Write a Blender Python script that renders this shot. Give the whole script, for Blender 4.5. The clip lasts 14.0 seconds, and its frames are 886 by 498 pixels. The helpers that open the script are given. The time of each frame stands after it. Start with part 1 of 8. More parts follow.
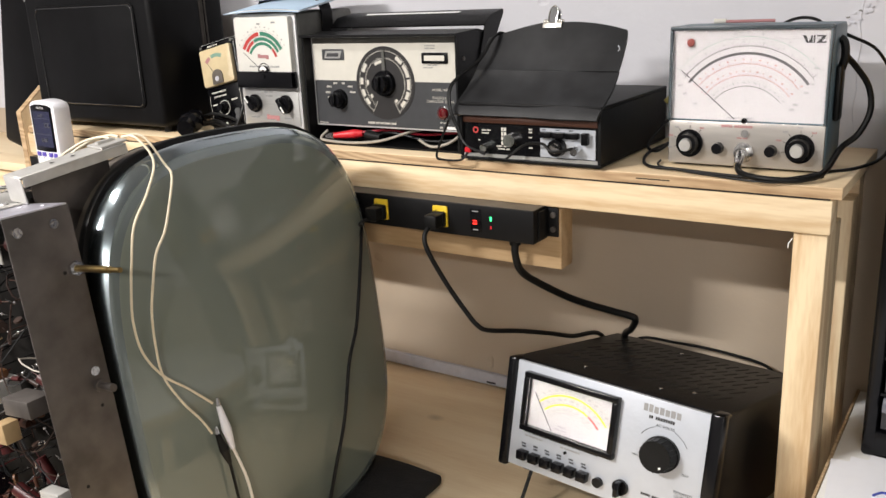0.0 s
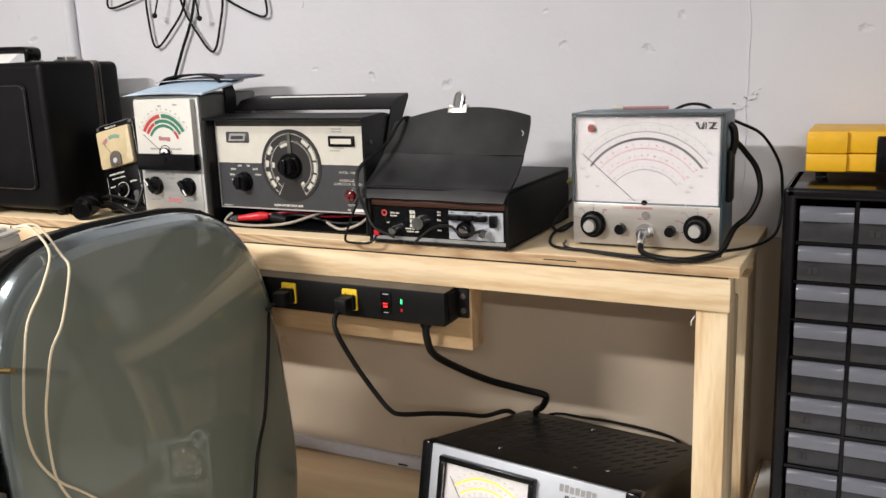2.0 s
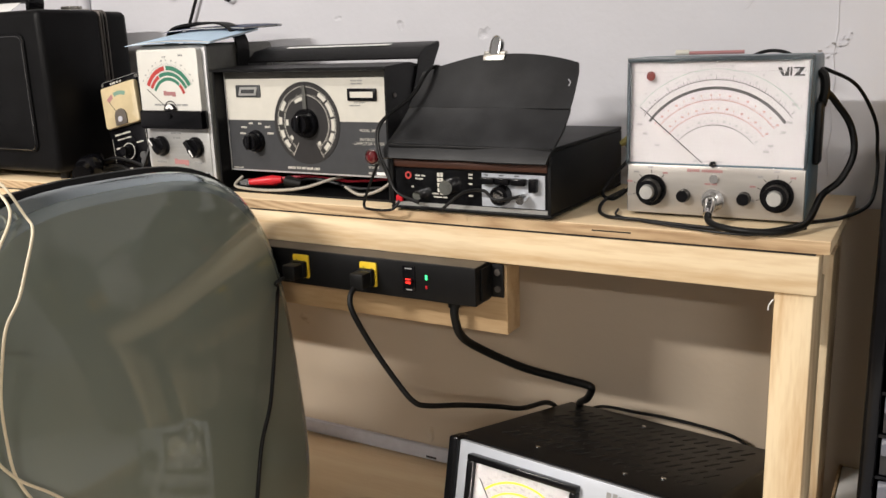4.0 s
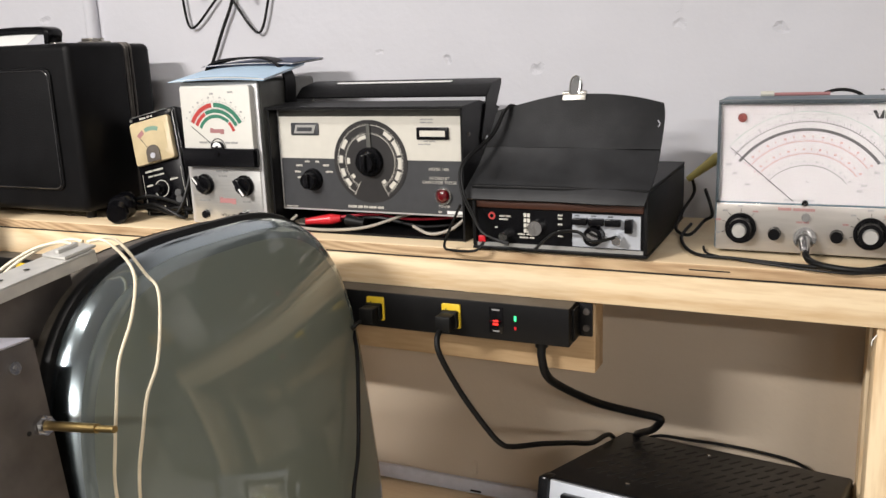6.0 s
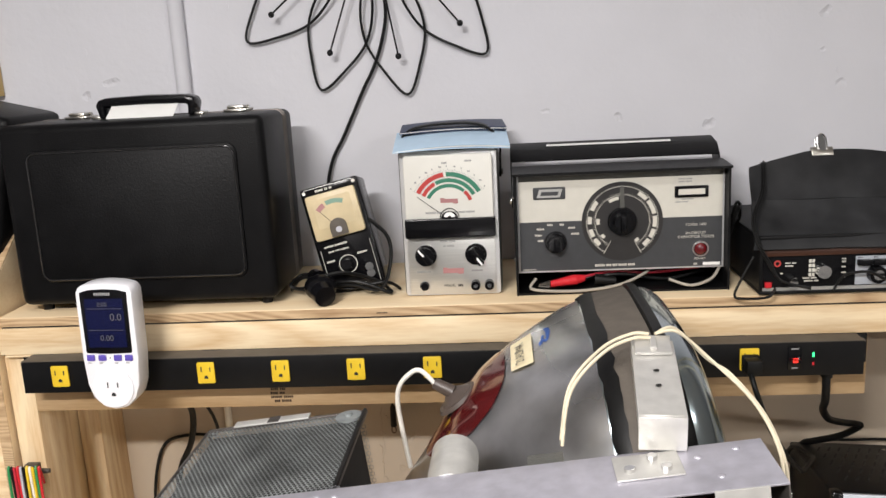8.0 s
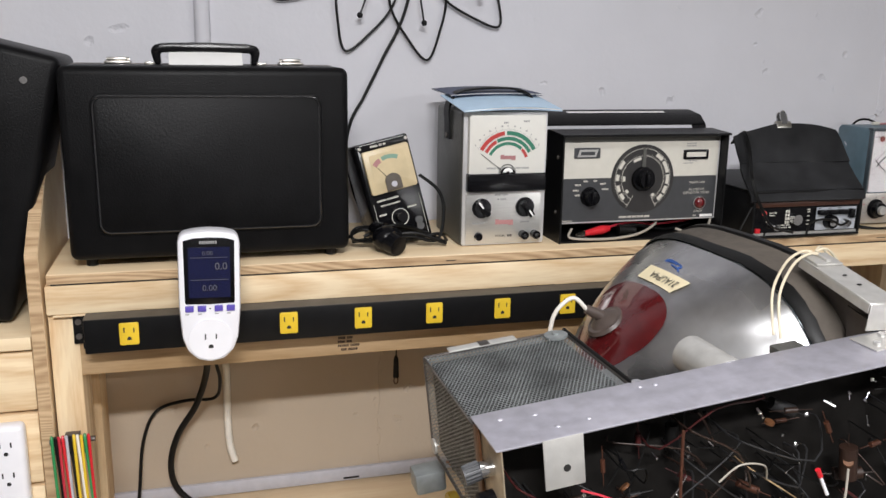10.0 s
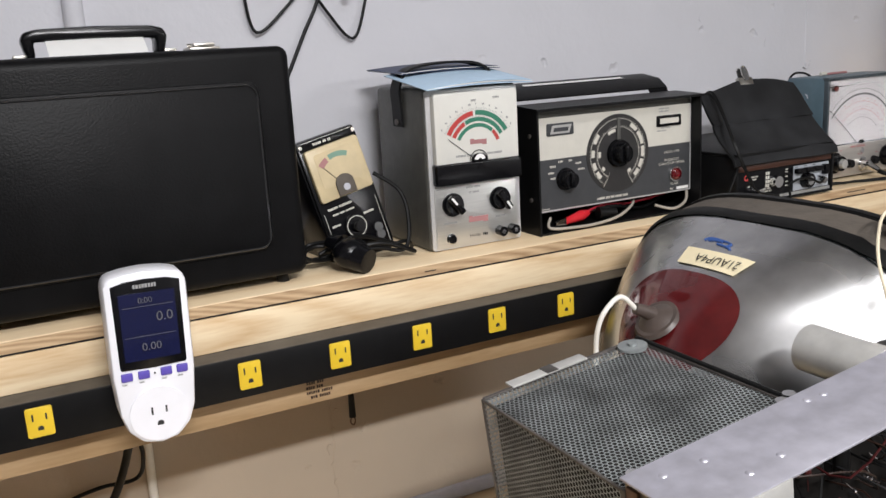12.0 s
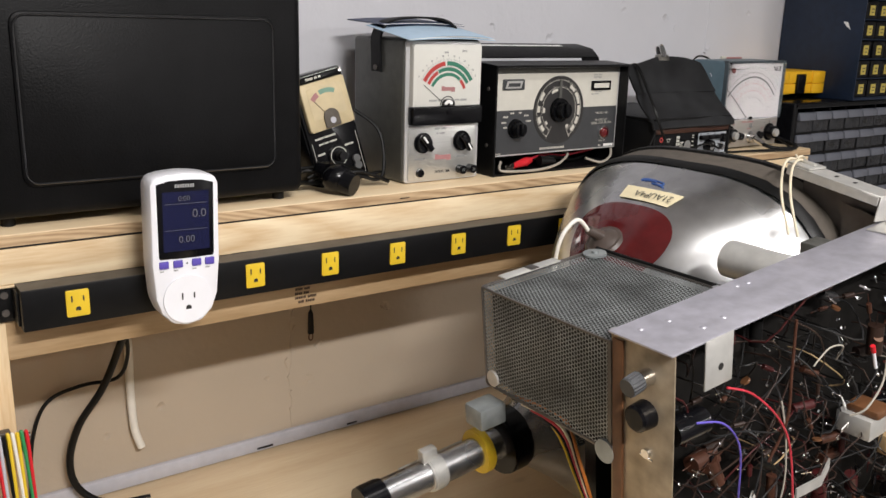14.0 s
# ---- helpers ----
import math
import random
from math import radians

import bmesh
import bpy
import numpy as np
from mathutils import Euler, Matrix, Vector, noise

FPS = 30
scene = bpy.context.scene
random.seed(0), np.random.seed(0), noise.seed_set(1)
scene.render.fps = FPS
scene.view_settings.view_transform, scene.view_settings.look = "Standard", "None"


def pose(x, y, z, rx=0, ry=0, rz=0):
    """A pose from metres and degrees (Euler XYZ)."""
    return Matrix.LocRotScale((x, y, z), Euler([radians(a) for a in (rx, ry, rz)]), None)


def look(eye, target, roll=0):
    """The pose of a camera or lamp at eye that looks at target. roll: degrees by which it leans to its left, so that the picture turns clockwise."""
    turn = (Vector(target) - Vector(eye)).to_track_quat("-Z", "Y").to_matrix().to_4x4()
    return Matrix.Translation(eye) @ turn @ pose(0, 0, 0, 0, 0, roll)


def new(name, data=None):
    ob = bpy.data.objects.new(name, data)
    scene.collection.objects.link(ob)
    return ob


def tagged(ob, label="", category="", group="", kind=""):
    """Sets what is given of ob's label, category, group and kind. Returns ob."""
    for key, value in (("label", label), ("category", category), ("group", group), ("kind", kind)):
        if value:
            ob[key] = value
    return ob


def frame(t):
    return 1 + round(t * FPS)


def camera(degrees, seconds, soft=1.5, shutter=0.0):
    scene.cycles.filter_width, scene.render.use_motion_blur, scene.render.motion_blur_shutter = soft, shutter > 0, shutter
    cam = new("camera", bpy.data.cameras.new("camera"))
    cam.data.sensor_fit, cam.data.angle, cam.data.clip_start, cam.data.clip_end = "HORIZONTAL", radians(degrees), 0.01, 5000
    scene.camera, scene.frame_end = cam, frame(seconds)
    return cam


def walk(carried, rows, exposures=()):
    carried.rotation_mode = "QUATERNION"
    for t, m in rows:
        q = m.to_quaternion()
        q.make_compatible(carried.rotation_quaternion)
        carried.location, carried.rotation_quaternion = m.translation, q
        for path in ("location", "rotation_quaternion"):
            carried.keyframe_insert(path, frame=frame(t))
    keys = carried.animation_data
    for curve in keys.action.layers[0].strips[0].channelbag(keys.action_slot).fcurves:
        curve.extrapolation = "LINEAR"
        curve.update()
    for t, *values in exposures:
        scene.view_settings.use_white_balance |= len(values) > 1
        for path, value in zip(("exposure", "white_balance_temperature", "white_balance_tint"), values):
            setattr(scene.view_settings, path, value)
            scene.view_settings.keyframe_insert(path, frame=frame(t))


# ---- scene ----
cam = camera(54.2, 14.0)
PATH = [
    (0, (1.658, -1.02, 1.474), (0.589, 0.572, 0.905), -2.6),
    (0.5, (1.675, -1.011, 1.471), (0.609, 0.589, 0.92), -2.9),
    (1, (1.662, -1.023, 1.474), (0.61, 0.599, 0.96), -2.9),
    (1.5, (1.662, -1.02, 1.495), (0.675, 0.657, 1.033), -2.7),
    (2, (1.644, -1.017, 1.492), (0.756, 0.724, 1.068), -2.1),
    (2.2, (1.641, -1.019, 1.492), (0.781, 0.739, 1.079), -2.0),
    (4.3, (1.57, -0.788, 1.43), (0.537, 0.852, 0.936), -2.3),
    (4.5, (1.549, -0.714, 1.423), (0.472, 0.894, 0.92), -2.9),
    (5, (1.431, -0.796, 1.429), (0.536, 0.931, 0.964), 0.4),
    (5.5, (1.433, -0.795, 1.429), (0.49, 0.911, 0.982), -0.8),
    (6, (1.402, -0.95, 1.487), (0.585, 0.819, 1.037), -2.1),
    (6.5, (1.297, -1.003, 1.522), (0.556, 0.8, 1.075), -5.2),
    (7, (1.076, -0.94, 1.543), (0.463, 0.912, 1.102), -8.7),
    (7.5, (0.847, -0.959, 1.55), (0.476, 0.959, 1.122), -5.7),
    (8, (0.654, -1.141, 1.58), (0.499, 0.806, 1.15), -3.0),
    (8.2, (0.598, -1.171, 1.579), (0.505, 0.776, 1.129), -3.0),
    (10.3, (0.044, -1.212, 1.55), (0.671, 0.634, 1.102), 1.3),
    (10.5, (0.02, -1.234, 1.554), (0.704, 0.597, 1.13), 1.2),
    (11, (0.015, -1.252, 1.551), (0.794, 0.544, 1.142), 0.4),
    (11.5, (-0.007, -1.144, 1.52), (0.829, 0.618, 1.079), -1.3),
    (12, (-0.005, -0.917, 1.506), (0.888, 0.813, 1.051), -3.2),
    (12.5, (-0.023, -0.858, 1.486), (0.956, 0.826, 1.028), -2.6),
    (13, (-0.096, -0.908, 1.49), (0.988, 0.698, 0.996), -0.3),
    (13.5, (-0.17, -0.961, 1.493), (0.989, 0.591, 0.994), 1.6),
    (14, (-0.214, -1.0, 1.486), (0.922, 0.563, 0.969), 1.7),
]
EXPOSURES = [(0.0, 0.4, 6540, 10), (2.0, 0.28, 6580, 10), (4.5, 0.26, 6750, 10), (6.0, 0.32, 6560, 10), (7.0, 0.2, 6500, 10), (8.0, 0.08, 6480, 10), (10.5, -0.1, 6190, 10), (12.0, -0.06, 6200, 10), (13.0, -0.06, 6350, 10), (14.0, -0.08, 6450, 10)]
walk(cam, [(t, look(eye, target, roll)) for t, eye, target, roll in PATH], EXPOSURES)

# ---- light ----
world = bpy.data.worlds.new("room")
scene.world = world
world.use_nodes = True
world.node_tree.nodes["Background"].inputs[0].default_value = (0.5, 0.5, 0.52, 1)
world.node_tree.nodes["Background"].inputs[1].default_value = 0.05


def lamp(name, m, sx, sy, watts, col):
    d = bpy.data.lights.new(name, "AREA")
    d.shape, d.size, d.size_y, d.energy, d.color = "RECTANGLE", sx, sy, watts, col
    ob = new(name, d)
    ob.matrix_world = m
    return ob


# first lamp placed from the shadows; the other two are added fill lights
LAMPS = [(0.05, -1.95, 2.42, 90, 0.7), (2.7, -3.2, 2.42, 74, 1.15), (0.5, -0.9, 2.42, 9, 1.15)]
for x, y, z, watts, long in LAMPS:
    lamp("tube_light", pose(x, y, z, 0, 0, 0), long, 0.12, watts, (1.0, 0.96, 0.93))


# ---- materials ----
def mat(name, col, rough=0.5, metal=0.0, var=0.12, fine=60, coarse=5, bump=0.04, bscale=180, stretch=(1, 1, 1), coat=0.0, trans=0.0, ior=1.45, isle=0.0, spec=0.5):
    m = bpy.data.materials.new(name)
    m.use_nodes = True
    nt = m.node_tree
    b = nt.nodes["Principled BSDF"]
    tc = nt.nodes.new("ShaderNodeTexCoord")
    mp = nt.nodes.new("ShaderNodeMapping")
    mp.inputs["Scale"].default_value = stretch
    nt.links.new(tc.outputs["Object"], mp.inputs[0])
    n1, n2 = nt.nodes.new("ShaderNodeTexNoise"), nt.nodes.new("ShaderNodeTexNoise")
    n1.inputs["Scale"].default_value, n2.inputs["Scale"].default_value = fine, coarse
    n1.inputs["Detail"].default_value = n2.inputs["Detail"].default_value = 3
    nt.links.new(mp.outputs[0], n1.inputs["Vector"])
    nt.links.new(mp.outputs[0], n2.inputs["Vector"])
    add = nt.nodes.new("ShaderNodeMath")
    add.operation = "ADD"
    nt.links.new(n1.outputs["Fac"], add.inputs[0])
    nt.links.new(n2.outputs["Fac"], add.inputs[1])
    src = add.outputs[0]
    if isle:
        oi = nt.nodes.new("ShaderNodeObjectInfo")
        ma = nt.nodes.new("ShaderNodeMath")
        ma.operation, ma.inputs[1].default_value = "MULTIPLY_ADD", isle
        nt.links.new(oi.outputs["Random"], ma.inputs[0])
        nt.links.new(src, ma.inputs[2])
        src = ma.outputs[0]
    rp = nt.nodes.new("ShaderNodeMapRange")
    rp.inputs[1].default_value, rp.inputs[2].default_value = 0.65, 1.35 + isle
    nt.links.new(src, rp.inputs[0])
    mx = nt.nodes.new("ShaderNodeMix")
    mx.data_type = "RGBA"
    mx.inputs[6].default_value = (*[c * (1 - var) for c in col], 1)
    mx.inputs[7].default_value = (*[min(1, c * (1 + var)) for c in col], 1)
    nt.links.new(rp.outputs[0], mx.inputs[0])
    nt.links.new(mx.outputs[2], b.inputs["Base Color"])
    rr = nt.nodes.new("ShaderNodeMapRange")
    rr.inputs[3].default_value, rr.inputs[4].default_value = max(0.02, rough * 0.82), min(1, rough * 1.18)
    nt.links.new(n2.outputs["Fac"], rr.inputs[0])
    nt.links.new(rr.outputs[0], b.inputs["Roughness"])
    b.inputs["Metallic"].default_value = metal
    b.inputs["Coat Weight"].default_value = coat
    b.inputs["Coat Roughness"].default_value = 0.05
    b.inputs["Transmission Weight"].default_value = trans
    b.inputs["IOR"].default_value = ior
    b.inputs["Specular IOR Level"].default_value = spec
    if bump:
        n3 = nt.nodes.new("ShaderNodeTexNoise")
        n3.inputs["Scale"].default_value = bscale
        nt.links.new(mp.outputs[0], n3.inputs["Vector"])
        bp = nt.nodes.new("ShaderNodeBump")
        bp.inputs["Strength"].default_value, bp.inputs["Distance"].default_value = bump * 4, 0.001
        nt.links.new(n3.outputs["Fac"], bp.inputs["Height"])
        nt.links.new(bp.outputs[0], b.inputs["Normal"])
    return m


def glow(name, col, power):
    m = bpy.data.materials.new(name)
    m.use_nodes = True
    b = m.node_tree.nodes["Principled BSDF"]
    b.inputs["Base Color"].default_value = (*col, 1)
    b.inputs["Emission Color"].default_value = (*col, 1)
    b.inputs["Emission Strength"].default_value = power
    return m


def wood(name, light, dark, along="x", rings=11, rough=0.55):
    """Softwood: growth bands stretched along the board, fine pores, a few knots."""
    m = bpy.data.materials.new(name)
    m.use_nodes = True
    nt = m.node_tree
    b = nt.nodes["Principled BSDF"]
    tc, mp = nt.nodes.new("ShaderNodeTexCoord"), nt.nodes.new("ShaderNodeMapping")
    s = {"x": (0.9, 9, 9), "y": (9, 0.9, 9), "z": (9, 9, 0.9)}[along]
    mp.inputs["Scale"].default_value = s
    nt.links.new(tc.outputs["Object"], mp.inputs[0])
    big, band, fine = (nt.nodes.new("ShaderNodeTexNoise") for _ in range(3))
    big.inputs["Scale"].default_value, big.inputs["Detail"].default_value = 0.9, 2
    nt.links.new(mp.outputs[0], big.inputs["Vector"])
    mul = nt.nodes.new("ShaderNodeMath")
    mul.operation, mul.inputs[1].default_value = "MULTIPLY", rings
    nt.links.new(big.outputs["Fac"], mul.inputs[0])
    fr = nt.nodes.new("ShaderNodeMath")
    fr.operation, fr.inputs[1].default_value = "PINGPONG", 0.5
    nt.links.new(mul.outputs[0], fr.inputs[0])
    fine.inputs["Scale"].default_value, fine.inputs["Detail"].default_value = 28, 4
    nt.links.new(mp.outputs[0], fine.inputs["Vector"])
    a = nt.nodes.new("ShaderNodeMath")
    a.operation = "ADD"
    nt.links.new(fr.outputs[0], a.inputs[0])
    f2 = nt.nodes.new("ShaderNodeMath")
    f2.operation, f2.inputs[1].default_value = "MULTIPLY", 0.7
    nt.links.new(fine.outputs["Fac"], f2.inputs[0])
    nt.links.new(f2.outputs[0], a.inputs[1])
    rp = nt.nodes.new("ShaderNodeValToRGB")
    rp.color_ramp.elements[0].position, rp.color_ramp.elements[0].color = 0.2, (*dark, 1)
    rp.color_ramp.elements[1].position, rp.color_ramp.elements[1].color = 0.8, (*light, 1)
    nt.links.new(a.outputs[0], rp.inputs[0])
    kn = nt.nodes.new("ShaderNodeTexVoronoi")
    kn.inputs["Scale"].default_value = 5.5
    km = nt.nodes.new("ShaderNodeMapping")
    km.inputs["Scale"].default_value = {"x": (0.6, 1, 1), "y": (1, 0.6, 1), "z": (1, 1, 0.6)}[along]
    nt.links.new(tc.outputs["Object"], km.inputs[0])
    nt.links.new(km.outputs[0], kn.inputs["Vector"])
    kr = nt.nodes.new("ShaderNodeMapRange")
    kr.inputs[1].default_value, kr.inputs[2].default_value, kr.inputs[3].default_value, kr.inputs[4].default_value = 0.015, 0.07, 0.6, 0.0
    nt.links.new(kn.outputs["Distance"], kr.inputs[0])
    mx = nt.nodes.new("ShaderNodeMix")
    mx.data_type = "RGBA"
    nt.links.new(kr.outputs[0], mx.inputs[0])
    nt.links.new(rp.outputs[0], mx.inputs[6])
    mx.inputs[7].default_value = (*[c * 0.55 for c in dark], 1)
    nt.links.new(mx.outputs[2], b.inputs["Base Color"])
    b.inputs["Roughness"].default_value = rough
    bp = nt.nodes.new("ShaderNodeBump")
    bp.inputs["Strength"].default_value, bp.inputs["Distance"].default_value = 0.25, 0.0008
    nt.links.new(a.outputs[0], bp.inputs["Height"])
    nt.links.new(bp.outputs[0], b.inputs["Normal"])
    return m


def plaster(name, col):
    """Painted masonry: broad patches, trowel lumps and small pits."""
    m = mat(name, col, 0.72, var=0.035, fine=9, coarse=1.6, bump=0)
    nt = m.node_tree
    b = nt.nodes["Principled BSDF"]
    tc = nt.nodes["Texture Coordinate"]
    vo, no, ns = nt.nodes.new("ShaderNodeTexVoronoi"), nt.nodes.new("ShaderNodeTexNoise"), nt.nodes.new("ShaderNodeTexNoise")
    vo.inputs["Scale"].default_value, no.inputs["Scale"].default_value, ns.inputs["Scale"].default_value = 13, 16, 90
    no.inputs["Detail"].default_value = 5
    wob = nt.nodes.new("ShaderNodeMix")
    wob.data_type = "VECTOR"
    wob.inputs[0].default_value = 0.06
    nt.links.new(tc.outputs["Object"], wob.inputs[4])
    nt.links.new(no.outputs["Color"], wob.inputs[5])
    nt.links.new(wob.outputs[1], vo.inputs["Vector"])
    for n in (no, ns):
        nt.links.new(tc.outputs["Object"], n.inputs["Vector"])
    pit = nt.nodes.new("ShaderNodeMapRange")
    pit.inputs[1].default_value, pit.inputs[2].default_value, pit.inputs[3].default_value, pit.inputs[4].default_value = 0.04, 0.12, -1.6, 0
    nt.links.new(vo.outputs["Distance"], pit.inputs[0])
    s1 = nt.nodes.new("ShaderNodeMath")
    s1.operation = "ADD"
    nt.links.new(pit.outputs[0], s1.inputs[0])
    nt.links.new(no.outputs["Fac"], s1.inputs[1])
    s2 = nt.nodes.new("ShaderNodeMath")
    s2.operation, s2.inputs[1].default_value = "MULTIPLY_ADD", 0.25
    nt.links.new(ns.outputs["Fac"], s2.inputs[0])
    nt.links.new(s1.outputs[0], s2.inputs[2])
    bp = nt.nodes.new("ShaderNodeBump")
    bp.inputs["Strength"].default_value, bp.inputs["Distance"].default_value = 0.6, 0.0028
    nt.links.new(s2.outputs[0], bp.inputs["Height"])
    nt.links.new(bp.outputs[0], b.inputs["Normal"])
    return m


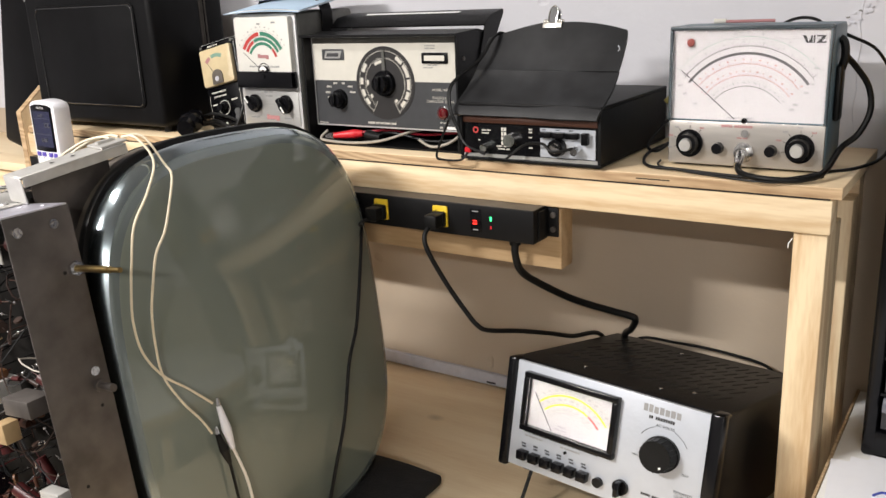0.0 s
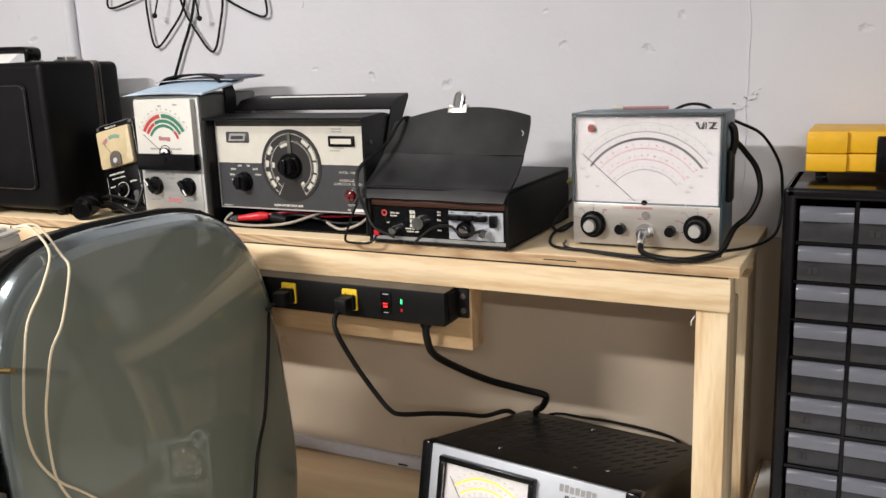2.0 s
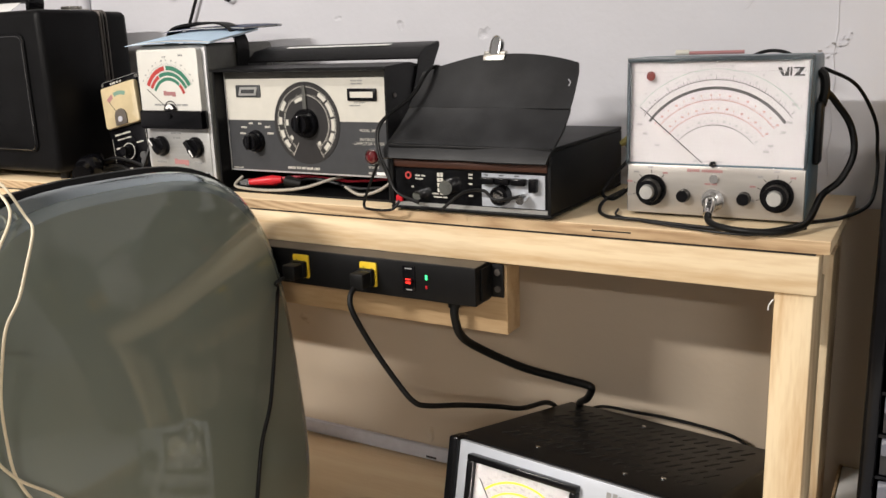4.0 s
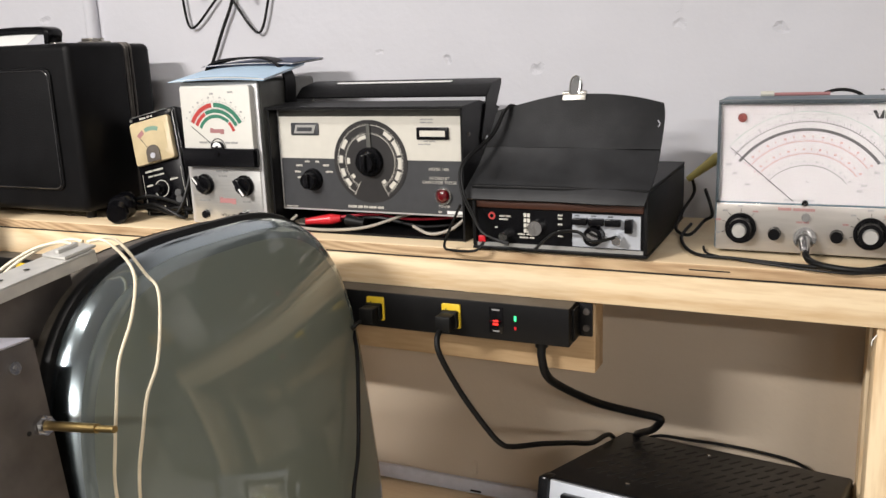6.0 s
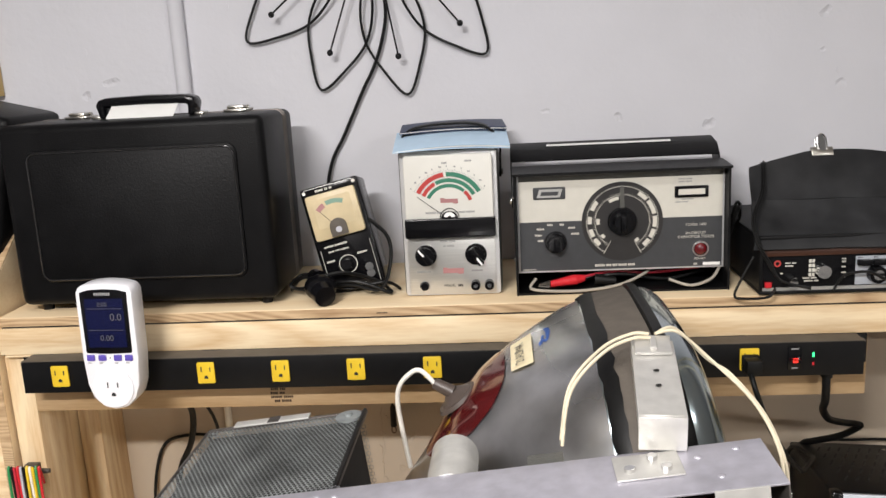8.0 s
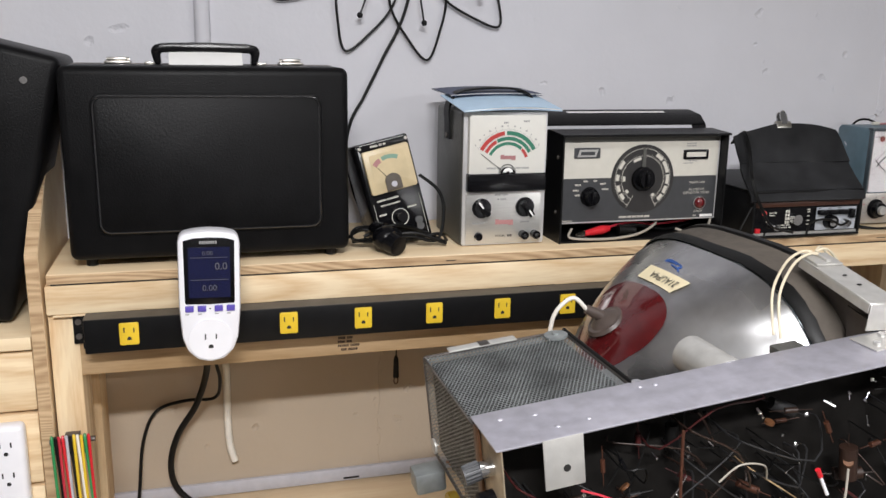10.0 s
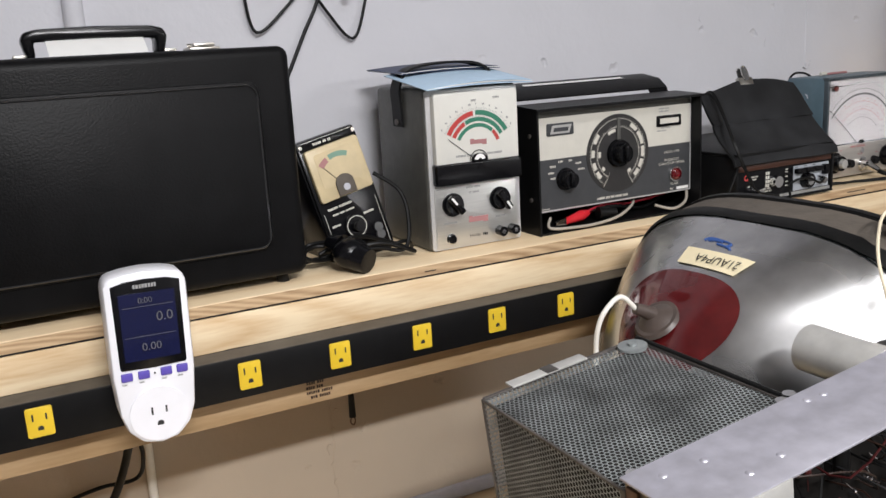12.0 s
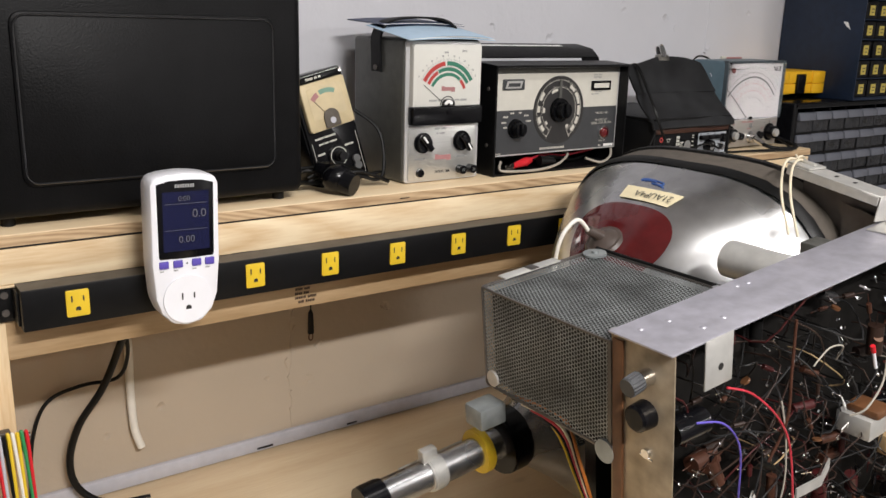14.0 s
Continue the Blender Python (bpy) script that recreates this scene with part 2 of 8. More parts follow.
M = {
    "wall": plaster("painted_plaster", (0.66, 0.66, 0.7)),
    "concrete": plaster("dim_grey_masonry", (0.3, 0.29, 0.28)),
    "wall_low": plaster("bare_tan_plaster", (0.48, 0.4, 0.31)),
    "pine": wood("pine", (0.85, 0.69, 0.46), (0.63, 0.43, 0.23), "x", 10),
    # brown board wood, with the outlet strip's shade mixed into the colour
    "shaded_pine": wood("brown_shaded_pine", (0.5, 0.35, 0.2), (0.36, 0.23, 0.11), "x", 8),
    # dust plus the rail's reflection, both put into one lighter grey
    "dust_sheen": mat("dust_and_sheen_metal", (0.075, 0.068, 0.06), 0.45, var=0.4, fine=45, coarse=7, spec=0.5),
    "pine_z": wood("pine_upright", (0.83, 0.67, 0.44), (0.6, 0.4, 0.21), "z", 10),
    "ply": wood("plywood", (0.85, 0.69, 0.46), (0.75, 0.56, 0.34), "x", 4),
    "bench_ply": wood("bench_plywood", (0.85, 0.7, 0.48), (0.74, 0.56, 0.35), "x", 3),
    "ply_edge": wood("plywood_edge", (0.62, 0.45, 0.27), (0.33, 0.2, 0.1), "x", 40),
    "black": mat("black_vinyl", (0.009, 0.009, 0.01), 0.5, var=0.3, bump=0.12, bscale=900, spec=0.3),
    "black_case": mat("black_case", (0.0055, 0.0055, 0.006), 0.42, var=0.4, fine=25, bump=0.08, bscale=420, spec=0.15),
    "black_gloss": mat("black_plastic", (0.004, 0.004, 0.005), 0.22, var=0.2, bump=0.01, spec=0.3),
    "bead": mat("glossy_black_bead", (0.012, 0.012, 0.013), 0.18, var=0.2, bump=0.0, coat=1.0),
    "black_metal": mat("black_enamel", (0.006, 0.006, 0.0065), 0.4, var=0.25, bump=0.06, bscale=800, spec=0.22),
    "rubber": mat("black_rubber", (0.005, 0.005, 0.005), 0.45, var=0.3, spec=0.28),
    "grey_dark": mat("dark_grey_panel", (0.05, 0.052, 0.056), 0.45, var=0.12),
    "grey_box": mat("grey_hammered", (0.11, 0.11, 0.1), 0.42, 0.3, var=0.2, bump=0.15, bscale=500),
    "silver": mat("brushed_silver", (0.62, 0.62, 0.6), 0.36, 0.75, var=0.08, stretch=(0.05, 1, 1), fine=500, bump=0.02),
    "silver_paint": mat("silver_paint", (0.6, 0.6, 0.6), 0.4, 0.35, var=0.06),
    "cream": mat("cream_panel", (0.62, 0.6, 0.535), 0.45, var=0.05),
    "white": mat("white_card", (0.85, 0.85, 0.83), 0.5, var=0.03),
    "white_pl": mat("white_plastic", (0.83, 0.83, 0.87), 0.3, var=0.03, bump=0.01),
    "ivory": mat("aged_dial", (0.74, 0.65, 0.48), 0.5, var=0.08),
    "yellow": mat("yellow_plastic", (0.74, 0.51, 0.03), 0.4, var=0.08),
    "yellow_box": mat("yellow_case", (0.85, 0.47, 0.015), 0.45, var=0.08),
    "red": mat("red_plastic", (0.6, 0.02, 0.03), 0.3, var=0.1),
    "red_ink": mat("red_ink", (0.46, 0.05, 0.045), 0.5, var=0.05),
    "green_ink": mat("green_ink", (0.04, 0.19, 0.12), 0.5, var=0.05),
    "black_ink": mat("black_ink", (0.025, 0.025, 0.025), 0.5, var=0.05),
    "grey_ink": mat("grey_ink", (0.3, 0.3, 0.3), 0.5, var=0.05),
    "yellow_ink": mat("yellow_ink", (0.8, 0.62, 0.03), 0.5, var=0.05),
    "chrome": mat("chrome", (0.75, 0.75, 0.75), 0.15, 1.0, var=0.05),
    "brass": mat("brass", (0.5, 0.36, 0.15), 0.3, 1.0, var=0.2),
    "steel": mat("dull_steel", (0.15, 0.135, 0.125), 0.5, 0.75, var=0.32, fine=35, coarse=9, bump=0.04),
    "worn_plate": mat("tan_stained_plate", (0.33, 0.27, 0.19), 0.45, 0.55, var=0.45, fine=45, coarse=11, bump=0.03),
    "zinc": mat("zinc_flange", (0.58, 0.57, 0.64), 0.42, 0.7, var=0.18, fine=60, coarse=14, bump=0.03),
    "galv": mat("galvanised", (0.27, 0.29, 0.29), 0.46, 0.45, var=0.65, fine=26, coarse=9, bump=0.02),
    "bright": mat("bright_plate", (0.62, 0.61, 0.58), 0.4, 0.55, var=0.15),
    "dag": mat("silver_tube_coating", (0.52, 0.52, 0.525), 0.28, 0.96, var=0.3, fine=25, coarse=7, bump=0.015, bscale=60),
    "screen": mat("grey_green_screen", (0.17, 0.194, 0.164), 0.5, var=0.05, fine=8, coarse=3, bump=0, coat=1.0, spec=0.2),
    "glass_rim": mat("pale_glass_edge", (0.24, 0.285, 0.28), 0.2, 0.55, var=0.06, fine=8, coarse=3, bump=0, coat=1.0),
    "skirt": mat("silvered_glass_skirt", (0.38, 0.45, 0.48), 0.2, 1.0, var=0.1, fine=8, coarse=3, coat=1.0, bump=0),
    "strap": mat("grey_strap", (0.1, 0.085, 0.07), 0.7, var=0.2, bump=0.1),
    "tube_red": mat("bare_red_glass", (0.085, 0.008, 0.009), 0.14, var=0.25, bump=0, coat=0.6),
    "cup": mat("brown_rubber_cup", (0.085, 0.065, 0.056), 0.42, var=0.2),
    "cream_wire": mat("cream_wire", (0.7, 0.62, 0.46), 0.5, var=0.15),
    "white_wire": mat("white_wire", (0.8, 0.77, 0.7), 0.45, var=0.08),
    "aged_ivory": mat("aged_ivory", (0.58, 0.475, 0.29), 0.35, var=0.14, fine=40, coarse=14),
    "dial_grey": mat("dark_dial_enamel", (0.028, 0.027, 0.027), 0.4, var=0.15),
    "label": mat("paper_label", (0.82, 0.72, 0.48), 0.6, var=0.08),
    "blue_paper": mat("pale_blue_paper", (0.5, 0.66, 0.82), 0.55, var=0.06),
    "navy_paper": mat("navy_paper", (0.03, 0.045, 0.1), 0.5, var=0.15),
    "navy": mat("navy_enamel", (0.009, 0.018, 0.04), 0.4, var=0.25),
    "leather": mat("black_leather", (0.007, 0.007, 0.0075), 0.5, var=0.35, fine=40, bump=0.06, bscale=450, spec=0.22),
    "flap": mat("scuffed_leatherette", (0.02, 0.0205, 0.022), 0.5, var=0.45, fine=30, coarse=8, bump=0.05, bscale=500, spec=0.3),
    "faded_red": mat("faded_red_ink", (0.4, 0.19, 0.19), 0.5, var=0.1),
    "faded_green": mat("faded_green_ink", (0.2, 0.34, 0.26), 0.5, var=0.1),
    "band_grey": mat("grey_band", (0.09, 0.09, 0.09), 0.4, var=0.1),
    # grime, with the dim light inside the chassis put into the colour
    "deck": mat("grimy_dim_deck", (0.008, 0.0072, 0.0065), 0.7, var=0.5, fine=40, coarse=12, spec=0.12),
    "wire_brown": mat("dark_brown_wire", (0.024, 0.012, 0.008), 0.45, var=0.4),
    "wire_dark": mat("dark_grey_wire", (0.018, 0.018, 0.019), 0.45, var=0.4),
    "label_yellow": mat("faded_yellow_label", (0.55, 0.44, 0.1), 0.6, var=0.15, isle=0.4),
    "crayon": mat("blue_crayon", (0.04, 0.1, 0.32), 0.6, var=0.2),
    "dark_red": mat("dull_red_wire", (0.05, 0.008, 0.008), 0.4, var=0.3),
    "jewel": mat("red_jewel", (0.1, 0.003, 0.006), 0.08, var=0.15, bump=0, coat=1.0),
    "lead_grey": mat("beige_grey_lead", (0.36, 0.33, 0.28), 0.5, var=0.12),
    "cool_panel": mat("blue_silver_panel", (0.5, 0.53, 0.58), 0.42, 0.25, var=0.04),
    "vtvm_panel": mat("worn_silver_panel", (0.42, 0.395, 0.365), 0.38, 0.5, var=0.1, fine=120, coarse=12, stretch=(0.2, 1, 1)),
    "dial_white": mat("off_white_dial", (0.43, 0.418, 0.42), 0.5, var=0.03),
    "nickel": mat("dull_nickel", (0.5, 0.48, 0.44), 0.3, 1.0, var=0.2),
    "dull_red": mat("brown_red_sticker", (0.13, 0.022, 0.016), 0.5, var=0.15),
    "olive": mat("yellowed_rubber", (0.36, 0.3, 0.09), 0.45, var=0.12),
    "blue_case": mat("blue_grey_case", (0.1, 0.155, 0.19), 0.4, var=0.12),
    "rim_grey": mat("dark_blue_grey_rim", (0.05, 0.065, 0.075), 0.3, var=0.12),
    "meter_card": mat("warm_white_dial", (0.68, 0.67, 0.62), 0.5, var=0.03),
    "walnut": mat("walnut_trim", (0.06, 0.022, 0.012), 0.45, var=0.3, stretch=(0.1, 1, 1), fine=200),
    "drawer": mat("smoky_drawer", (0.03, 0.031, 0.035), 0.25, var=0.35, isle=0.5),
    "lip": mat("clear_drawer_lip", (0.14, 0.147, 0.175), 0.2, var=0.12, isle=0.5),
    "lcd": mat("blue_display", (0.004, 0.006, 0.04), 0.2, var=0.1, bump=0, coat=0.6),
    "lcd_ink": mat("dim_segments", (0.1, 0.1, 0.1), 0.4),
    "violet": mat("violet_button", (0.11, 0.08, 0.42), 0.4, var=0.1),
    "cone_trim": mat("grey_trim", (0.5, 0.5, 0.55), 0.5, var=0.1),
    "brown": mat("brown_part", (0.12, 0.052, 0.022), 0.4, var=0.3),
    "orange": mat("orange_part", (0.42, 0.13, 0.02), 0.35, var=0.2),
    "blue_wire": mat("blue_wire", (0.05, 0.08, 0.4), 0.4),
    "green_wire": mat("green_wire", (0.03, 0.25, 0.08), 0.4),
    "pink_wire": mat("red_wire", (0.48, 0.03, 0.05), 0.4),
    "phenolic": mat("tan_board", (0.36, 0.25, 0.13), 0.5, var=0.2),
    "clear": mat("clear_cover", (0.95, 0.95, 0.95), 0.04, var=0.0, bump=0, trans=1.0, ior=1.2),
    "led_red": glow("red_lamp", (1.0, 0.03, 0.02), 1.1),
    "led_green": glow("green_lamp", (0.05, 1.0, 0.3), 1.2),
    "dark": mat("near_black_fill", (0.012, 0.011, 0.01), 0.8, var=0.3),
    "ceiling": mat("ceiling_paint", (0.7, 0.7, 0.69), 0.8, var=0.04),
    # unseen floor, kept dark to cut bounce light and reflections
    "floor": mat("unseen_dark_floor", (0.055, 0.052, 0.05), 0.7, var=0.15),
    "paper": mat("white_paper", (0.85, 0.86, 0.9), 0.6, var=0.02),
    "foam": mat("black_foam", (0.012, 0.012, 0.013), 0.9, var=0.4, bump=0.5, bscale=300),
}


M["screen"].node_tree.nodes["Principled BSDF"].inputs["Coat Roughness"].default_value = 0.055
M["screen"].node_tree.nodes["Principled BSDF"].inputs["Coat IOR"].default_value = 1.52


# ---- mesh helpers ----
def B():
    return bmesh.new()


def box(bm, x0, x1, y0, y1, z0, z1, b=0.0, seg=2, m=None):
    r = bmesh.ops.create_cube(bm, size=1, matrix=Matrix.LocRotScale(((x0 + x1) / 2, (y0 + y1) / 2, (z0 + z1) / 2), None, (abs(x1 - x0), abs(y1 - y0), abs(z1 - z0))))
    vs = r["verts"]
    if m is not None:
        bmesh.ops.transform(bm, matrix=m, verts=vs)
    if b:
        es = list({e for v in vs for e in v.link_edges})
        bmesh.ops.bevel(bm, geom=es, offset=b, segments=seg, affect="EDGES", profile=0.5)
    return bm


def cyl(bm, p, q, r, seg=20, r2=None):
    p, q = Vector(p), Vector(q)
    d = q - p
    m = Matrix.Translation((p + q) / 2) @ d.to_track_quat("Z", "Y").to_matrix().to_4x4()
    bmesh.ops.create_cone(bm, cap_ends=True, segments=seg, radius1=r, radius2=r if r2 is None else r2, depth=d.length, matrix=m)
    return bm


def ball(bm, p, r, seg=12, s=(1, 1, 1)):
    bmesh.ops.create_uvsphere(bm, u_segments=seg, v_segments=max(6, seg // 2), radius=r, matrix=Matrix.LocRotScale(p, None, s))
    return bm


def smooth_path(pts, n=6):
    pts = [Vector(p) for p in pts]
    out = []
    for i in range(len(pts) - 1):
        p0, p1, p2, p3 = pts[max(0, i - 1)], pts[i], pts[i + 1], pts[min(len(pts) - 1, i + 2)]
        for k in range(n):
            t = k / n
            out.append(0.5 * (2 * p1 + (p2 - p0) * t + (2 * p0 - 5 * p1 + 4 * p2 - p3) * t * t + (3 * p1 - p0 - 3 * p2 + p3) * t ** 3))
    return out + [pts[-1]]


def tube(bm, pts, r, seg=8, n=6, closed=False):
    path = smooth_path(pts, n) if n > 1 else [Vector(p) for p in pts]
    up = None
    rings = []
    for i, p in enumerate(path):
        d = (path[min(i + 1, len(path) - 1)] - path[max(i - 1, 0)]).normalized()
        if up is None:
            up = d.orthogonal().normalized()
        up = (up - d * up.dot(d))
        up = up.normalized() if up.length > 1e-6 else d.orthogonal().normalized()
        s = d.cross(up)
        rings.append([bm.verts.new(p + r * (math.cos(a) * up + math.sin(a) * s)) for a in (2 * math.pi * k / seg for k in range(seg))])
    for a, b in zip(rings, rings[1:]):
        for k in range(seg):
            bm.faces.new((a[k], a[(k + 1) % seg], b[(k + 1) % seg], b[k]))
    bm.faces.new(rings[0][::-1])
    bm.faces.new(rings[-1])
    return bm


def prism(bm, outline, a, b, axis="y", bevel=0.0):
    """A polygon of (u, v) pushed from a to b along an axis: y takes (x, z), x takes (y, z), z takes (x, y)."""
    def at(u, v, w):
        return {"y": (u, w, v), "x": (w, u, v), "z": (u, v, w)}[axis]
    lo, hi = [bm.verts.new(at(u, v, a)) for u, v in outline], [bm.verts.new(at(u, v, b)) for u, v in outline]
    fs = [bm.faces.new(lo), bm.faces.new(hi[::-1])]
    n = len(outline)
    for i in range(n):
        fs.append(bm.faces.new((lo[(i + 1) % n], lo[i], hi[i], hi[(i + 1) % n])))
    bmesh.ops.recalc_face_normals(bm, faces=fs)
    if bevel:
        bmesh.ops.bevel(bm, geom=list({e for f in fs for e in f.edges}), offset=bevel, segments=2, affect="EDGES", profile=0.5)
    return bm


def rounded(w, h, r, n=5, cx=0.0, cz=0.0):
    out = []
    for sx, sz, a0 in ((1, 1, 0), (-1, 1, 90), (-1, -1, 180), (1, -1, 270)):
        for k in range(n + 1):
            a = radians(a0 + 90 * k / n)
            out.append((cx + sx * (w / 2 - r) + r * math.cos(a), cz + sz * (h / 2 - r) + r * math.sin(a)))
    return out


def arc(bm, cx, cz, r0, r1, a0, a1, y, n=28):
    """A flat band of a ring, facing -y."""
    vs = []
    for k in range(n + 1):
        a = radians(a0 + (a1 - a0) * k / n)
        vs.append((bm.verts.new((cx + r0 * math.cos(a), y, cz + r0 * math.sin(a))), bm.verts.new((cx + r1 * math.cos(a), y, cz + r1 * math.sin(a)))))
    for (a, b), (c, d) in zip(vs, vs[1:]):
        bm.faces.new((a, b, d, c))
    return bm


def ticks(bm, cx, cz, r0, r1, a0, a1, y, n, w=0.0004, every=0, r2=0.0):
    for k in range(n + 1):
        a = radians(a0 + (a1 - a0) * k / n)
        d, s = Vector((math.cos(a), 0, math.sin(a))), Vector((-math.sin(a), 0, math.cos(a))) * w / 2
        e = r2 if every and k % every == 0 else r1
        c = Vector((cx, y, cz))
        bm.faces.new([bm.verts.new(c + v) for v in (d * r0 - s, d * r0 + s, d * e + s, d * e - s)])
    return bm


def bar(bm, x0, x1, z0, z1, y):
    """A flat printed bar facing -y."""
    bm.faces.new([bm.verts.new(p) for p in ((x0, y, z0), (x1, y, z0), (x1, y, z1), (x0, y, z1))])
    return bm


def words(bm, x, z, size, y, lengths, rng, gap=0.6):
    """A line of lettering too small to read, as short bars."""
    for n in lengths:
        for _ in range(n):
            w = size * rng.uniform(0.45, 0.62)
            bar(bm, x, x + w, z, z + size * rng.uniform(0.85, 1.0), y)
            x += w + size * 0.16
        x += size * gap
    return bm


def part(name, bm, material, parent, label="", smooth=38):
    me = bpy.data.meshes.new(name)
    bm.to_mesh(me)
    bm.free()
    me.materials.append(material)
    if smooth:
        me.shade_smooth()
        me.set_sharp_from_angle(angle=radians(smooth))
    ob = new(name, me)
    ob.parent = parent
    if label:
        ob["label"] = label
    if name in ("printing", "numerals", "graduations", "caption", "bezel_text", "label_text"):
        tagged(ob, label, kind="stuff")
    return ob


def raw(name, verts, faces, material, parent, label="", kind=""):
    me = bpy.data.meshes.new(name)
    me.from_pydata(verts, [], faces)
    me.materials.append(material)
    ob = new(name, me)
    ob.parent = parent
    return tagged(ob, label, kind=kind)


def thing(name, label, category, m, group="", kind=""):
    ob = new(name)
    ob.empty_display_size = 0.05
    ob.matrix_world = m
    return tagged(ob, label, category, group, kind)


def setting(name, bm, material, label="", smooth=30):
    return tagged(part(name, bm, material, None, "", smooth), label, "structure", kind="structure")


def lettering(name, s, size, m, material, parent, label=""):
    cu = bpy.data.curves.new(name, "FONT")
    cu.body, cu.size, cu.align_x, cu.align_y = s, size, "CENTER", "CENTER"
    tmp = bpy.data.objects.new(name, cu)
    scene.collection.objects.link(tmp)
    bpy.context.view_layer.update()
    me = bpy.data.meshes.new_from_object(tmp)
    bpy.data.objects.remove(tmp)
    me.name = name
    me.transform(m)
    me.materials.clear()
    me.materials.append(material)
    ob = new(name, me)
    ob.parent = parent
    if label:
        ob["label"] = label
    return ob


def resize(ob, s):
    """Stretch all the meshes under a thing."""
    for c in ob.children:
        c.data.transform(Matrix.Diagonal((*s, 1)))
        c.location = [a * k for a, k in zip(c.location, s)]
        resize(c, s)


def front(x, z, y, roll=0):
    """The pose of flat lettering that faces -y."""
    return pose(x, y, z, 90, 0, 0) @ pose(0, 0, 0, 0, 0, roll)

# ==== STRUCTURE ====
WALL, SHELF, BENCH = 0.312, 1.238, 0.736
setting("wall_north", box(B(), -3.0, 4.2, WALL, WALL + 0.15, 0, 2.5), M["wall"], "white painted uneven masonry wall")
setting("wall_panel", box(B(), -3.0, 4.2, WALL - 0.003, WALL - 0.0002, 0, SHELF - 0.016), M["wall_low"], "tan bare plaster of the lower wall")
# unseen south and east walls in assumed grey, to dim fill and reflections
setting("wall_south", box(B(), -3.0, 4.2, -4.15, -4.0, 0, 2.5), M["concrete"])
setting("wall_west", box(B(), -3.15, -3.0, -4.0, WALL, 0, 2.5), M["wall"])
setting("wall_east", box(B(), 4.2, 4.35, -4.0, WALL, 0, 2.5), M["concrete"])
setting("floor", box(B(), -3.15, 4.35, -4.15, WALL + 0.15, -0.1, 0), M["floor"])
setting("ceiling", box(B(), -3.15, 4.35, -4.15, WALL + 0.15, 2.5, 2.6), M["ceiling"])
setting("trim", box(B(), -0.1, 1.5, WALL - 0.012, WALL - 0.001, BENCH + 0.001, BENCH + 0.027, 0.004), M["cone_trim"], "pale grey strip along the foot of the wall")

# workbench with its lower top
bench = thing("workbench", "plain plywood bench top against the wall", "workbench", pose(0.7, -0.15, 0))
part("top", box(B(), -0.81, 0.8, -0.55, 0.46, BENCH - 0.018, BENCH, 0.001), M["bench_ply"], bench)
part("front_rail", box(B(), -0.81, 0.8, -0.545, -0.507, BENCH - 0.108, BENCH - 0.019, 0.002), M["pine"], bench)
for x in (-0.76, 0.72):
    for y in (-0.5, 0.36):
        part("leg", box(B(), x, x + 0.038, y, y + 0.089, 0, BENCH - 0.019, 0.002), M["pine_z"], bench)

# upper shelf
shelf = thing("upper_shelf", "raw pine and plywood shelf on upright two-by-four legs", "shelf", pose(0.7, 0.17, SHELF))
ox, oy, oz = 0.7, 0.17, SHELF
part("board", box(B(), -0.105 - ox, 1.503 - ox, 0.039 - oy, WALL - 0.002 - oy, -0.014, 0, 0.0008), M["ply"], shelf, "plywood shelf board")
part("board_edge", box(B(), -0.105 - ox, 1.503 - ox, 0.0375 - oy, 0.0389 - oy, -0.0135, -0.0012), M["ply_edge"], shelf, "layered plywood edge")
part("front_rail", box(B(), -0.108 - ox, 1.494 - ox, 0.034 - oy, 0.072 - oy, 1.1815 - oz, 1.2226 - oz, 0.002), M["pine"], shelf, "pale pine rail along the shelf")
part("shim", box(B(), -0.1 - ox, 1.02 - ox, 0.033 - oy, 0.043 - oy, 1.1785 - oz, 1.181 - oz, 0.0005), M["pine"], shelf, "thin strip of wood under the rail")
part("back_rail", box(B(), -0.1 - ox, 1.49 - ox, 0.27 - oy, 0.308 - oy, 1.135 - oz, 1.223 - oz, 0.001), M["pine"], shelf)
for x in (-0.108, 1.452):
    for y in (0.043, 0.222):
        part("leg", box(B(), x - ox, x + 0.0385 - ox, y - oy, y + 0.087 - oy, BENCH - oz + 0.001, 1.181 - oz, 0.0015), M["pine_z"], shelf, "pine two-by-four leg")
part("splinter", tube(B(), [(1.452 - ox, 0.041 - oy, 1.172 - oz), (1.448 - ox, 0.039 - oy, 1.166 - oz), (1.4475 - ox, 0.04 - oy, 1.16 - oz)], 0.0007, 5, 3), M["white"], shelf)
# browner wood, darkened further for the shade under the outlet strip
part("backing_board", box(B(), -0.075 - ox, 1.145 - ox, 0.0435 - oy, 0.081 - oy, 1.088 - oz, 1.1775 - oz, 0.002), M["shaded_pine"], shelf, "aged brown two-by-four behind the outlet strip, darkened for its shade")
rng = random.Random(52)
b = B()
for row in range(5):
    words(b, 0.288 - ox + rng.uniform(0, 0.01), 1.095 - oz + 0.0062 * row, 0.0042, 0.0431 - oy, (rng.randint(3, 6), rng.randint(2, 5)), rng, 0.5)
part("printing", b, M["wire_brown"], shelf, "smudged dark lumber stamp", 0)
# near-black strips paint the shade in the gaps along the rail
for x, w in ((0.2, 0.028), (0.58, 0.06), (0.93, 0.045)):
    part("gap", box(B(), x - ox, x + w - ox, 0.0325 - oy, 0.036 - oy, 1.1795 - oz, 1.1825 - oz), M["dark"], shelf, "dark strip painting the shade under the rail")
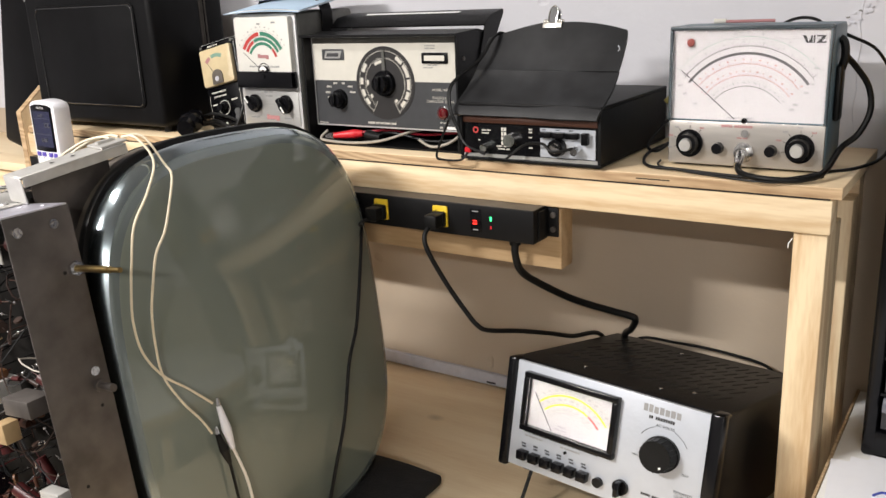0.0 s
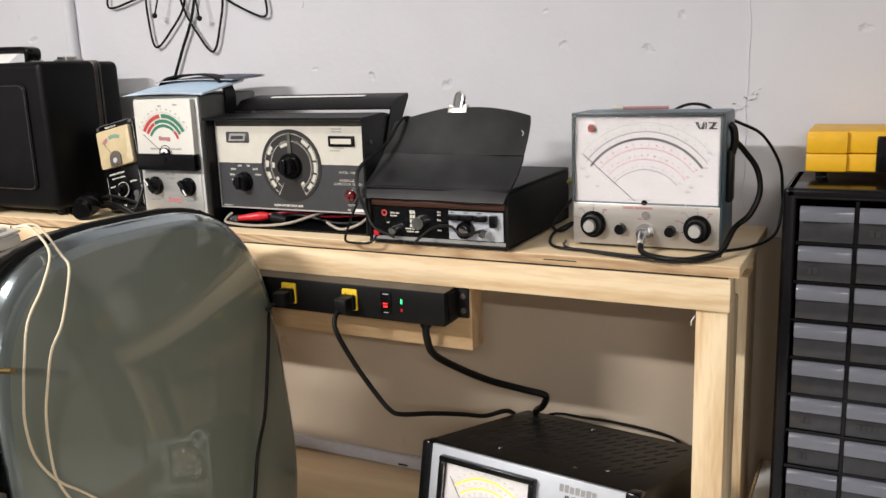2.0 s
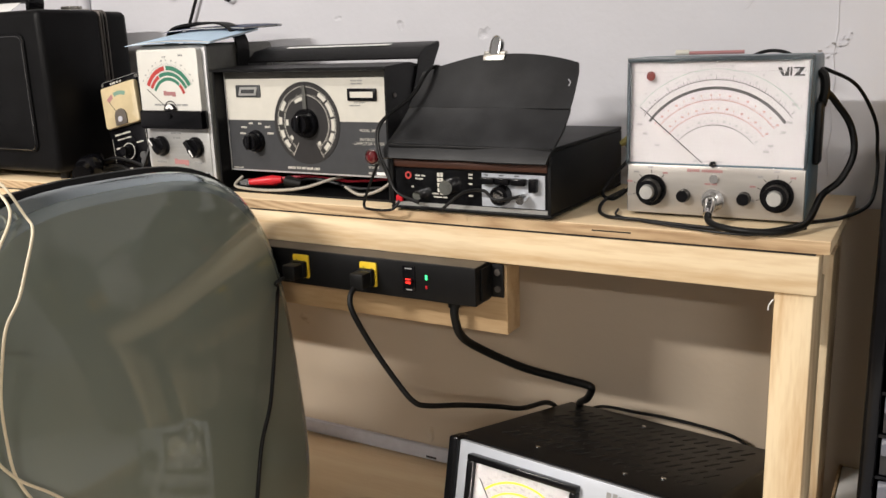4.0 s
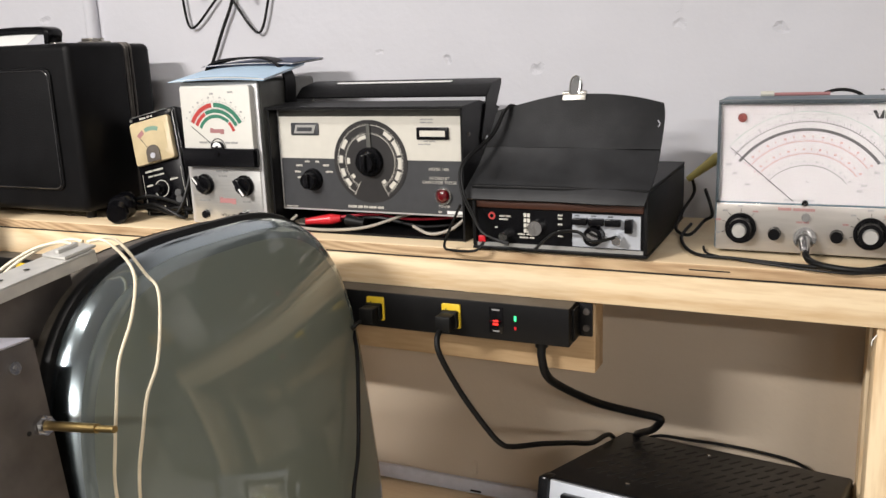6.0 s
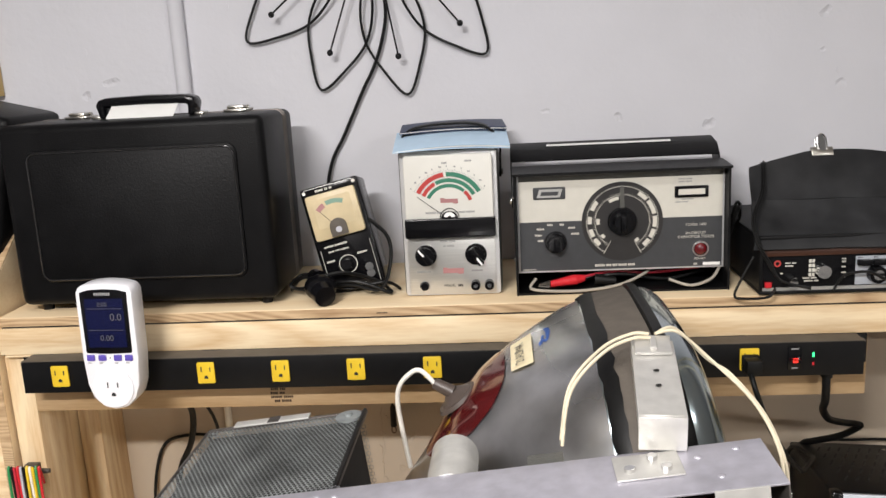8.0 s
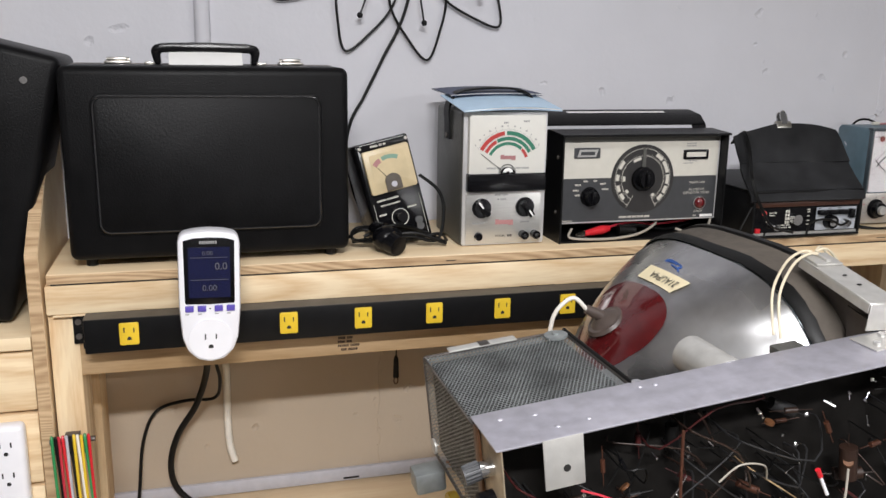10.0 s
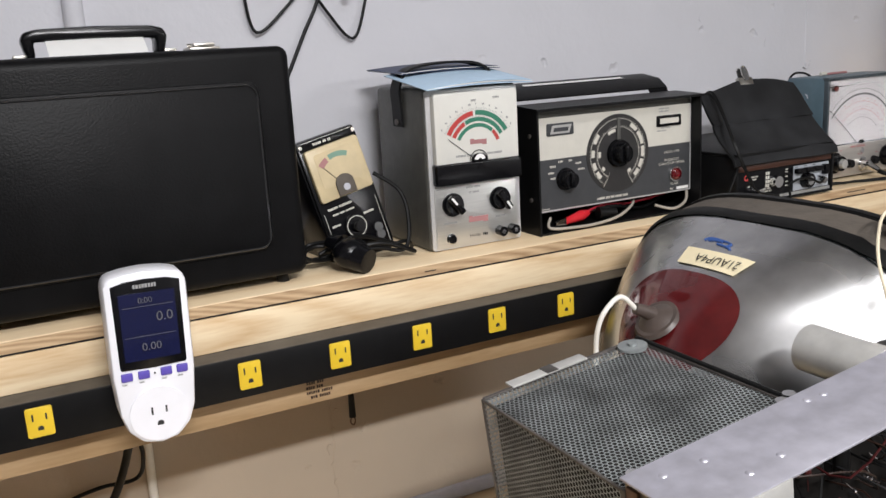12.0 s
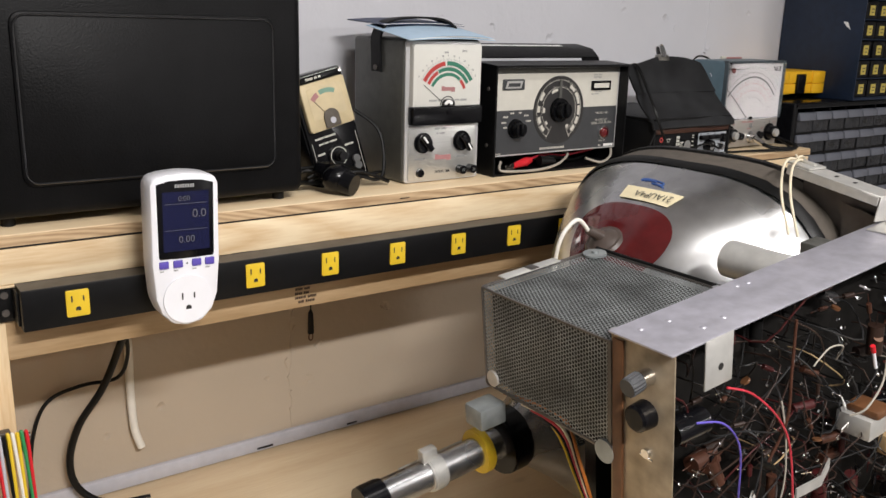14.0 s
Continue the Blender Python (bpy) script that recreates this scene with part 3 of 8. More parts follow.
part("shadow_gap", box(B(), -0.1 - ox, 1.49 - ox, 0.0362 - oy, 0.07 - oy, 1.2227 - oz, 1.2239 - oz), M["dark"], shelf, "narrow dark strip painting the shade between rail and shelf board")
part("crack", box(B(), 1.255 - ox, 1.3 - ox, 0.0369 - oy, 0.0376 - oy, 1.2305 - oz, 1.2318 - oz), M["dark"], shelf, "short split in the plywood edge")
part("crack", box(B(), 0.46 - ox, 0.476 - ox, 0.0369 - oy, 0.0376 - oy, 1.229 - oz, 1.2302 - oz), M["dark"], shelf)

# side panel at the far end, sloping up towards the wall
side = thing("plywood_partition", "upright plywood end panel with a sloping top", "panel", pose(-0.12, 0.17, BENCH))
part("sheet", prism(B(), [(-0.138, -0.7), (0.14, -0.7), (0.14, 0.72), (0.06, 0.69), (-0.138, 0.53)], -0.0085, 0.0085, "x"), M["ply"], side)
part("edge", prism(B(), [(-0.14, -0.7), (-0.1382, -0.7), (-0.1382, 0.53), (0.06, 0.6915), (0.06, 0.693), (-0.14, 0.532)], -0.0082, 0.0082, "x"), M["ply_edge"], side, "layered plywood edge")

# neighbouring unit beyond the panel
nb = thing("side_cabinet", "pine cabinet front beyond the end panel", "cabinet", pose(-0.45, 0.17, BENCH))
part("top", box(B(), -0.4, 0.32, -0.14, 0.14, 0.4, 0.418, 0.001), M["ply"], nb)
for k, (a, b) in enumerate(((0.31, 0.395), (0.2, 0.305), (0.0, 0.195))):
    part("rail", box(B(), -0.4, 0.32, -0.135 - 0.001 * k, -0.1, a, b, 0.002), M["pine"], nb)
part("body", box(B(), -0.4, 0.32, -0.09, 0.135, -0.7, 0.398), M["ply"], nb)

# ==== POWER STRIP ====
def outlet_strip():
    t = thing("outlet_strip", "long black outlet strip with yellow sockets screwed under the shelf", "outlet strip", pose(0, 0, 1.16))
    part("housing", box(B(), -0.058, 1.124, 0.0, 0.0425, -0.026, 0.0215, 0.0012), M["black_metal"], t, "black metal channel")
    # thin lighter sheet: dust and the reflected rail painted on the channel top
    part("dusty_top", box(B(), -0.0575, 1.1235, 0.0008, 0.0325, 0.0216, 0.0222), M["dust_sheen"], t, "dusty grey top of the channel, rail reflection in its colour")
    for x, s in ((-0.058, -1), (1.124, 1)):
        b = B()
        box(b, x, x + s * 0.018, 0.0385, 0.0428, -0.023, 0.019, 0.0008)
        box(b, x, x + s * 0.003, 0.012, 0.0425, -0.022, 0.018, 0.0006)
        e = part("bracket", b, M["black_metal"], t)
        for z in (-0.012, 0.009):
            part("screw", cyl(cyl(B(), (x + s * 0.011, 0.0385, z), (x + s * 0.011, 0.0365, z), 0.0042, 14), (x + s * 0.011, 0.037, z), (x + s * 0.011, 0.0358, z), 0.0028, 10), M["steel"], e)
    first = None
    for k in range(10):
        b = B()
        prism(b, rounded(0.0255, 0.0315, 0.0022, 3), -0.0028, 0.0, "y", 0.0006)
        if first is None:
            first = part("socket", b, M["yellow"], t, "yellow three-pin socket")
            s = B()
            bar(s, -0.0072, -0.0055, 0.002, 0.0095, -0.00305)
            bar(s, 0.0055, 0.0072, 0.002, 0.0085, -0.00305)
            arc(s, 0, -0.0065, 0, 0.0028, 0, 180, -0.00305, 10)
            bar(s, -0.0028, 0.0028, -0.0085, -0.0064, -0.00305)
            slots = part("slots", s, M["black_ink"], first, smooth=0)
            first.location.x = 0
        else:
            b.free()
            o = new("socket", first.data)
            o.parent, o.location.x = t, 0.108 * k
            o["label"] = "yellow three-pin socket"
            q = new("slots", slots.data)
            q.parent = o
    b = B()
    box(b, 1.023, 1.041, -0.0015, 0.001, -0.0165, 0.0165, 0.0006)
    sw = part("switch_frame", b, M["black_gloss"], t)
    part("rocker", prism(B(), [(-0.0095, 0.0), (-0.0035, -0.004), (0.0095, 0.0)], 1.0255, 1.0385, "x"), M["jewel"], sw, "red lit rocker switch")
    part("rocker_glow", bar(B(), 1.029, 1.036, -0.0055, 0.001, -0.0043), M["led_red"], sw, smooth=0)
    r = random.Random(4)
    s = B()
    bar(s, 1.027, 1.037, 0.0125, 0.0142, -0.0018)
    bar(s, 1.028, 1.036, -0.0145, -0.013, -0.0018)
    part("printing", s, M["grey_ink"], sw, smooth=0)
    part("indicator", box(B(), 1.0555, 1.058, -0.001, 0.0, 0.001, 0.0072), M["led_green"], t, "small green indicator light")
    part("indicator", box(B(), 1.0555, 1.058, -0.001, 0.0, -0.0105, -0.0065), M["red"], t, "unlit red indicator")
    part("cable_gland", cyl(B(), (1.083, 0.021, -0.026), (1.083, 0.021, -0.036), 0.008, 16), M["rubber"], t)
    return t


outlet_strip()


def plug_with_cord(x, y, z, pts, r, label, up=True):
    t = thing("power_cord", label, "cable", pose(x, y, z))
    b = B()
    box(b, -0.0115, 0.0115, -0.009, 0.0, -0.012, 0.0105, 0.0025)
    prism(b, [(-0.01, -0.011), (0.01, -0.011), (0.0105, 0.009), (-0.0105, 0.009)], -0.027, -0.008, "y", 0.0025)
    part("plug", b, M["rubber"], t, "black moulded plug")
    b = B()
    tube(b, [(p[0] - x, p[1] - y, p[2] - z) for p in pts], r, 10, 8)
    part("cord", b, M["rubber"], t)
    return t


plug_with_cord(0.864, -0.003, 1.158, [(0.858, -0.026, 1.151), (0.852, -0.04, 1.145), (0.848, -0.034, 1.135), (0.868, -0.062, 1.113), (0.884, -0.094, 1.055), (0.894, -0.118, 1.011), (0.903, -0.149, 0.972), (0.909, -0.176, 0.896), (0.908, -0.2, 0.835), (0.905, -0.216, 0.787), (0.91, -0.235, 0.762), (0.94, -0.25, 0.758), (0.985, -0.25, BENCH + 0.004), (1.05, -0.27, BENCH + 0.004)], 0.0026, "thin black cord plugged into the outlet strip")
plug_with_cord(0.972, -0.003, 1.158, [(0.968, -0.024, 1.15), (0.968, -0.038, 1.14), (0.974, -0.042, 1.12), (0.993, -0.03, 1.073), (1.018, -0.02, 1.03), (1.038, -0.014, 1.004), (1.05, 0.0, 0.994), (1.074, 0.046, 0.981), (1.098, 0.1, 0.962), (1.113, 0.15, 0.942), (1.116, 0.24, 0.915), (1.118, 0.285, 0.87), (1.12, 0.29, 0.8), (1.13, 0.29, BENCH + 0.03)], 0.0036, "black power cord drooping from the outlet strip")
feed = thing("feed_cable", "thick black supply cable of the outlet strip", "cable", pose(1.083, 0.021, 1.124))
part("cord", tube(B(), [(0, 0, 0), (0, 0, -0.014), (0.003, 0.009, -0.04), (0.012, 0.04, -0.066), (0.044, 0.1, -0.108), (0.084, 0.144, -0.134), (0.111, 0.163, -0.1455), (0.117, 0.17, -0.153), (0.1, 0.2, -0.182), (0.075, 0.238, -0.208), (0.062, 0.268, -0.23), (0.056, 0.283, -0.28), (0.056, 0.283, -0.34), (0.06, 0.275, -0.388)], 0.0055, 10, 8), M["rubber"], feed)
loose = thing("loose_cable", "thin black cable lying behind a line supply", "cable", pose(1.083, 0.021, 1.124))
part("cord", tube(B(), [(0.07, 0.283, -0.33), (0.075, 0.281, -0.238), (0.154, 0.277, -0.226), (0.246, 0.273, -0.2275), (0.303, 0.267, -0.2375), (0.33, 0.259, -0.275), (0.342, 0.25, -0.389)], 0.0024, 8, 6), M["rubber"], loose)

# ==== BLACK CARRYING CASE ====
def carrying_case():
    t = thing("carrying_case", "black leatherette carrying case with top handle and nickel latches", "case", pose(0.12, 0.055, SHELF))
    b = B()
    box(b, -0.195, 0.195, 0.0, 0.125, 0.012, 0.279, 0.012, 4)
    part("lid", b, M["black_case"], t)
    b = B()
    prism(b, rounded(0.31, 0.194, 0.014, 5, 0.0, 0.145), -0.004, 0.002, "y", 0.0025)
    part("front_panel", b, M["black_case"], t, "raised rounded front panel")
    b = B()
    box(b, -0.193, 0.193, 0.124, 0.183, 0.012, 0.277, 0.012, 4)
    part("back_shell", b, M["black_case"], t)
    for y in (0.1205, 0.1262, 0.1335):
        part("seam_trim", prism(B(), rounded(0.391, 0.268, 0.012, 5, 0.0, 0.1455), y, y + 0.0015, "y", 0.0004), M["steel"], t, "thin metal edge between the halves")
    b = prism(B(), [(-0.072, 0.279), (-0.077, 0.298), (-0.073, 0.306), (-0.06, 0.3095), (0, 0.311), (0.06, 0.3095), (0.073, 0.306), (0.077, 0.298), (0.072, 0.279), (0.063, 0.279), (0.064, 0.296), (0, 0.2975), (-0.064, 0.296), (-0.063, 0.279)], 0.074, 0.106, "y", 0.0035)
    h = part("handle", b, M["black_gloss"], t, "flat black carrying handle")
    for x in (-0.079, 0.079):
        part("handle_mount", box(B(), x - 0.007, x + 0.007, 0.078, 0.102, 0.278, 0.283, 0.0015), M["nickel"], h)
    bead = rounded(0.302, 0.186, 0.013, 6, 0.0, 0.145)
    part("panel_bead", tube(B(), [(x, -0.0042, z) for x, z in bead + bead[:1]], 0.0014, 8, 1), M["bead"], t, "glossy raised bead round the panel")
    for x in (-0.125, 0.125):
        b = B()
        box(b, x - 0.018, x + 0.018, 0.105, 0.145, 0.279, 0.283, 0.0015)
        box(b, x - 0.013, x + 0.013, 0.108, 0.128, 0.283, 0.288, 0.002)
        cyl(b, (x - 0.016, 0.128, 0.285), (x + 0.016, 0.128, 0.285), 0.003, 10)
        part("latch", b, M["nickel"], t, "worn nickel latch")
    b = B()
    prism(b, [(0.05, 0.2798), (0.078, 0.298), (0.0785, 0.2976), (0.051, 0.2797)], -0.052, 0.05, "x")
    part("paper_tag", b, M["white"], t, "white paper tag under the handle")
    for x in (-0.17, 0.17):
        for y in (0.03, 0.16):
            part("foot", cyl(B(), (x, y, 0), (x, y, 0.0125), 0.008, 12), M["rubber"], t)


carrying_case()
c2 = thing("leaning_case", "second black case leaning on the end panel", "case", pose(-0.235, 0.09, BENCH + 0.418, 0, 14, 0))
part("shell", box(B(), -0.07, 0.07, 0.0, 0.16, 0.018, 0.4, 0.012, 3), M["black_case"], c2)
part("stud", cyl(B(), (0.03, -0.002, 0.36), (0.03, 0.004, 0.36), 0.005, 12), M["chrome"], c2)

# ==== SMALL LEANING TESTER ====
def small_tester():
    m = pose(0.42, 0.124, SHELF + 0.003, 0, 0, 0) @ pose(0, 0, 0, -9, -12.8, 5)
    t = thing("pocket_tube_tester", "small black tube tester with aged cream meter, leaning", "tester", m)
    b = B()
    prism(b, [(0.003, 0.0), (0.02, 0.0), (0.078, 0.014), (0.078, 0.163), (0.003, 0.165)], -0.0435, 0.0435, "x", 0.004)
    part("body", b, M["black_gloss"], t, "deep black moulded body")
    b = B()
    prism(b, rounded(0.082, 0.16, 0.006, 4, 0, 0.0825), -0.0005, 0.004, "y", 0.0005)
    part("front_plate", b, M["black_gloss"], t)
    b = B()
    prism(b, rounded(0.074, 0.068, 0.004, 4, 0, 0.118), -0.009, -0.0005, "y", 0.0015)
    meter = part("meter_case", b, M["aged_ivory"], t, "yellowed meter face")
    part("scale_plate", prism(B(), rounded(0.056, 0.044, 0.003, 3, 0, 0.1225), -0.0093, -0.009, "y"), M["aged_ivory"], meter, "scale plate", 0)
    b = arc(B(), 0, 0.104, 0.03, 0.0365, 62, 106, -0.0096)
    part("good_band", b, M["faded_green"], meter, "faded green band", 0)
    b = arc(B(), 0, 0.104, 0.029, 0.0365, 112, 134, -0.0096)
    part("bad_band", b, M["faded_red"], meter, "faded red band", 0)
    part("needle", tube(B(), [(-0.002, -0.0098, 0.098), (-0.02, -0.0098, 0.126)], 0.0004, 5, 1), M["black_ink"], meter)
    b = B()
    prism(b, [(-0.0125, 0.0855), (0.0125, 0.0855)] + [(0.0125 * math.cos(radians(a)), 0.1 + 0.0115 * math.sin(radians(a))) for a in range(0, 181, 15)], -0.0115, -0.009, "y", 0.0008)
    dome = part("pivot_window", b, M["strap"], meter, "smoky rounded pivot window")
    part("pivot", cyl(B(), (0, -0.0115, 0.0945), (0, -0.0125, 0.0945), 0.0045, 16), M["cone_trim"], dome)
    b = B()
    prism(b, rounded(0.076, 0.011, 0.002, 3, 0, 0.1575), -0.003, 0, "y", 0.0005)
    nm = part("name_bar", b, M["black_gloss"], t)
    part("outline", bar(B(), -0.036, 0.036, 0.1618, 0.1624, -0.0032), M["silver"], nm, smooth=0)
    r = random.Random(8)
    b = B()
    words(b, -0.02, 0.1555, 0.0035, -0.0033, (5, 2, 2), r)
    part("printing", b, M["cream"], nm, smooth=0)
    b = B()
    for x in (-0.037, 0.0365):
        bar(b, x, x + 0.0006, 0.006, 0.07, -0.0008)
    words(b, -0.03, 0.072, 0.003, -0.0008, (7, 9), r)
    words(b, -0.026, 0.064, 0.0025, -0.0008, (5, 4, 7), r)
    words(b, -0.032, 0.05, 0.003, -0.0008, (6,), r)
    words(b, 0.014, 0.052, 0.003, -0.0008, (7,), r)
    words(b, -0.012, 0.012, 0.004, -0.0008, (3,), r)
    part("printing", b, M["cream"], t, "white printed scale", 0)
    b = B()
    cyl(b, (-0.002, -0.0005, 0.042), (-0.002, -0.004, 0.042), 0.0155, 24)
    k = part("dial", b, M["black_gloss"], t)
    b = arc(B(), -0.002, 0.042, 0.0125, 0.0135, 0, 360, -0.0043)
    part("ring", b, M["cream"], k, smooth=0)
    b = B()
    cyl(b, (-0.002, -0.004, 0.042), (-0.002, -0.016, 0.042), 0.008, 18, 0.0065)
    part("knob", b, M["black_gloss"], k)
    for z in (0.03, 0.02):
        part("socket", cyl(B(), (0.026, -0.001, z), (0.026, -0.004, z), 0.006, 14), M["band_grey"], t)
    for x in (-0.037, 0.037):
        part("screw", cyl(B(), (x, -0.0005, 0.158), (x, -0.0035, 0.158), 0.0026, 10), M["nickel"], t)
    lettering("maker_caption", "TESTER", 0.005, front(0.008, 0.0075, -0.0009), M["cream"], t)
    return t


resize(small_tester(), (1.05, 1.15, 1.03))
lead = thing("black_plug_lead", "tangled black lead with a large round black plug", "cable", pose(0.375, 0.073, SHELF))
b = B()
ball(b, (0.0, -0.004, 0.024), 0.021, 20, (1.15, 1.0, 0.95))
cyl(b, (0.004, -0.016, 0.02), (0.012, -0.03, 0.016), 0.0175, 20, 0.0155)
cyl(b, (-0.016, 0.028, 0.035), (-0.006, 0.012, 0.03), 0.01, 16, 0.016)
part("plug", b, M["black_gloss"], lead)
part("cord", tube(B(), [(-0.012, 0.03, 0.035), (-0.04, 0.045, 0.03), (-0.05, 0.02, 0.02), (-0.02, 0.03, 0.012), (0.04, 0.02, 0.02), (0.085, 0.02, 0.012), (0.1, 0.035, 0.05), (0.096, 0.05, 0.085), (0.067, 0.066, 0.11)], 0.0028, 8), M["rubber"], lead)
part("cord", tube(B(), [(-0.045, 0.05, 0.008), (0.0, 0.03, 0.018), (0.05, 0.018, 0.025), (0.1, 0.022, 0.006), (0.07, 0.05, 0.02), (0.02, 0.035, 0.035), (-0.03, 0.03, 0.02)], 0.0028, 8), M["rubber"], lead)
part("cord", tube(B(), [(-0.06, 0.06, 0.004), (-0.03, 0.035, 0.03), (0.03, 0.03, 0.012), (0.09, 0.03, 0.02), (0.11, 0.05, 0.004)], 0.0025, 8), M["rubber"], lead)

# ==== TUBE TESTER, UPRIGHT GREY ====
def pointer_knob(name, x, z, r, depth, parent, turn, white=True):
    b = B()
    cyl(b, (x, 0, z), (x, -0.003, z), r * 1.02, 28)
    cyl(b, (x, -0.003, z), (x, -depth * 0.55, z), r * 0.86, 28, r * 0.8)
    k = part(name, b, M["black_gloss"], parent, "black pointer knob")
    m = Matrix.Translation((x, 0, z)) @ Matrix.Rotation(radians(turn), 4, "Y")
    b = box(B(), -r * 0.3, r * 0.3, -depth, -depth * 0.5, -r * 0.85, r * 1.02, r * 0.12, 2, m)
    part("grip", b, M["black_gloss"], k)
    if white:
        b = box(B(), -r * 0.09, r * 0.09, -depth - 0.0006, -depth + 0.001, r * 0.2, r * 0.98, 0, 1, m)
        part("pointer_line", b, M["white"], k, smooth=0)
    return k


def upright_tester():
    t = thing("tube_tester", "grey upright transistor tester with silver panel and large meter", "tester", pose(0.569, 0.088, SHELF))
    b = B()
    box(b, -0.0715, 0.0715, 0.003, 0.15, 0.0, 0.216, 0.006, 3)
    part("cabinet", b, M["grey_box"], t, "grey hammered metal cabinet")
    b = B()
    prism(b, rounded(0.139, 0.212, 0.004, 3, 0, 0.1075), 0.0, 0.004, "y", 0.0006)
    part("bezel", b, M["silver_paint"], t)
    b = B()
    prism(b, rounded(0.128, 0.083, 0.003, 3, 0, 0.0455), -0.0015, 0.0, "y", 0.0005)
    pan = part("control_panel", b, M["silver"], t, "brushed silver control panel")
    b = B()
    prism(b, rounded(0.126, 0.106, 0.004, 3, 0, 0.156), -0.011, 0.0, "y", 0.001)
    met = part("meter_case", b, M["meter_card"], t, "white meter face in clear cover")
    b = prism(B(), rounded(0.13, 0.028, 0.003, 3, 0, 0.104), -0.0155, 0.0, "y", 0.002)
    part("meter_skirt", b, M["black_gloss"], t, "glossy black meter skirt")
    cx, cz, y = 0.0, 0.132, -0.0113
    for nm, mt, r0, r1, a0, a1 in (("red_band", "red_ink", 0.046, 0.0525, 97, 152), ("green_band", "green_ink", 0.046, 0.0525, 28, 93), ("red_band", "red_ink", 0.038, 0.0435, 118, 152), ("green_band", "green_ink", 0.038, 0.0435, 28, 116), ("green_band", "green_ink", 0.0305, 0.0355, 48, 152), ("red_band", "red_ink", 0.0305, 0.0355, 20, 46)):
        part(nm, arc(B(), cx, cz, r0, r1, a0, a1, y), M[mt], met, smooth=0)
    r = random.Random(2)
    b = ticks(B(), cx, cz, 0.0535, 0.0558, 28, 152, y, 48, 0.0005, 4, 0.0572)
    ticks(b, cx, cz, 0.0437, 0.0455, 30, 150, y, 40, 0.0005)
    for k in range(13):
        a = radians(150 - 10 * k)
        words(b, 0.0605 * math.cos(a) - 0.0018, cz + 0.0605 * math.sin(a) - 0.001, 0.0026, y, (1 + k % 2,), r)
    words(b, -0.034, 0.125, 0.003, y, (7, 10, 3, 4, 6), r, 0.5)
    words(b, -0.008, 0.196, 0.003, y, (4,), r)
    words(b, 0.025, 0.198, 0.003, y, (5,), r)
    part("printing", b, M["grey_ink"], met, smooth=0)
    part("emblem", prism(B(), [(-0.012, 0.1405), (0.006, 0.1405), (0.006, 0.139), (0.013, 0.139), (0.013, 0.146), (-0.006, 0.146), (-0.006, 0.1475), (-0.012, 0.1475)], y - 0.0002, y, "y"), M["faded_red"], met, "small red emblem", 0)
    b = B()
    prism(b, [(0.012 * math.cos(radians(a)), 0.1185 + 0.01 * math.sin(radians(a))) for a in range(0, 181, 15)], -0.0145, -0.011, "y", 0.0004)
    piv = part("pivot_cover", b, M["black_gloss"], met)
    part("pivot_ring", arc(B(), 0, 0.1185, 0.0128, 0.0142, 0, 180, y - 0.0003), M["black_ink"], piv, smooth=0)
    part("pivot_plate", arc(B(), 0, 0.119, 0.003, 0.0085, 12, 168, -0.0149), M["white"], piv, "white crescent on the pivot", 0)
    part("zero_screw", cyl(B(), (0, -0.0155, 0.11), (0, -0.0175, 0.11), 0.004, 14), M["black_gloss"], met)
    part("needle", tube(B(), [(-0.008, -0.0125, 0.122), (-0.045, -0.0125, 0.15)], 0.0004, 5, 1), M["black_ink"], met)
    pointer_knob("knob", -0.038, 0.062, 0.0155, 0.018, pan, -40).location.y = -0.0015
    pointer_knob("knob", 0.035, 0.062, 0.0155, 0.018, pan, 145).location.y = -0.0015
    b = B()
    words(b, -0.016, 0.081, 0.0032, -0.0017, (5, 4), r)
    words(b, -0.012, 0.074, 0.0028, -0.0017, (2, 5), r)
    words(b, -0.052, 0.036, 0.003, -0.0017, (10,), r)
    words(b, 0.028, 0.036, 0.003, -0.0017, (8,), r)
    part("printing", b, M["grey_ink"], pan, smooth=0)
    part("emblem", prism(B(), [(-0.014, 0.0345), (0.008, 0.0345), (0.008, 0.033), (0.016, 0.033), (0.016, 0.0415), (-0.008, 0.0415), (-0.008, 0.043), (-0.014, 0.043)], -0.0019, -0.0014, "y"), M["faded_red"], pan, "small red emblem", 0)
    lettering("model_name", "MODEL", 0.0052, front(-0.005, 0.0155, -0.0018), M["black_ink"], pan)
    part("printing", words(B(), 0.007, 0.0138, 0.0038, -0.0018, (3,), r), M["black_ink"], pan, smooth=0)
    b = B()
    cyl(b, (-0.042, -0.0015, 0.0155), (-0.042, -0.006, 0.0155), 0.0058, 18)
    part("push_button", b, M["black_gloss"], pan, "black push button")
    part("button_ring", arc(B(), -0.042, 0.0155, 0.0058, 0.0074, 0, 360, -0.0018), M["chrome"], pan, smooth=0)
    for x in (0.033, 0.053):
        b = B()
        cyl(b, (x, -0.0015, 0.017), (x, -0.014, 0.017), 0.0068, 18)
        j = part("terminal", b, M["black_gloss"], pan, "black binding post")
        part("hole", cyl(B(), (x, -0.014, 0.017), (x, -0.0146, 0.017), 0.003, 12), M["chrome"], j)
    b = B()
    pts = [(-0.074, 0.075, 0.165), (-0.0745, 0.075, 0.19), (-0.0745, 0.075, 0.218), (-0.057, 0.075, 0.24), (0, 0.075, 0.2465), (0.05, 0.075, 0.242), (0.073, 0.075, 0.22), (0.0745, 0.075, 0.19), (0.074, 0.075, 0.165)]
    path = smooth_path(pts, 6)
    rings = []
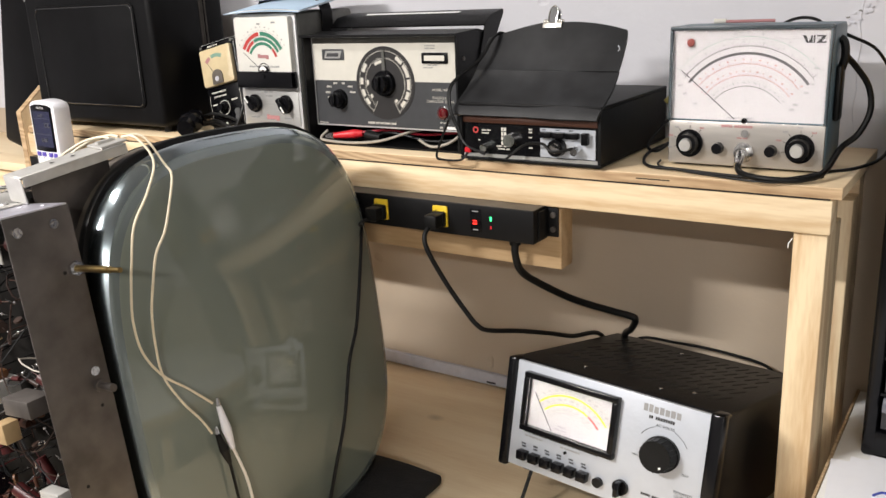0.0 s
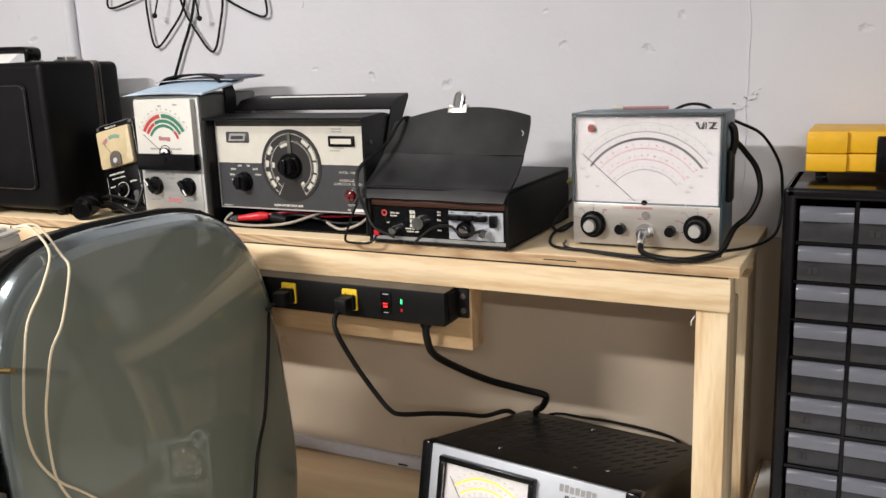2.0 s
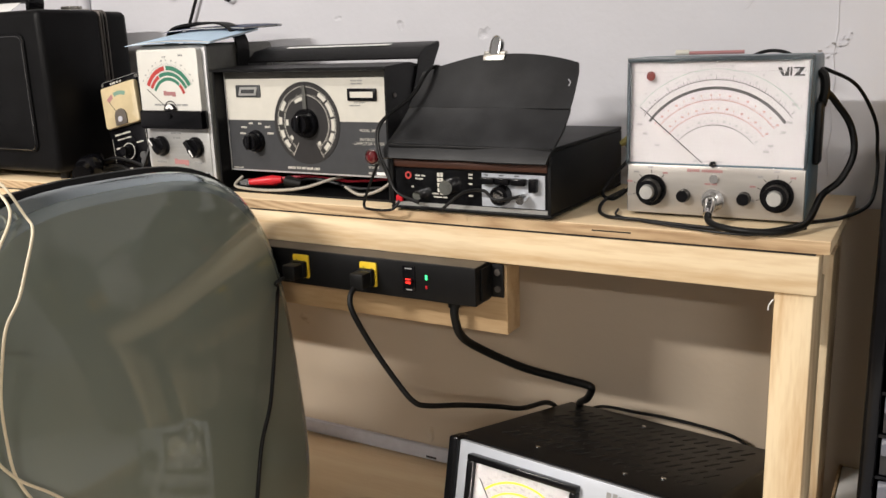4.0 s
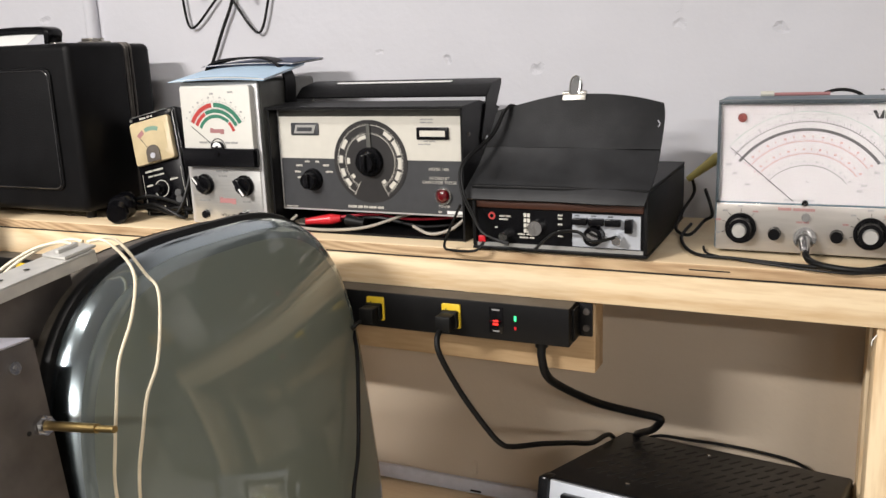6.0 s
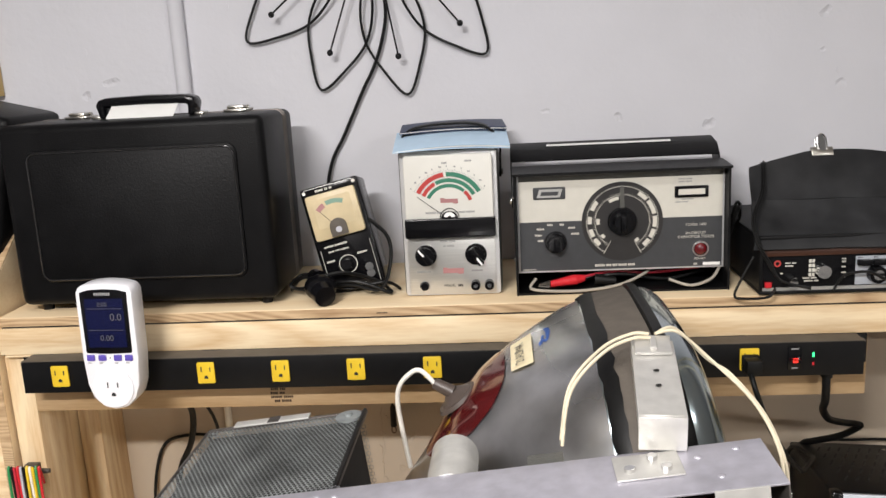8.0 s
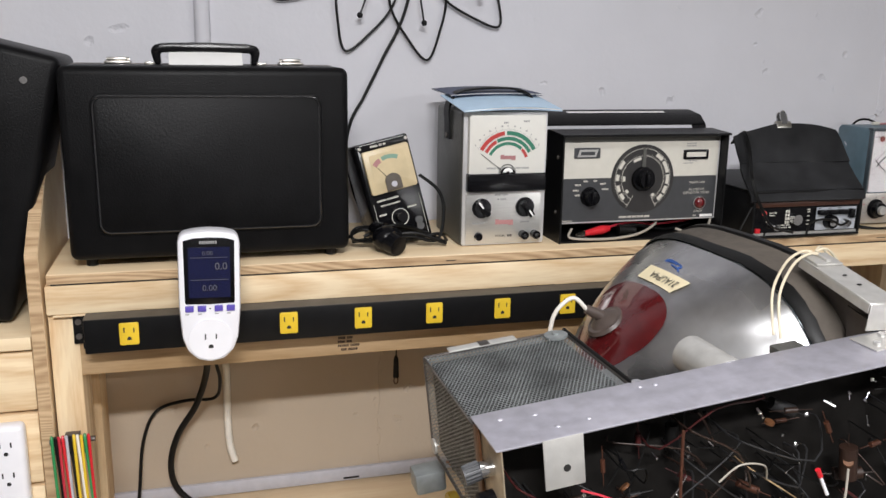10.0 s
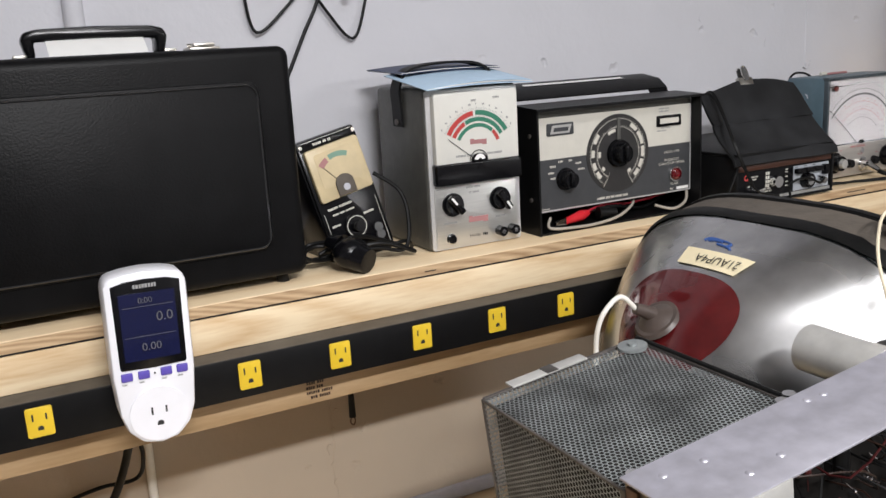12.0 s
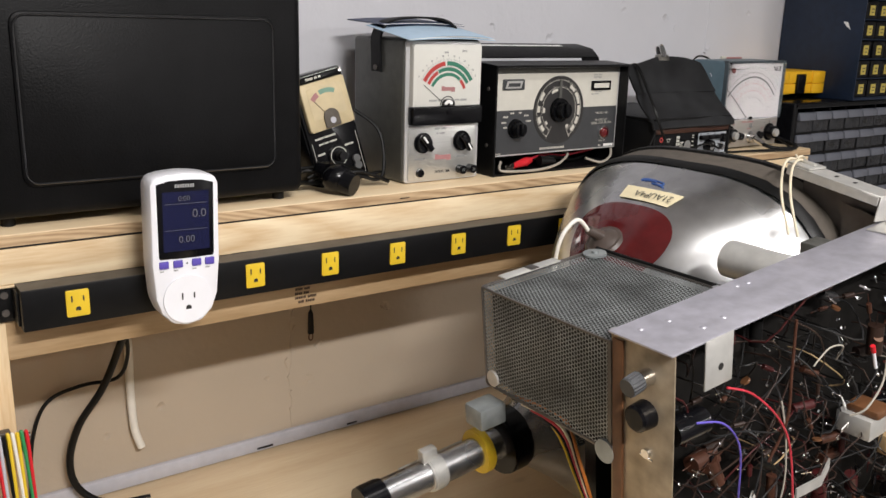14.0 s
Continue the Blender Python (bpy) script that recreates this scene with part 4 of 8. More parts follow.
    for i, p in enumerate(path):
        d = (path[min(i + 1, len(path) - 1)] - path[max(i - 1, 0)]).normalized()
        n = Vector((-d.z, 0, d.x)) * 0.0016
        rings.append([b.verts.new(v) for v in (p + n + Vector((0, -0.0135, 0)), p + n + Vector((0, 0.0135, 0)), p - n + Vector((0, 0.0135, 0)), p - n + Vector((0, -0.0135, 0)))])
    for p, q in zip(rings, rings[1:]):
        for k in range(4):
            b.faces.new((p[k], p[(k + 1) % 4], q[(k + 1) % 4], q[k]))
    b.faces.new(rings[0][::-1])
    b.faces.new(rings[-1])
    bmesh.ops.recalc_face_normals(b, faces=b.faces)
    st = part("strap_handle", b, M["leather"], t, "worn black strap handle")
    for x in (-0.0765, 0.0765):
        part("rivet", cyl(B(), (x - 0.0015, 0.075, 0.171), (x + 0.0015, 0.075, 0.171), 0.0042, 14), M["steel"], st)
    return t


upright_tester()


def leaflet(name, label, mtl, m, w, d, lift, fold):
    t = thing(name, label, "booklet", m)
    for k in range(3):
        b = B()
        n = 10
        rows = []
        for i in range(n + 1):
            x = -w / 2 + w * i / n
            u = i / n
            z = 0.0012 * k + lift * (2 * u - 1) ** 2 * (0.6 + 0.25 * k) + fold * k * u
            rows.append([b.verts.new((x, y, z + 0.0)) for y in (-d / 2 + 0.002 * k, d / 2)])
        for p, q in zip(rows, rows[1:]):
            b.faces.new((p[0], q[0], q[1], p[1]))
        g = bmesh.ops.extrude_face_region(b, geom=list(b.faces))
        bmesh.ops.translate(b, verts=[v for v in g["geom"] if isinstance(v, bmesh.types.BMVert)], vec=(0, 0, 0.0007))
        part("sheet", b, M[mtl if k != 1 else "white"], t)
    return t


leaflet("blue_leaflet", "pale blue folded leaflet under the strap handle of a tester", "blue_paper", pose(0.573, 0.13, SHELF + 0.2265, 9, 0, 3), 0.166, 0.118, -0.005, 0.0012)
leaflet("navy_leaflet", "dark blue booklet lying under a strap handle", "navy_paper", pose(0.572, 0.2, SHELF + 0.2385, 3, 0, 4), 0.16, 0.1, -0.003, 0.0008)

# ==== CAPACITOR TESTER ====
def capacitor_tester():
    t = thing("capacitor_tester", "black metal capacitor tester with cream and grey dial panel", "tester", pose(0.812, 0.093, SHELF))
    b = B()
    for s in (-1, 1):
        prism(b, [(-0.02, 0.0), (0.11, 0.0), (0.11, 0.165), (0.04, 0.178), (-0.018, 0.176)], s * 0.1475, s * 0.1505, "x")
    prism(b, [(-0.022, 0.174), (0.04, 0.1775), (0.111, 0.165), (0.111, 0.168), (0.04, 0.181), (-0.022, 0.1775)], -0.152, 0.152, "x")
    box(b, -0.148, 0.148, -0.018, 0.11, 0.0, 0.003)
    box(b, -0.148, 0.148, 0.107, 0.11, 0.0, 0.166)
    part("case", b, M["black_metal"], t, "wrap-around black metal case")
    b = B()
    box(b, -0.1465, 0.1465, 0.0, 0.0025, 0.029, 0.173, 0.0006)
    pan = part("panel", b, M["silver_paint"], t)
    part("upper_field", bar(B(), -0.1435, 0.1435, 0.104, 0.163, -0.0004), M["cream"], pan, "cream upper half of the panel", 0)
    part("lower_field", bar(B(), -0.1435, 0.1435, 0.0315, 0.104, -0.0004), M["grey_dark"], pan, "dark grey lower half of the panel", 0)
    part("brow", bar(B(), -0.1435, 0.1435, 0.163, 0.172, -0.0004), M["grey_box"], pan, smooth=0)
    cx, cz = 0.003, 0.101
    b = B()
    cyl(b, (cx, 0.0, cz), (cx, -0.0012, cz), 0.0575, 56)
    d = part("dial_plate", b, M["dial_grey"], pan, "round dark dial")
    part("rim", arc(B(), cx, cz, 0.0502, 0.0508, -60, 240, -0.0014, 64), M["cream"], d, smooth=0)
    part("ring_line", arc(B(), cx, cz, 0.0382, 0.0388, -60, 240, -0.0014, 48), M["cream"], d, smooth=0)
    for a0, a1 in ((212, 226), (193, 207), (170, 183), (140, 158), (42, 60), (12, 38), (-12, 8), (-32, -16), (-50, -36)):
        part("scale_segment", arc(B(), cx, cz, 0.0432, 0.0492, a0, a1, -0.0014, 8), M["cream"], d, "white scale segment", 0)
    for a0, a1 in ((172, 186), (98, 122), (-58, -48), (212, 222)):
        part("scale_segment", arc(B(), cx, cz, 0.032, 0.0368, a0, a1, -0.0014, 8), M["cream"], d, "white scale segment", 0)
    for a in (-60, 240):
        part("index_line", arc(B(), cx, cz, 0.032, 0.054, a - 0.5, a + 0.5, -0.0014, 1), M["cream"], d, smooth=0)
    b = ticks(B(), cx, cz, 0.0388, 0.041, -56, 236, -0.0014, 70, 0.0004, 5, 0.0422)
    ticks(b, cx, cz, 0.0508, 0.0525, -56, 236, -0.0014, 60, 0.0004)
    part("graduations", b, M["cream"], d, smooth=0)
    b = B()
    cyl(b, (cx, -0.001, cz), (cx, -0.008, cz), 0.021, 32, 0.0195)
    cyl(b, (cx, -0.008, cz), (cx, -0.02, cz), 0.0145, 28, 0.013)
    k = part("main_knob", b, M["black_gloss"], pan, "large black knob")
    part("grip", box(B(), cx - 0.004, cx + 0.004, -0.025, -0.019, cz - 0.012, cz + 0.012, 0.002), M["black_gloss"], k)
    b = prism(B(), [(cx - 0.0035, cz + 0.01), (cx + 0.0035, cz + 0.01), (cx + 0.0025, cz + 0.052), (cx - 0.0025, cz + 0.052)], -0.0035, -0.0022, "y")
    part("cursor", b, M["grey_box"], k, "smoky plastic cursor")
    b = B()
    cyl(b, (-0.092, 0, 0.0735), (-0.092, -0.006, 0.0735), 0.0165, 28, 0.015)
    cyl(b, (-0.092, -0.006, 0.0735), (-0.092, -0.018, 0.0735), 0.0125, 24, 0.011)
    k = part("selector_knob", b, M["black_gloss"], pan)
    part("grip", box(B(), -0.096, -0.088, -0.022, -0.017, 0.063, 0.084, 0.0015), M["black_gloss"], k)
    r = random.Random(5)
    for n, (x, z, w) in enumerate(((-0.119, 0.092, 5), (-0.104, 0.098, 4), (-0.086, 0.098, 3), (-0.074, 0.093, 5), (-0.122, 0.083, 5), (-0.07, 0.084, 6), (-0.118, 0.075, 4))):
        part("printing", words(B(), x, z, 0.003, -0.0007, (w,), r), M["cream"], pan, smooth=0)
    lettering("model_name", "MODEL 1400", 0.0052, front(0.107, 0.0925, -0.0008), M["cream"], pan)
    lettering("title", "IN-CIRCUIT\nCAPACITOR TESTER", 0.0056, front(0.107, 0.0775, -0.0008), M["cream"], pan)
    lettering("lamp_name", "POWER", 0.0048, front(0.113, 0.0425, -0.0008), M["cream"], pan)
    part("caption", words(B(), -0.036, 0.0355, 0.0036, -0.0008, (6, 3, 3, 5, 4), r, 0.4), M["cream"], pan, smooth=0)
    part("serial_tag", bar(B(), 0.117, 0.141, 0.0325, 0.037, -0.0008), M["white"], pan, smooth=0)
    part("printing", words(B(), 0.104, 0.0335, 0.003, -0.0008, (3,), r), M["cream"], pan, smooth=0)
    part("printing", words(B(), -0.14, 0.033, 0.0016, -0.0008, (9, 7), r), M["cream"], pan, smooth=0)
    b = prism(B(), rounded(0.046, 0.0175, 0.002, 3, -0.1, 0.1455), -0.0018, 0, "y", 0.0004)
    em = part("name_plate", b, M["grey_dark"], pan, "dark badge with a slanted silver emblem")
    part("emblem", prism(B(), [(-0.118, 0.1395), (-0.085, 0.1395), (-0.081, 0.1515), (-0.114, 0.1515)], -0.0026, -0.0018, "y"), M["silver"], em)
    part("emblem_bar", prism(B(), [(-0.113, 0.1425), (-0.088, 0.1425), (-0.0865, 0.148), (-0.111, 0.148)], -0.003, -0.0026, "y"), M["grey_dark"], em)
    b = prism(B(), rounded(0.047, 0.0165, 0.0015, 3, 0.1, 0.1405), -0.003, 0, "y", 0.0006)
    w = part("eye_window", b, M["black_gloss"], pan, "black-framed indicator window")
    part("window_pane", bar(B(), 0.0815, 0.1185, 0.1365, 0.1445, -0.0033), M["cream"], w, smooth=0)
    for x, z, ws in ((0.082, 0.158, (7, 6)), (0.082, 0.154, (6, 6)), (0.086, 0.129, (5, 7)), (0.078, 0.125, (6, 6))):
        part("printing", words(B(), x, z, 0.002, -0.0007, ws, r), M["grey_ink"], pan, smooth=0)
    b = B()
    cyl(b, (0.113, 0, 0.0575), (0.113, -0.004, 0.0575), 0.0118, 28)
    j = part("lamp_bezel", b, M["chrome"], pan)
    part("jewel", ball(B(), (0.113, -0.004, 0.0575), 0.0098, 20, (1, 0.7, 1)), M["jewel"], j, "red jewel lamp")
    for s in (-1, 1):
        for z in (0.05, 0.14):
            part("screw", cyl(B(), (s * 0.1505, 0.0, z), (s * 0.1525, 0.0, z), 0.003, 10), M["steel"], t)
    prof = [(0.062, 0.186), (0.08, 0.2), (0.118, 0.207), (0.118, 0.2045), (0.081, 0.1975), (0.0635, 0.184)]
    h = part("handle", prism(B(), prof, -0.1515, 0.1515, "x"), M["black_metal"], t, "wide folded sheet-metal handle")
    for s in (-1, 1):
        part("arm", prism(B(), [(0.045, 0.118), (0.06, 0.12), (0.118, 0.2), (0.118, 0.2065), (0.08, 0.2), (0.062, 0.186), (0.04, 0.13)], s * 0.1515, s * 0.1535, "x"), M["black_metal"], h)
        part("pivot_screw", cyl(B(), (s * 0.1535, 0.052, 0.128), (s * 0.156, 0.052, 0.128), 0.005, 12), M["chrome"], h)
    part("slot", prism(B(), [(0.09, 0.2034), (0.098, 0.205), (0.098, 0.2054), (0.09, 0.2038)], -0.098, 0.088, "x"), M["white"], h, "bright grip slot in the handle")
    return t


capacitor_tester()
clips = thing("test_leads", "grey test leads with red and black crocodile clips under a tester", "cable", pose(0.76, 0.09, SHELF + 0.003))
b = B()
cyl(b, (-0.05, -0.008, 0.011), (-0.014, 0.002, 0.014), 0.0045, 14, 0.0078)
cyl(b, (-0.014, 0.002, 0.014), (0.0, 0.006, 0.015), 0.0078, 14, 0.005)
part("red_boot", b, M["red"], clips, "red rubber boot")
part("jaw", prism(B(), [(-0.068, 0.008), (-0.05, 0.006), (-0.05, 0.017), (-0.066, 0.013)], -0.011, -0.005, "y"), M["chrome"], clips)
b = B()
cyl(b, (0.015, 0.0, 0.014), (0.045, -0.004, 0.012), 0.009, 14, 0.006)
part("black_boot", b, M["rubber"], clips)
part("lead", tube(B(), [(-0.07, 0.0, 0.018), (-0.078, -0.01, 0.006), (-0.05, -0.02, 0.004), (0.0, -0.02, 0.0035), (0.05, -0.01, 0.008), (0.09, 0.01, 0.02), (0.1, 0.05, 0.02)], 0.0022, 8), M["lead_grey"], clips, "grey test lead")
part("lead", tube(B(), [(0.0, 0.006, 0.017), (0.04, 0.02, 0.02), (0.1, 0.03, 0.014), (0.17, 0.03, 0.02)], 0.002, 8), M["pink_wire"], clips)
part("lead", tube(B(), [(0.12, -0.004, 0.012), (0.15, -0.012, 0.004), (0.18, -0.006, 0.012), (0.196, 0.01, 0.028)], 0.0022, 8), M["lead_grey"], clips, "grey test lead")
part("lead", tube(B(), [(-0.02, 0.03, 0.004), (0.05, 0.02, 0.016), (0.12, 0.03, 0.004), (0.18, 0.05, 0.01)], 0.0028, 8), M["rubber"], clips)

# ==== PATTERN GENERATOR IN LEATHER COVER ====
def generator():
    t = thing("signal_generator", "signal generator in black leatherette cover with raised flap", "generator", pose(1.1, 0.03, SHELF))
    b = B()
    b.free()
    for s in (-1, 1):
        part("cover_side", box(B(), s * 0.104, s * 0.109, 0.0, 0.25, 0.0078, 0.0793, 0.0015), M["leather"], t)
    part("cover_top", box(B(), -0.109, 0.109, 0.0, 0.25, 0.0795, 0.0845, 0.0015), M["leather"], t, "black leatherette cover")
    part("cover_base", box(B(), -0.109, 0.109, 0.0, 0.25, 0.0035, 0.0075, 0.001), M["leather"], t)
    part("cover_back", box(B(), -0.1035, 0.1035, 0.246, 0.25, 0.0078, 0.0792, 0.001), M["leather"], t)
    part("chassis_body", box(B(), -0.1035, 0.1035, 0.008, 0.24, 0.008, 0.079), M["black_metal"], t)
    pan = part("front_panel", box(B(), -0.1035, 0.1035, 0.004, 0.008, 0.008, 0.067), M["black_gloss"], t)
    part("walnut_trim", box(B(), -0.1035, 0.1035, 0.001, 0.008, 0.0562, 0.0655, 0.001), M["walnut"], t, "dark walnut strip")
    part("cover_lip", box(B(), -0.1035, 0.1035, 0.0005, 0.0075, 0.0658, 0.079, 0.001), M["leather"], t)
    part("silver_field", box(B(), 0.019, 0.1, 0.003, 0.0042, 0.0145, 0.064), M["cool_panel"], pan, "silver switch panel")
    part("lower_rail", box(B(), -0.1035, 0.1035, 0.002, 0.0042, 0.008, 0.0125), M["silver"], pan)
    r = random.Random(9)
    for x in (0.029, 0.049, 0.069):
        b = box(B(), x - 0.009, x + 0.009, -0.006, 0.003, 0.05, 0.058, 0.001)
        part("lever", b, M["black_gloss"], pan, "black slide switch")
        part("printing", words(B(), x - 0.007, 0.0605, 0.0022, 0.0028, (4,), r), M["black_ink"], pan, smooth=0)
    part("lever", box(B(), 0.083, 0.092, -0.006, 0.003, 0.042, 0.058, 0.001), M["black_gloss"], pan)
    b = B()
    cyl(b, (0.046, 0.003, 0.033), (0.046, -0.008, 0.033), 0.0125, 24, 0.0115)
    k = part("knob", b, M["black_gloss"], pan)
    part("cap", cyl(B(), (0.046, -0.008, 0.033), (0.046, -0.0092, 0.033), 0.007, 18), M["chrome"], k)
    part("jack", cyl(B(), (0.075, 0.003, 0.032), (0.075, -0.012, 0.03), 0.0055, 14), M["chrome"], pan)
    b = B()
    cyl(b, (-0.025, 0.004, 0.041), (-0.025, -0.008, 0.041), 0.0095, 24, 0.009)
    part("knob", b, M["chrome"], pan, "brushed metal knob")
    part("jack", cyl(B(), (-0.065, 0.004, 0.0265), (-0.065, -0.01, 0.0265), 0.0055, 14), M["chrome"], pan)
    b = arc(B(), -0.084, 0.055, 0.0025, 0.0048, 0, 360, 0.0036)
    part("red_mark", b, M["red_ink"], pan, smooth=0)
    part("red_key", box(B(), -0.101, -0.092, -0.001, 0.004, 0.0145, 0.0225, 0.001), M["red"], pan, "small red key")
    for x, z, ws in ((-0.074, 0.054, (4, 3)), (-0.074, 0.049, (6,)), (-0.05, 0.027, (5, 4)), (-0.048, 0.022, (6, 3)), (0.001, 0.059, (3,)), (0.001, 0.054, (3,)), (0.001, 0.045, (3,)), (0.001, 0.035, (3,)), (0.001, 0.027, (3,)), (-0.08, 0.036, (2,))):
        part("printing", words(B(), x, z, 0.0028, 0.0036, ws, r), M["cream"], pan, smooth=0)
    for z in (0.055, 0.047, 0.039, 0.031):
        for x in (-0.0425, -0.038):
            part("scale_block", bar(B(), x, x + 0.0036, z, z + 0.0062, 0.0036), M["cream"], pan, smooth=0)
    # the panel sits low behind the overhanging cover
    for o in [pan] + list(pan.children):
        zs = [v.co.z for v in o.data.vertices]
        c = (min(zs) + max(zs)) / 2
        if o.name.split(".")[0] in ("front_panel", "silver_field", "printing", "scale_block"):
            o.data.transform(Matrix.Translation((0, 0, 0.0016)) @ Matrix.Diagonal((1, 1, 0.8, 1)))
        else:
            o.data.transform(Matrix.Translation((0, 0, 0.0016 - 0.2 * c)))
        for q in o.children if o is not pan else ():
            q.data.transform(Matrix.Translation((0, 0, 0.0016 - 0.2 * c)))
    # raised flap: a stiff sheet that sweeps back from the front edge and then up, with a crease
    prof = [(-0.0085, 0.068), (-0.0045, 0.0775), (0.012, 0.0905), (0.028, 0.103), (0.042, 0.1175), (0.0475, 0.1255)]
    prof_top = [(0.0475, 0.1255), (0.0545, 0.134), (0.063, 0.146), (0.072, 0.16), (0.081, 0.174), (0.09, 0.1885)]

    def sheet(prof, left, right, top, thick=0.0038):
        b = B()
        nu = 18
        rows = []
        for i, (y, z) in enumerate(prof):
            v = i / (len(prof) - 1)
            row = []
            for k in range(nu + 1):
                u = k / nu
                x = left(v) * (1 - u) + right(v) * u
                drop = top(u) * v ** 3
                wave = 0.0022 * math.sin(5.1 * u + 2.2 * v) + 0.0012 * math.sin(13 * u + 1)
                row.append(b.verts.new((x, y + wave - drop * 0.55, z - drop)))
            rows.append(row)
        for p, q in zip(rows, rows[1:]):
            for k in range(nu):
                b.faces.new((p[k], p[k + 1], q[k + 1], q[k]))
        g = bmesh.ops.extrude_face_region(b, geom=list(b.faces))
        bmesh.ops.translate(b, verts=[v for v in g["geom"] if isinstance(v, bmesh.types.BMVert)], vec=(0, thick * 0.85, -thick * 0.5))
        bmesh.ops.recalc_face_normals(b, faces=b.faces)
        return b
    fl = part("flap", sheet(prof, lambda v: -0.119 + 0.012 * v, lambda v: 0.106 + 0.006 * min(1, 2 * v), lambda u: 0.0), M["flap"], t, "scuffed leatherette flap folded up")
    part("flap_top", sheet(prof_top, lambda v: -0.1075 + 0.004 * v, lambda v: 0.1125 - 0.004 * v ** 4, lambda u: 0.02 * max(0, 1 - u / 0.42) ** 1.2 + 0.012 * max(0, (u - 0.6) / 0.4) ** 2), M["flap"], fl)
    part("scuff", tube(B(), [(0.1065, 0.0595, 0.158), (0.1095, 0.0585, 0.1545), (0.108, 0.0565, 0.151)], 0.0007, 5, 2), M["cone_trim"], fl, "pale frayed nick in the edge")
    for x in (-0.095, 0.095):
        for y in (0.02, 0.23):
            part("foot", cyl(B(), (x, y, 0), (x, y, 0.005), 0.006, 10), M["rubber"], t)
    return t


generator()
cl = thing("bulldog_clip", "small chrome clip gripping a leatherette flap", "clip", pose(1.098, 0.1185, SHELF + 0.184, -24, 0, 0))
b = B()
box(b, -0.0155, 0.0155, -0.0045, -0.003, -0.006, 0.006, 0.0006)
box(b, -0.0155, 0.0155, 0.0035, 0.005, -0.006, 0.006, 0.0006)
tube(b, [(-0.0155, 0.0, 0.0065), (0.0155, 0.0, 0.0065)], 0.0042, 10, 1)
part("jaw", b, M["nickel"], cl)
for y in (-0.0052, 0.0052):
    loop = [(-0.006, y, 0.004), (-0.0066, y, 0.014), (-0.0062, y, 0.024), (-0.004, y, 0.0305), (0.0, y, 0.033), (0.004, y, 0.0305), (0.0062, y, 0.024), (0.0066, y, 0.014), (0.006, y, 0.004)]
    lv = part("lever", tube(B(), loop, 0.0013, 6, 4), M["chrome"], cl, "looped bright lever")
    part("lever_web", prism(B(), [(p[0] * 0.8, p[2] - 0.001) for p in loop], y - 0.0003, y + 0.0003, "y"), M["band_grey"], lv)
resize(cl, (0.95, 0.95, 0.8))

ml = thing("black_leads", "thin black leads draped over a folded cover", "cable", pose(0.98, 0.05, SHELF))
for dx, dz in ((0, 0), (0.003, 0.002)):
    part("lead", tube(B(), [(0.045 + dx, 0.11, 0.15), (0.035 + dx, 0.07, 0.172 + dz), (0.03 + dx, 0.048, 0.168 + dz), (0.022 + dx, 0.02, 0.14), (0.0 + dx, -0.02, 0.11), (0.003 + dx, -0.034, 0.08), (0.018 + dx, -0.038, 0.05), (0.035, -0.042, 0.028), (0.07, -0.05, 0.018 + dz)], 0.0016, 8), M["rubber"], ml)
part("lead", tube(B(), [(0.0, -0.03, 0.06), (-0.015, -0.03, 0.03), (-0.024, -0.03, 0.006), (-0.01, -0.034, 0.0024), (0.02, -0.034, 0.004), (0.03, -0.03, 0.015)], 0.0018, 8), M["rubber"], ml)
part("lead", tube(B(), [(0.195, -0.03, 0.03), (0.17, -0.042, 0.026), (0.15, -0.035, 0.035), (0.12, -0.03, 0.03), (0.1, -0.045, 0.012)], 0.002, 8), M["rubber"], ml)
for k in range(3):
    part("lead", tube(B(), [(-0.005 - 0.01 * k, 0.1, 0.004 + 0.02 * k), (-0.012, 0.07, 0.05 + 0.012 * k), (0.0, 0.06, 0.1 + 0.01 * k), (0.012, 0.09, 0.11 - 0.01 * k), (0.0, 0.12, 0.06)], 0.002, 8), M["rubber"], ml)
pr = thing("yellow_probe", "yellowed crocodile clip and black leads behind a generator", "probe", pose(1.222, 0.25, SHELF - 0.004))
b = B()
cyl(b, (-0.004, 0.0, 0.068), (0.034, 0.006, 0.098), 0.004, 14, 0.0078)
cyl(b, (0.034, 0.006, 0.098), (0.037, 0.0065, 0.1005), 0.0078, 14, 0.006)
part("boot", b, M["olive"], pr, "yellowed clip boot")
part("lead", tube(B(), [(0.0, 0, 0.075), (0.004, 0.01, 0.05), (-0.005, -0.02, 0.03), (-0.008, -0.06, 0.012), (0.012, -0.075, 0.008), (0.025, -0.04, 0.02), (0.035, -0.04, 0.03), (0.02, 0.0, 0.055)], 0.0022, 8), M["rubber"], pr)

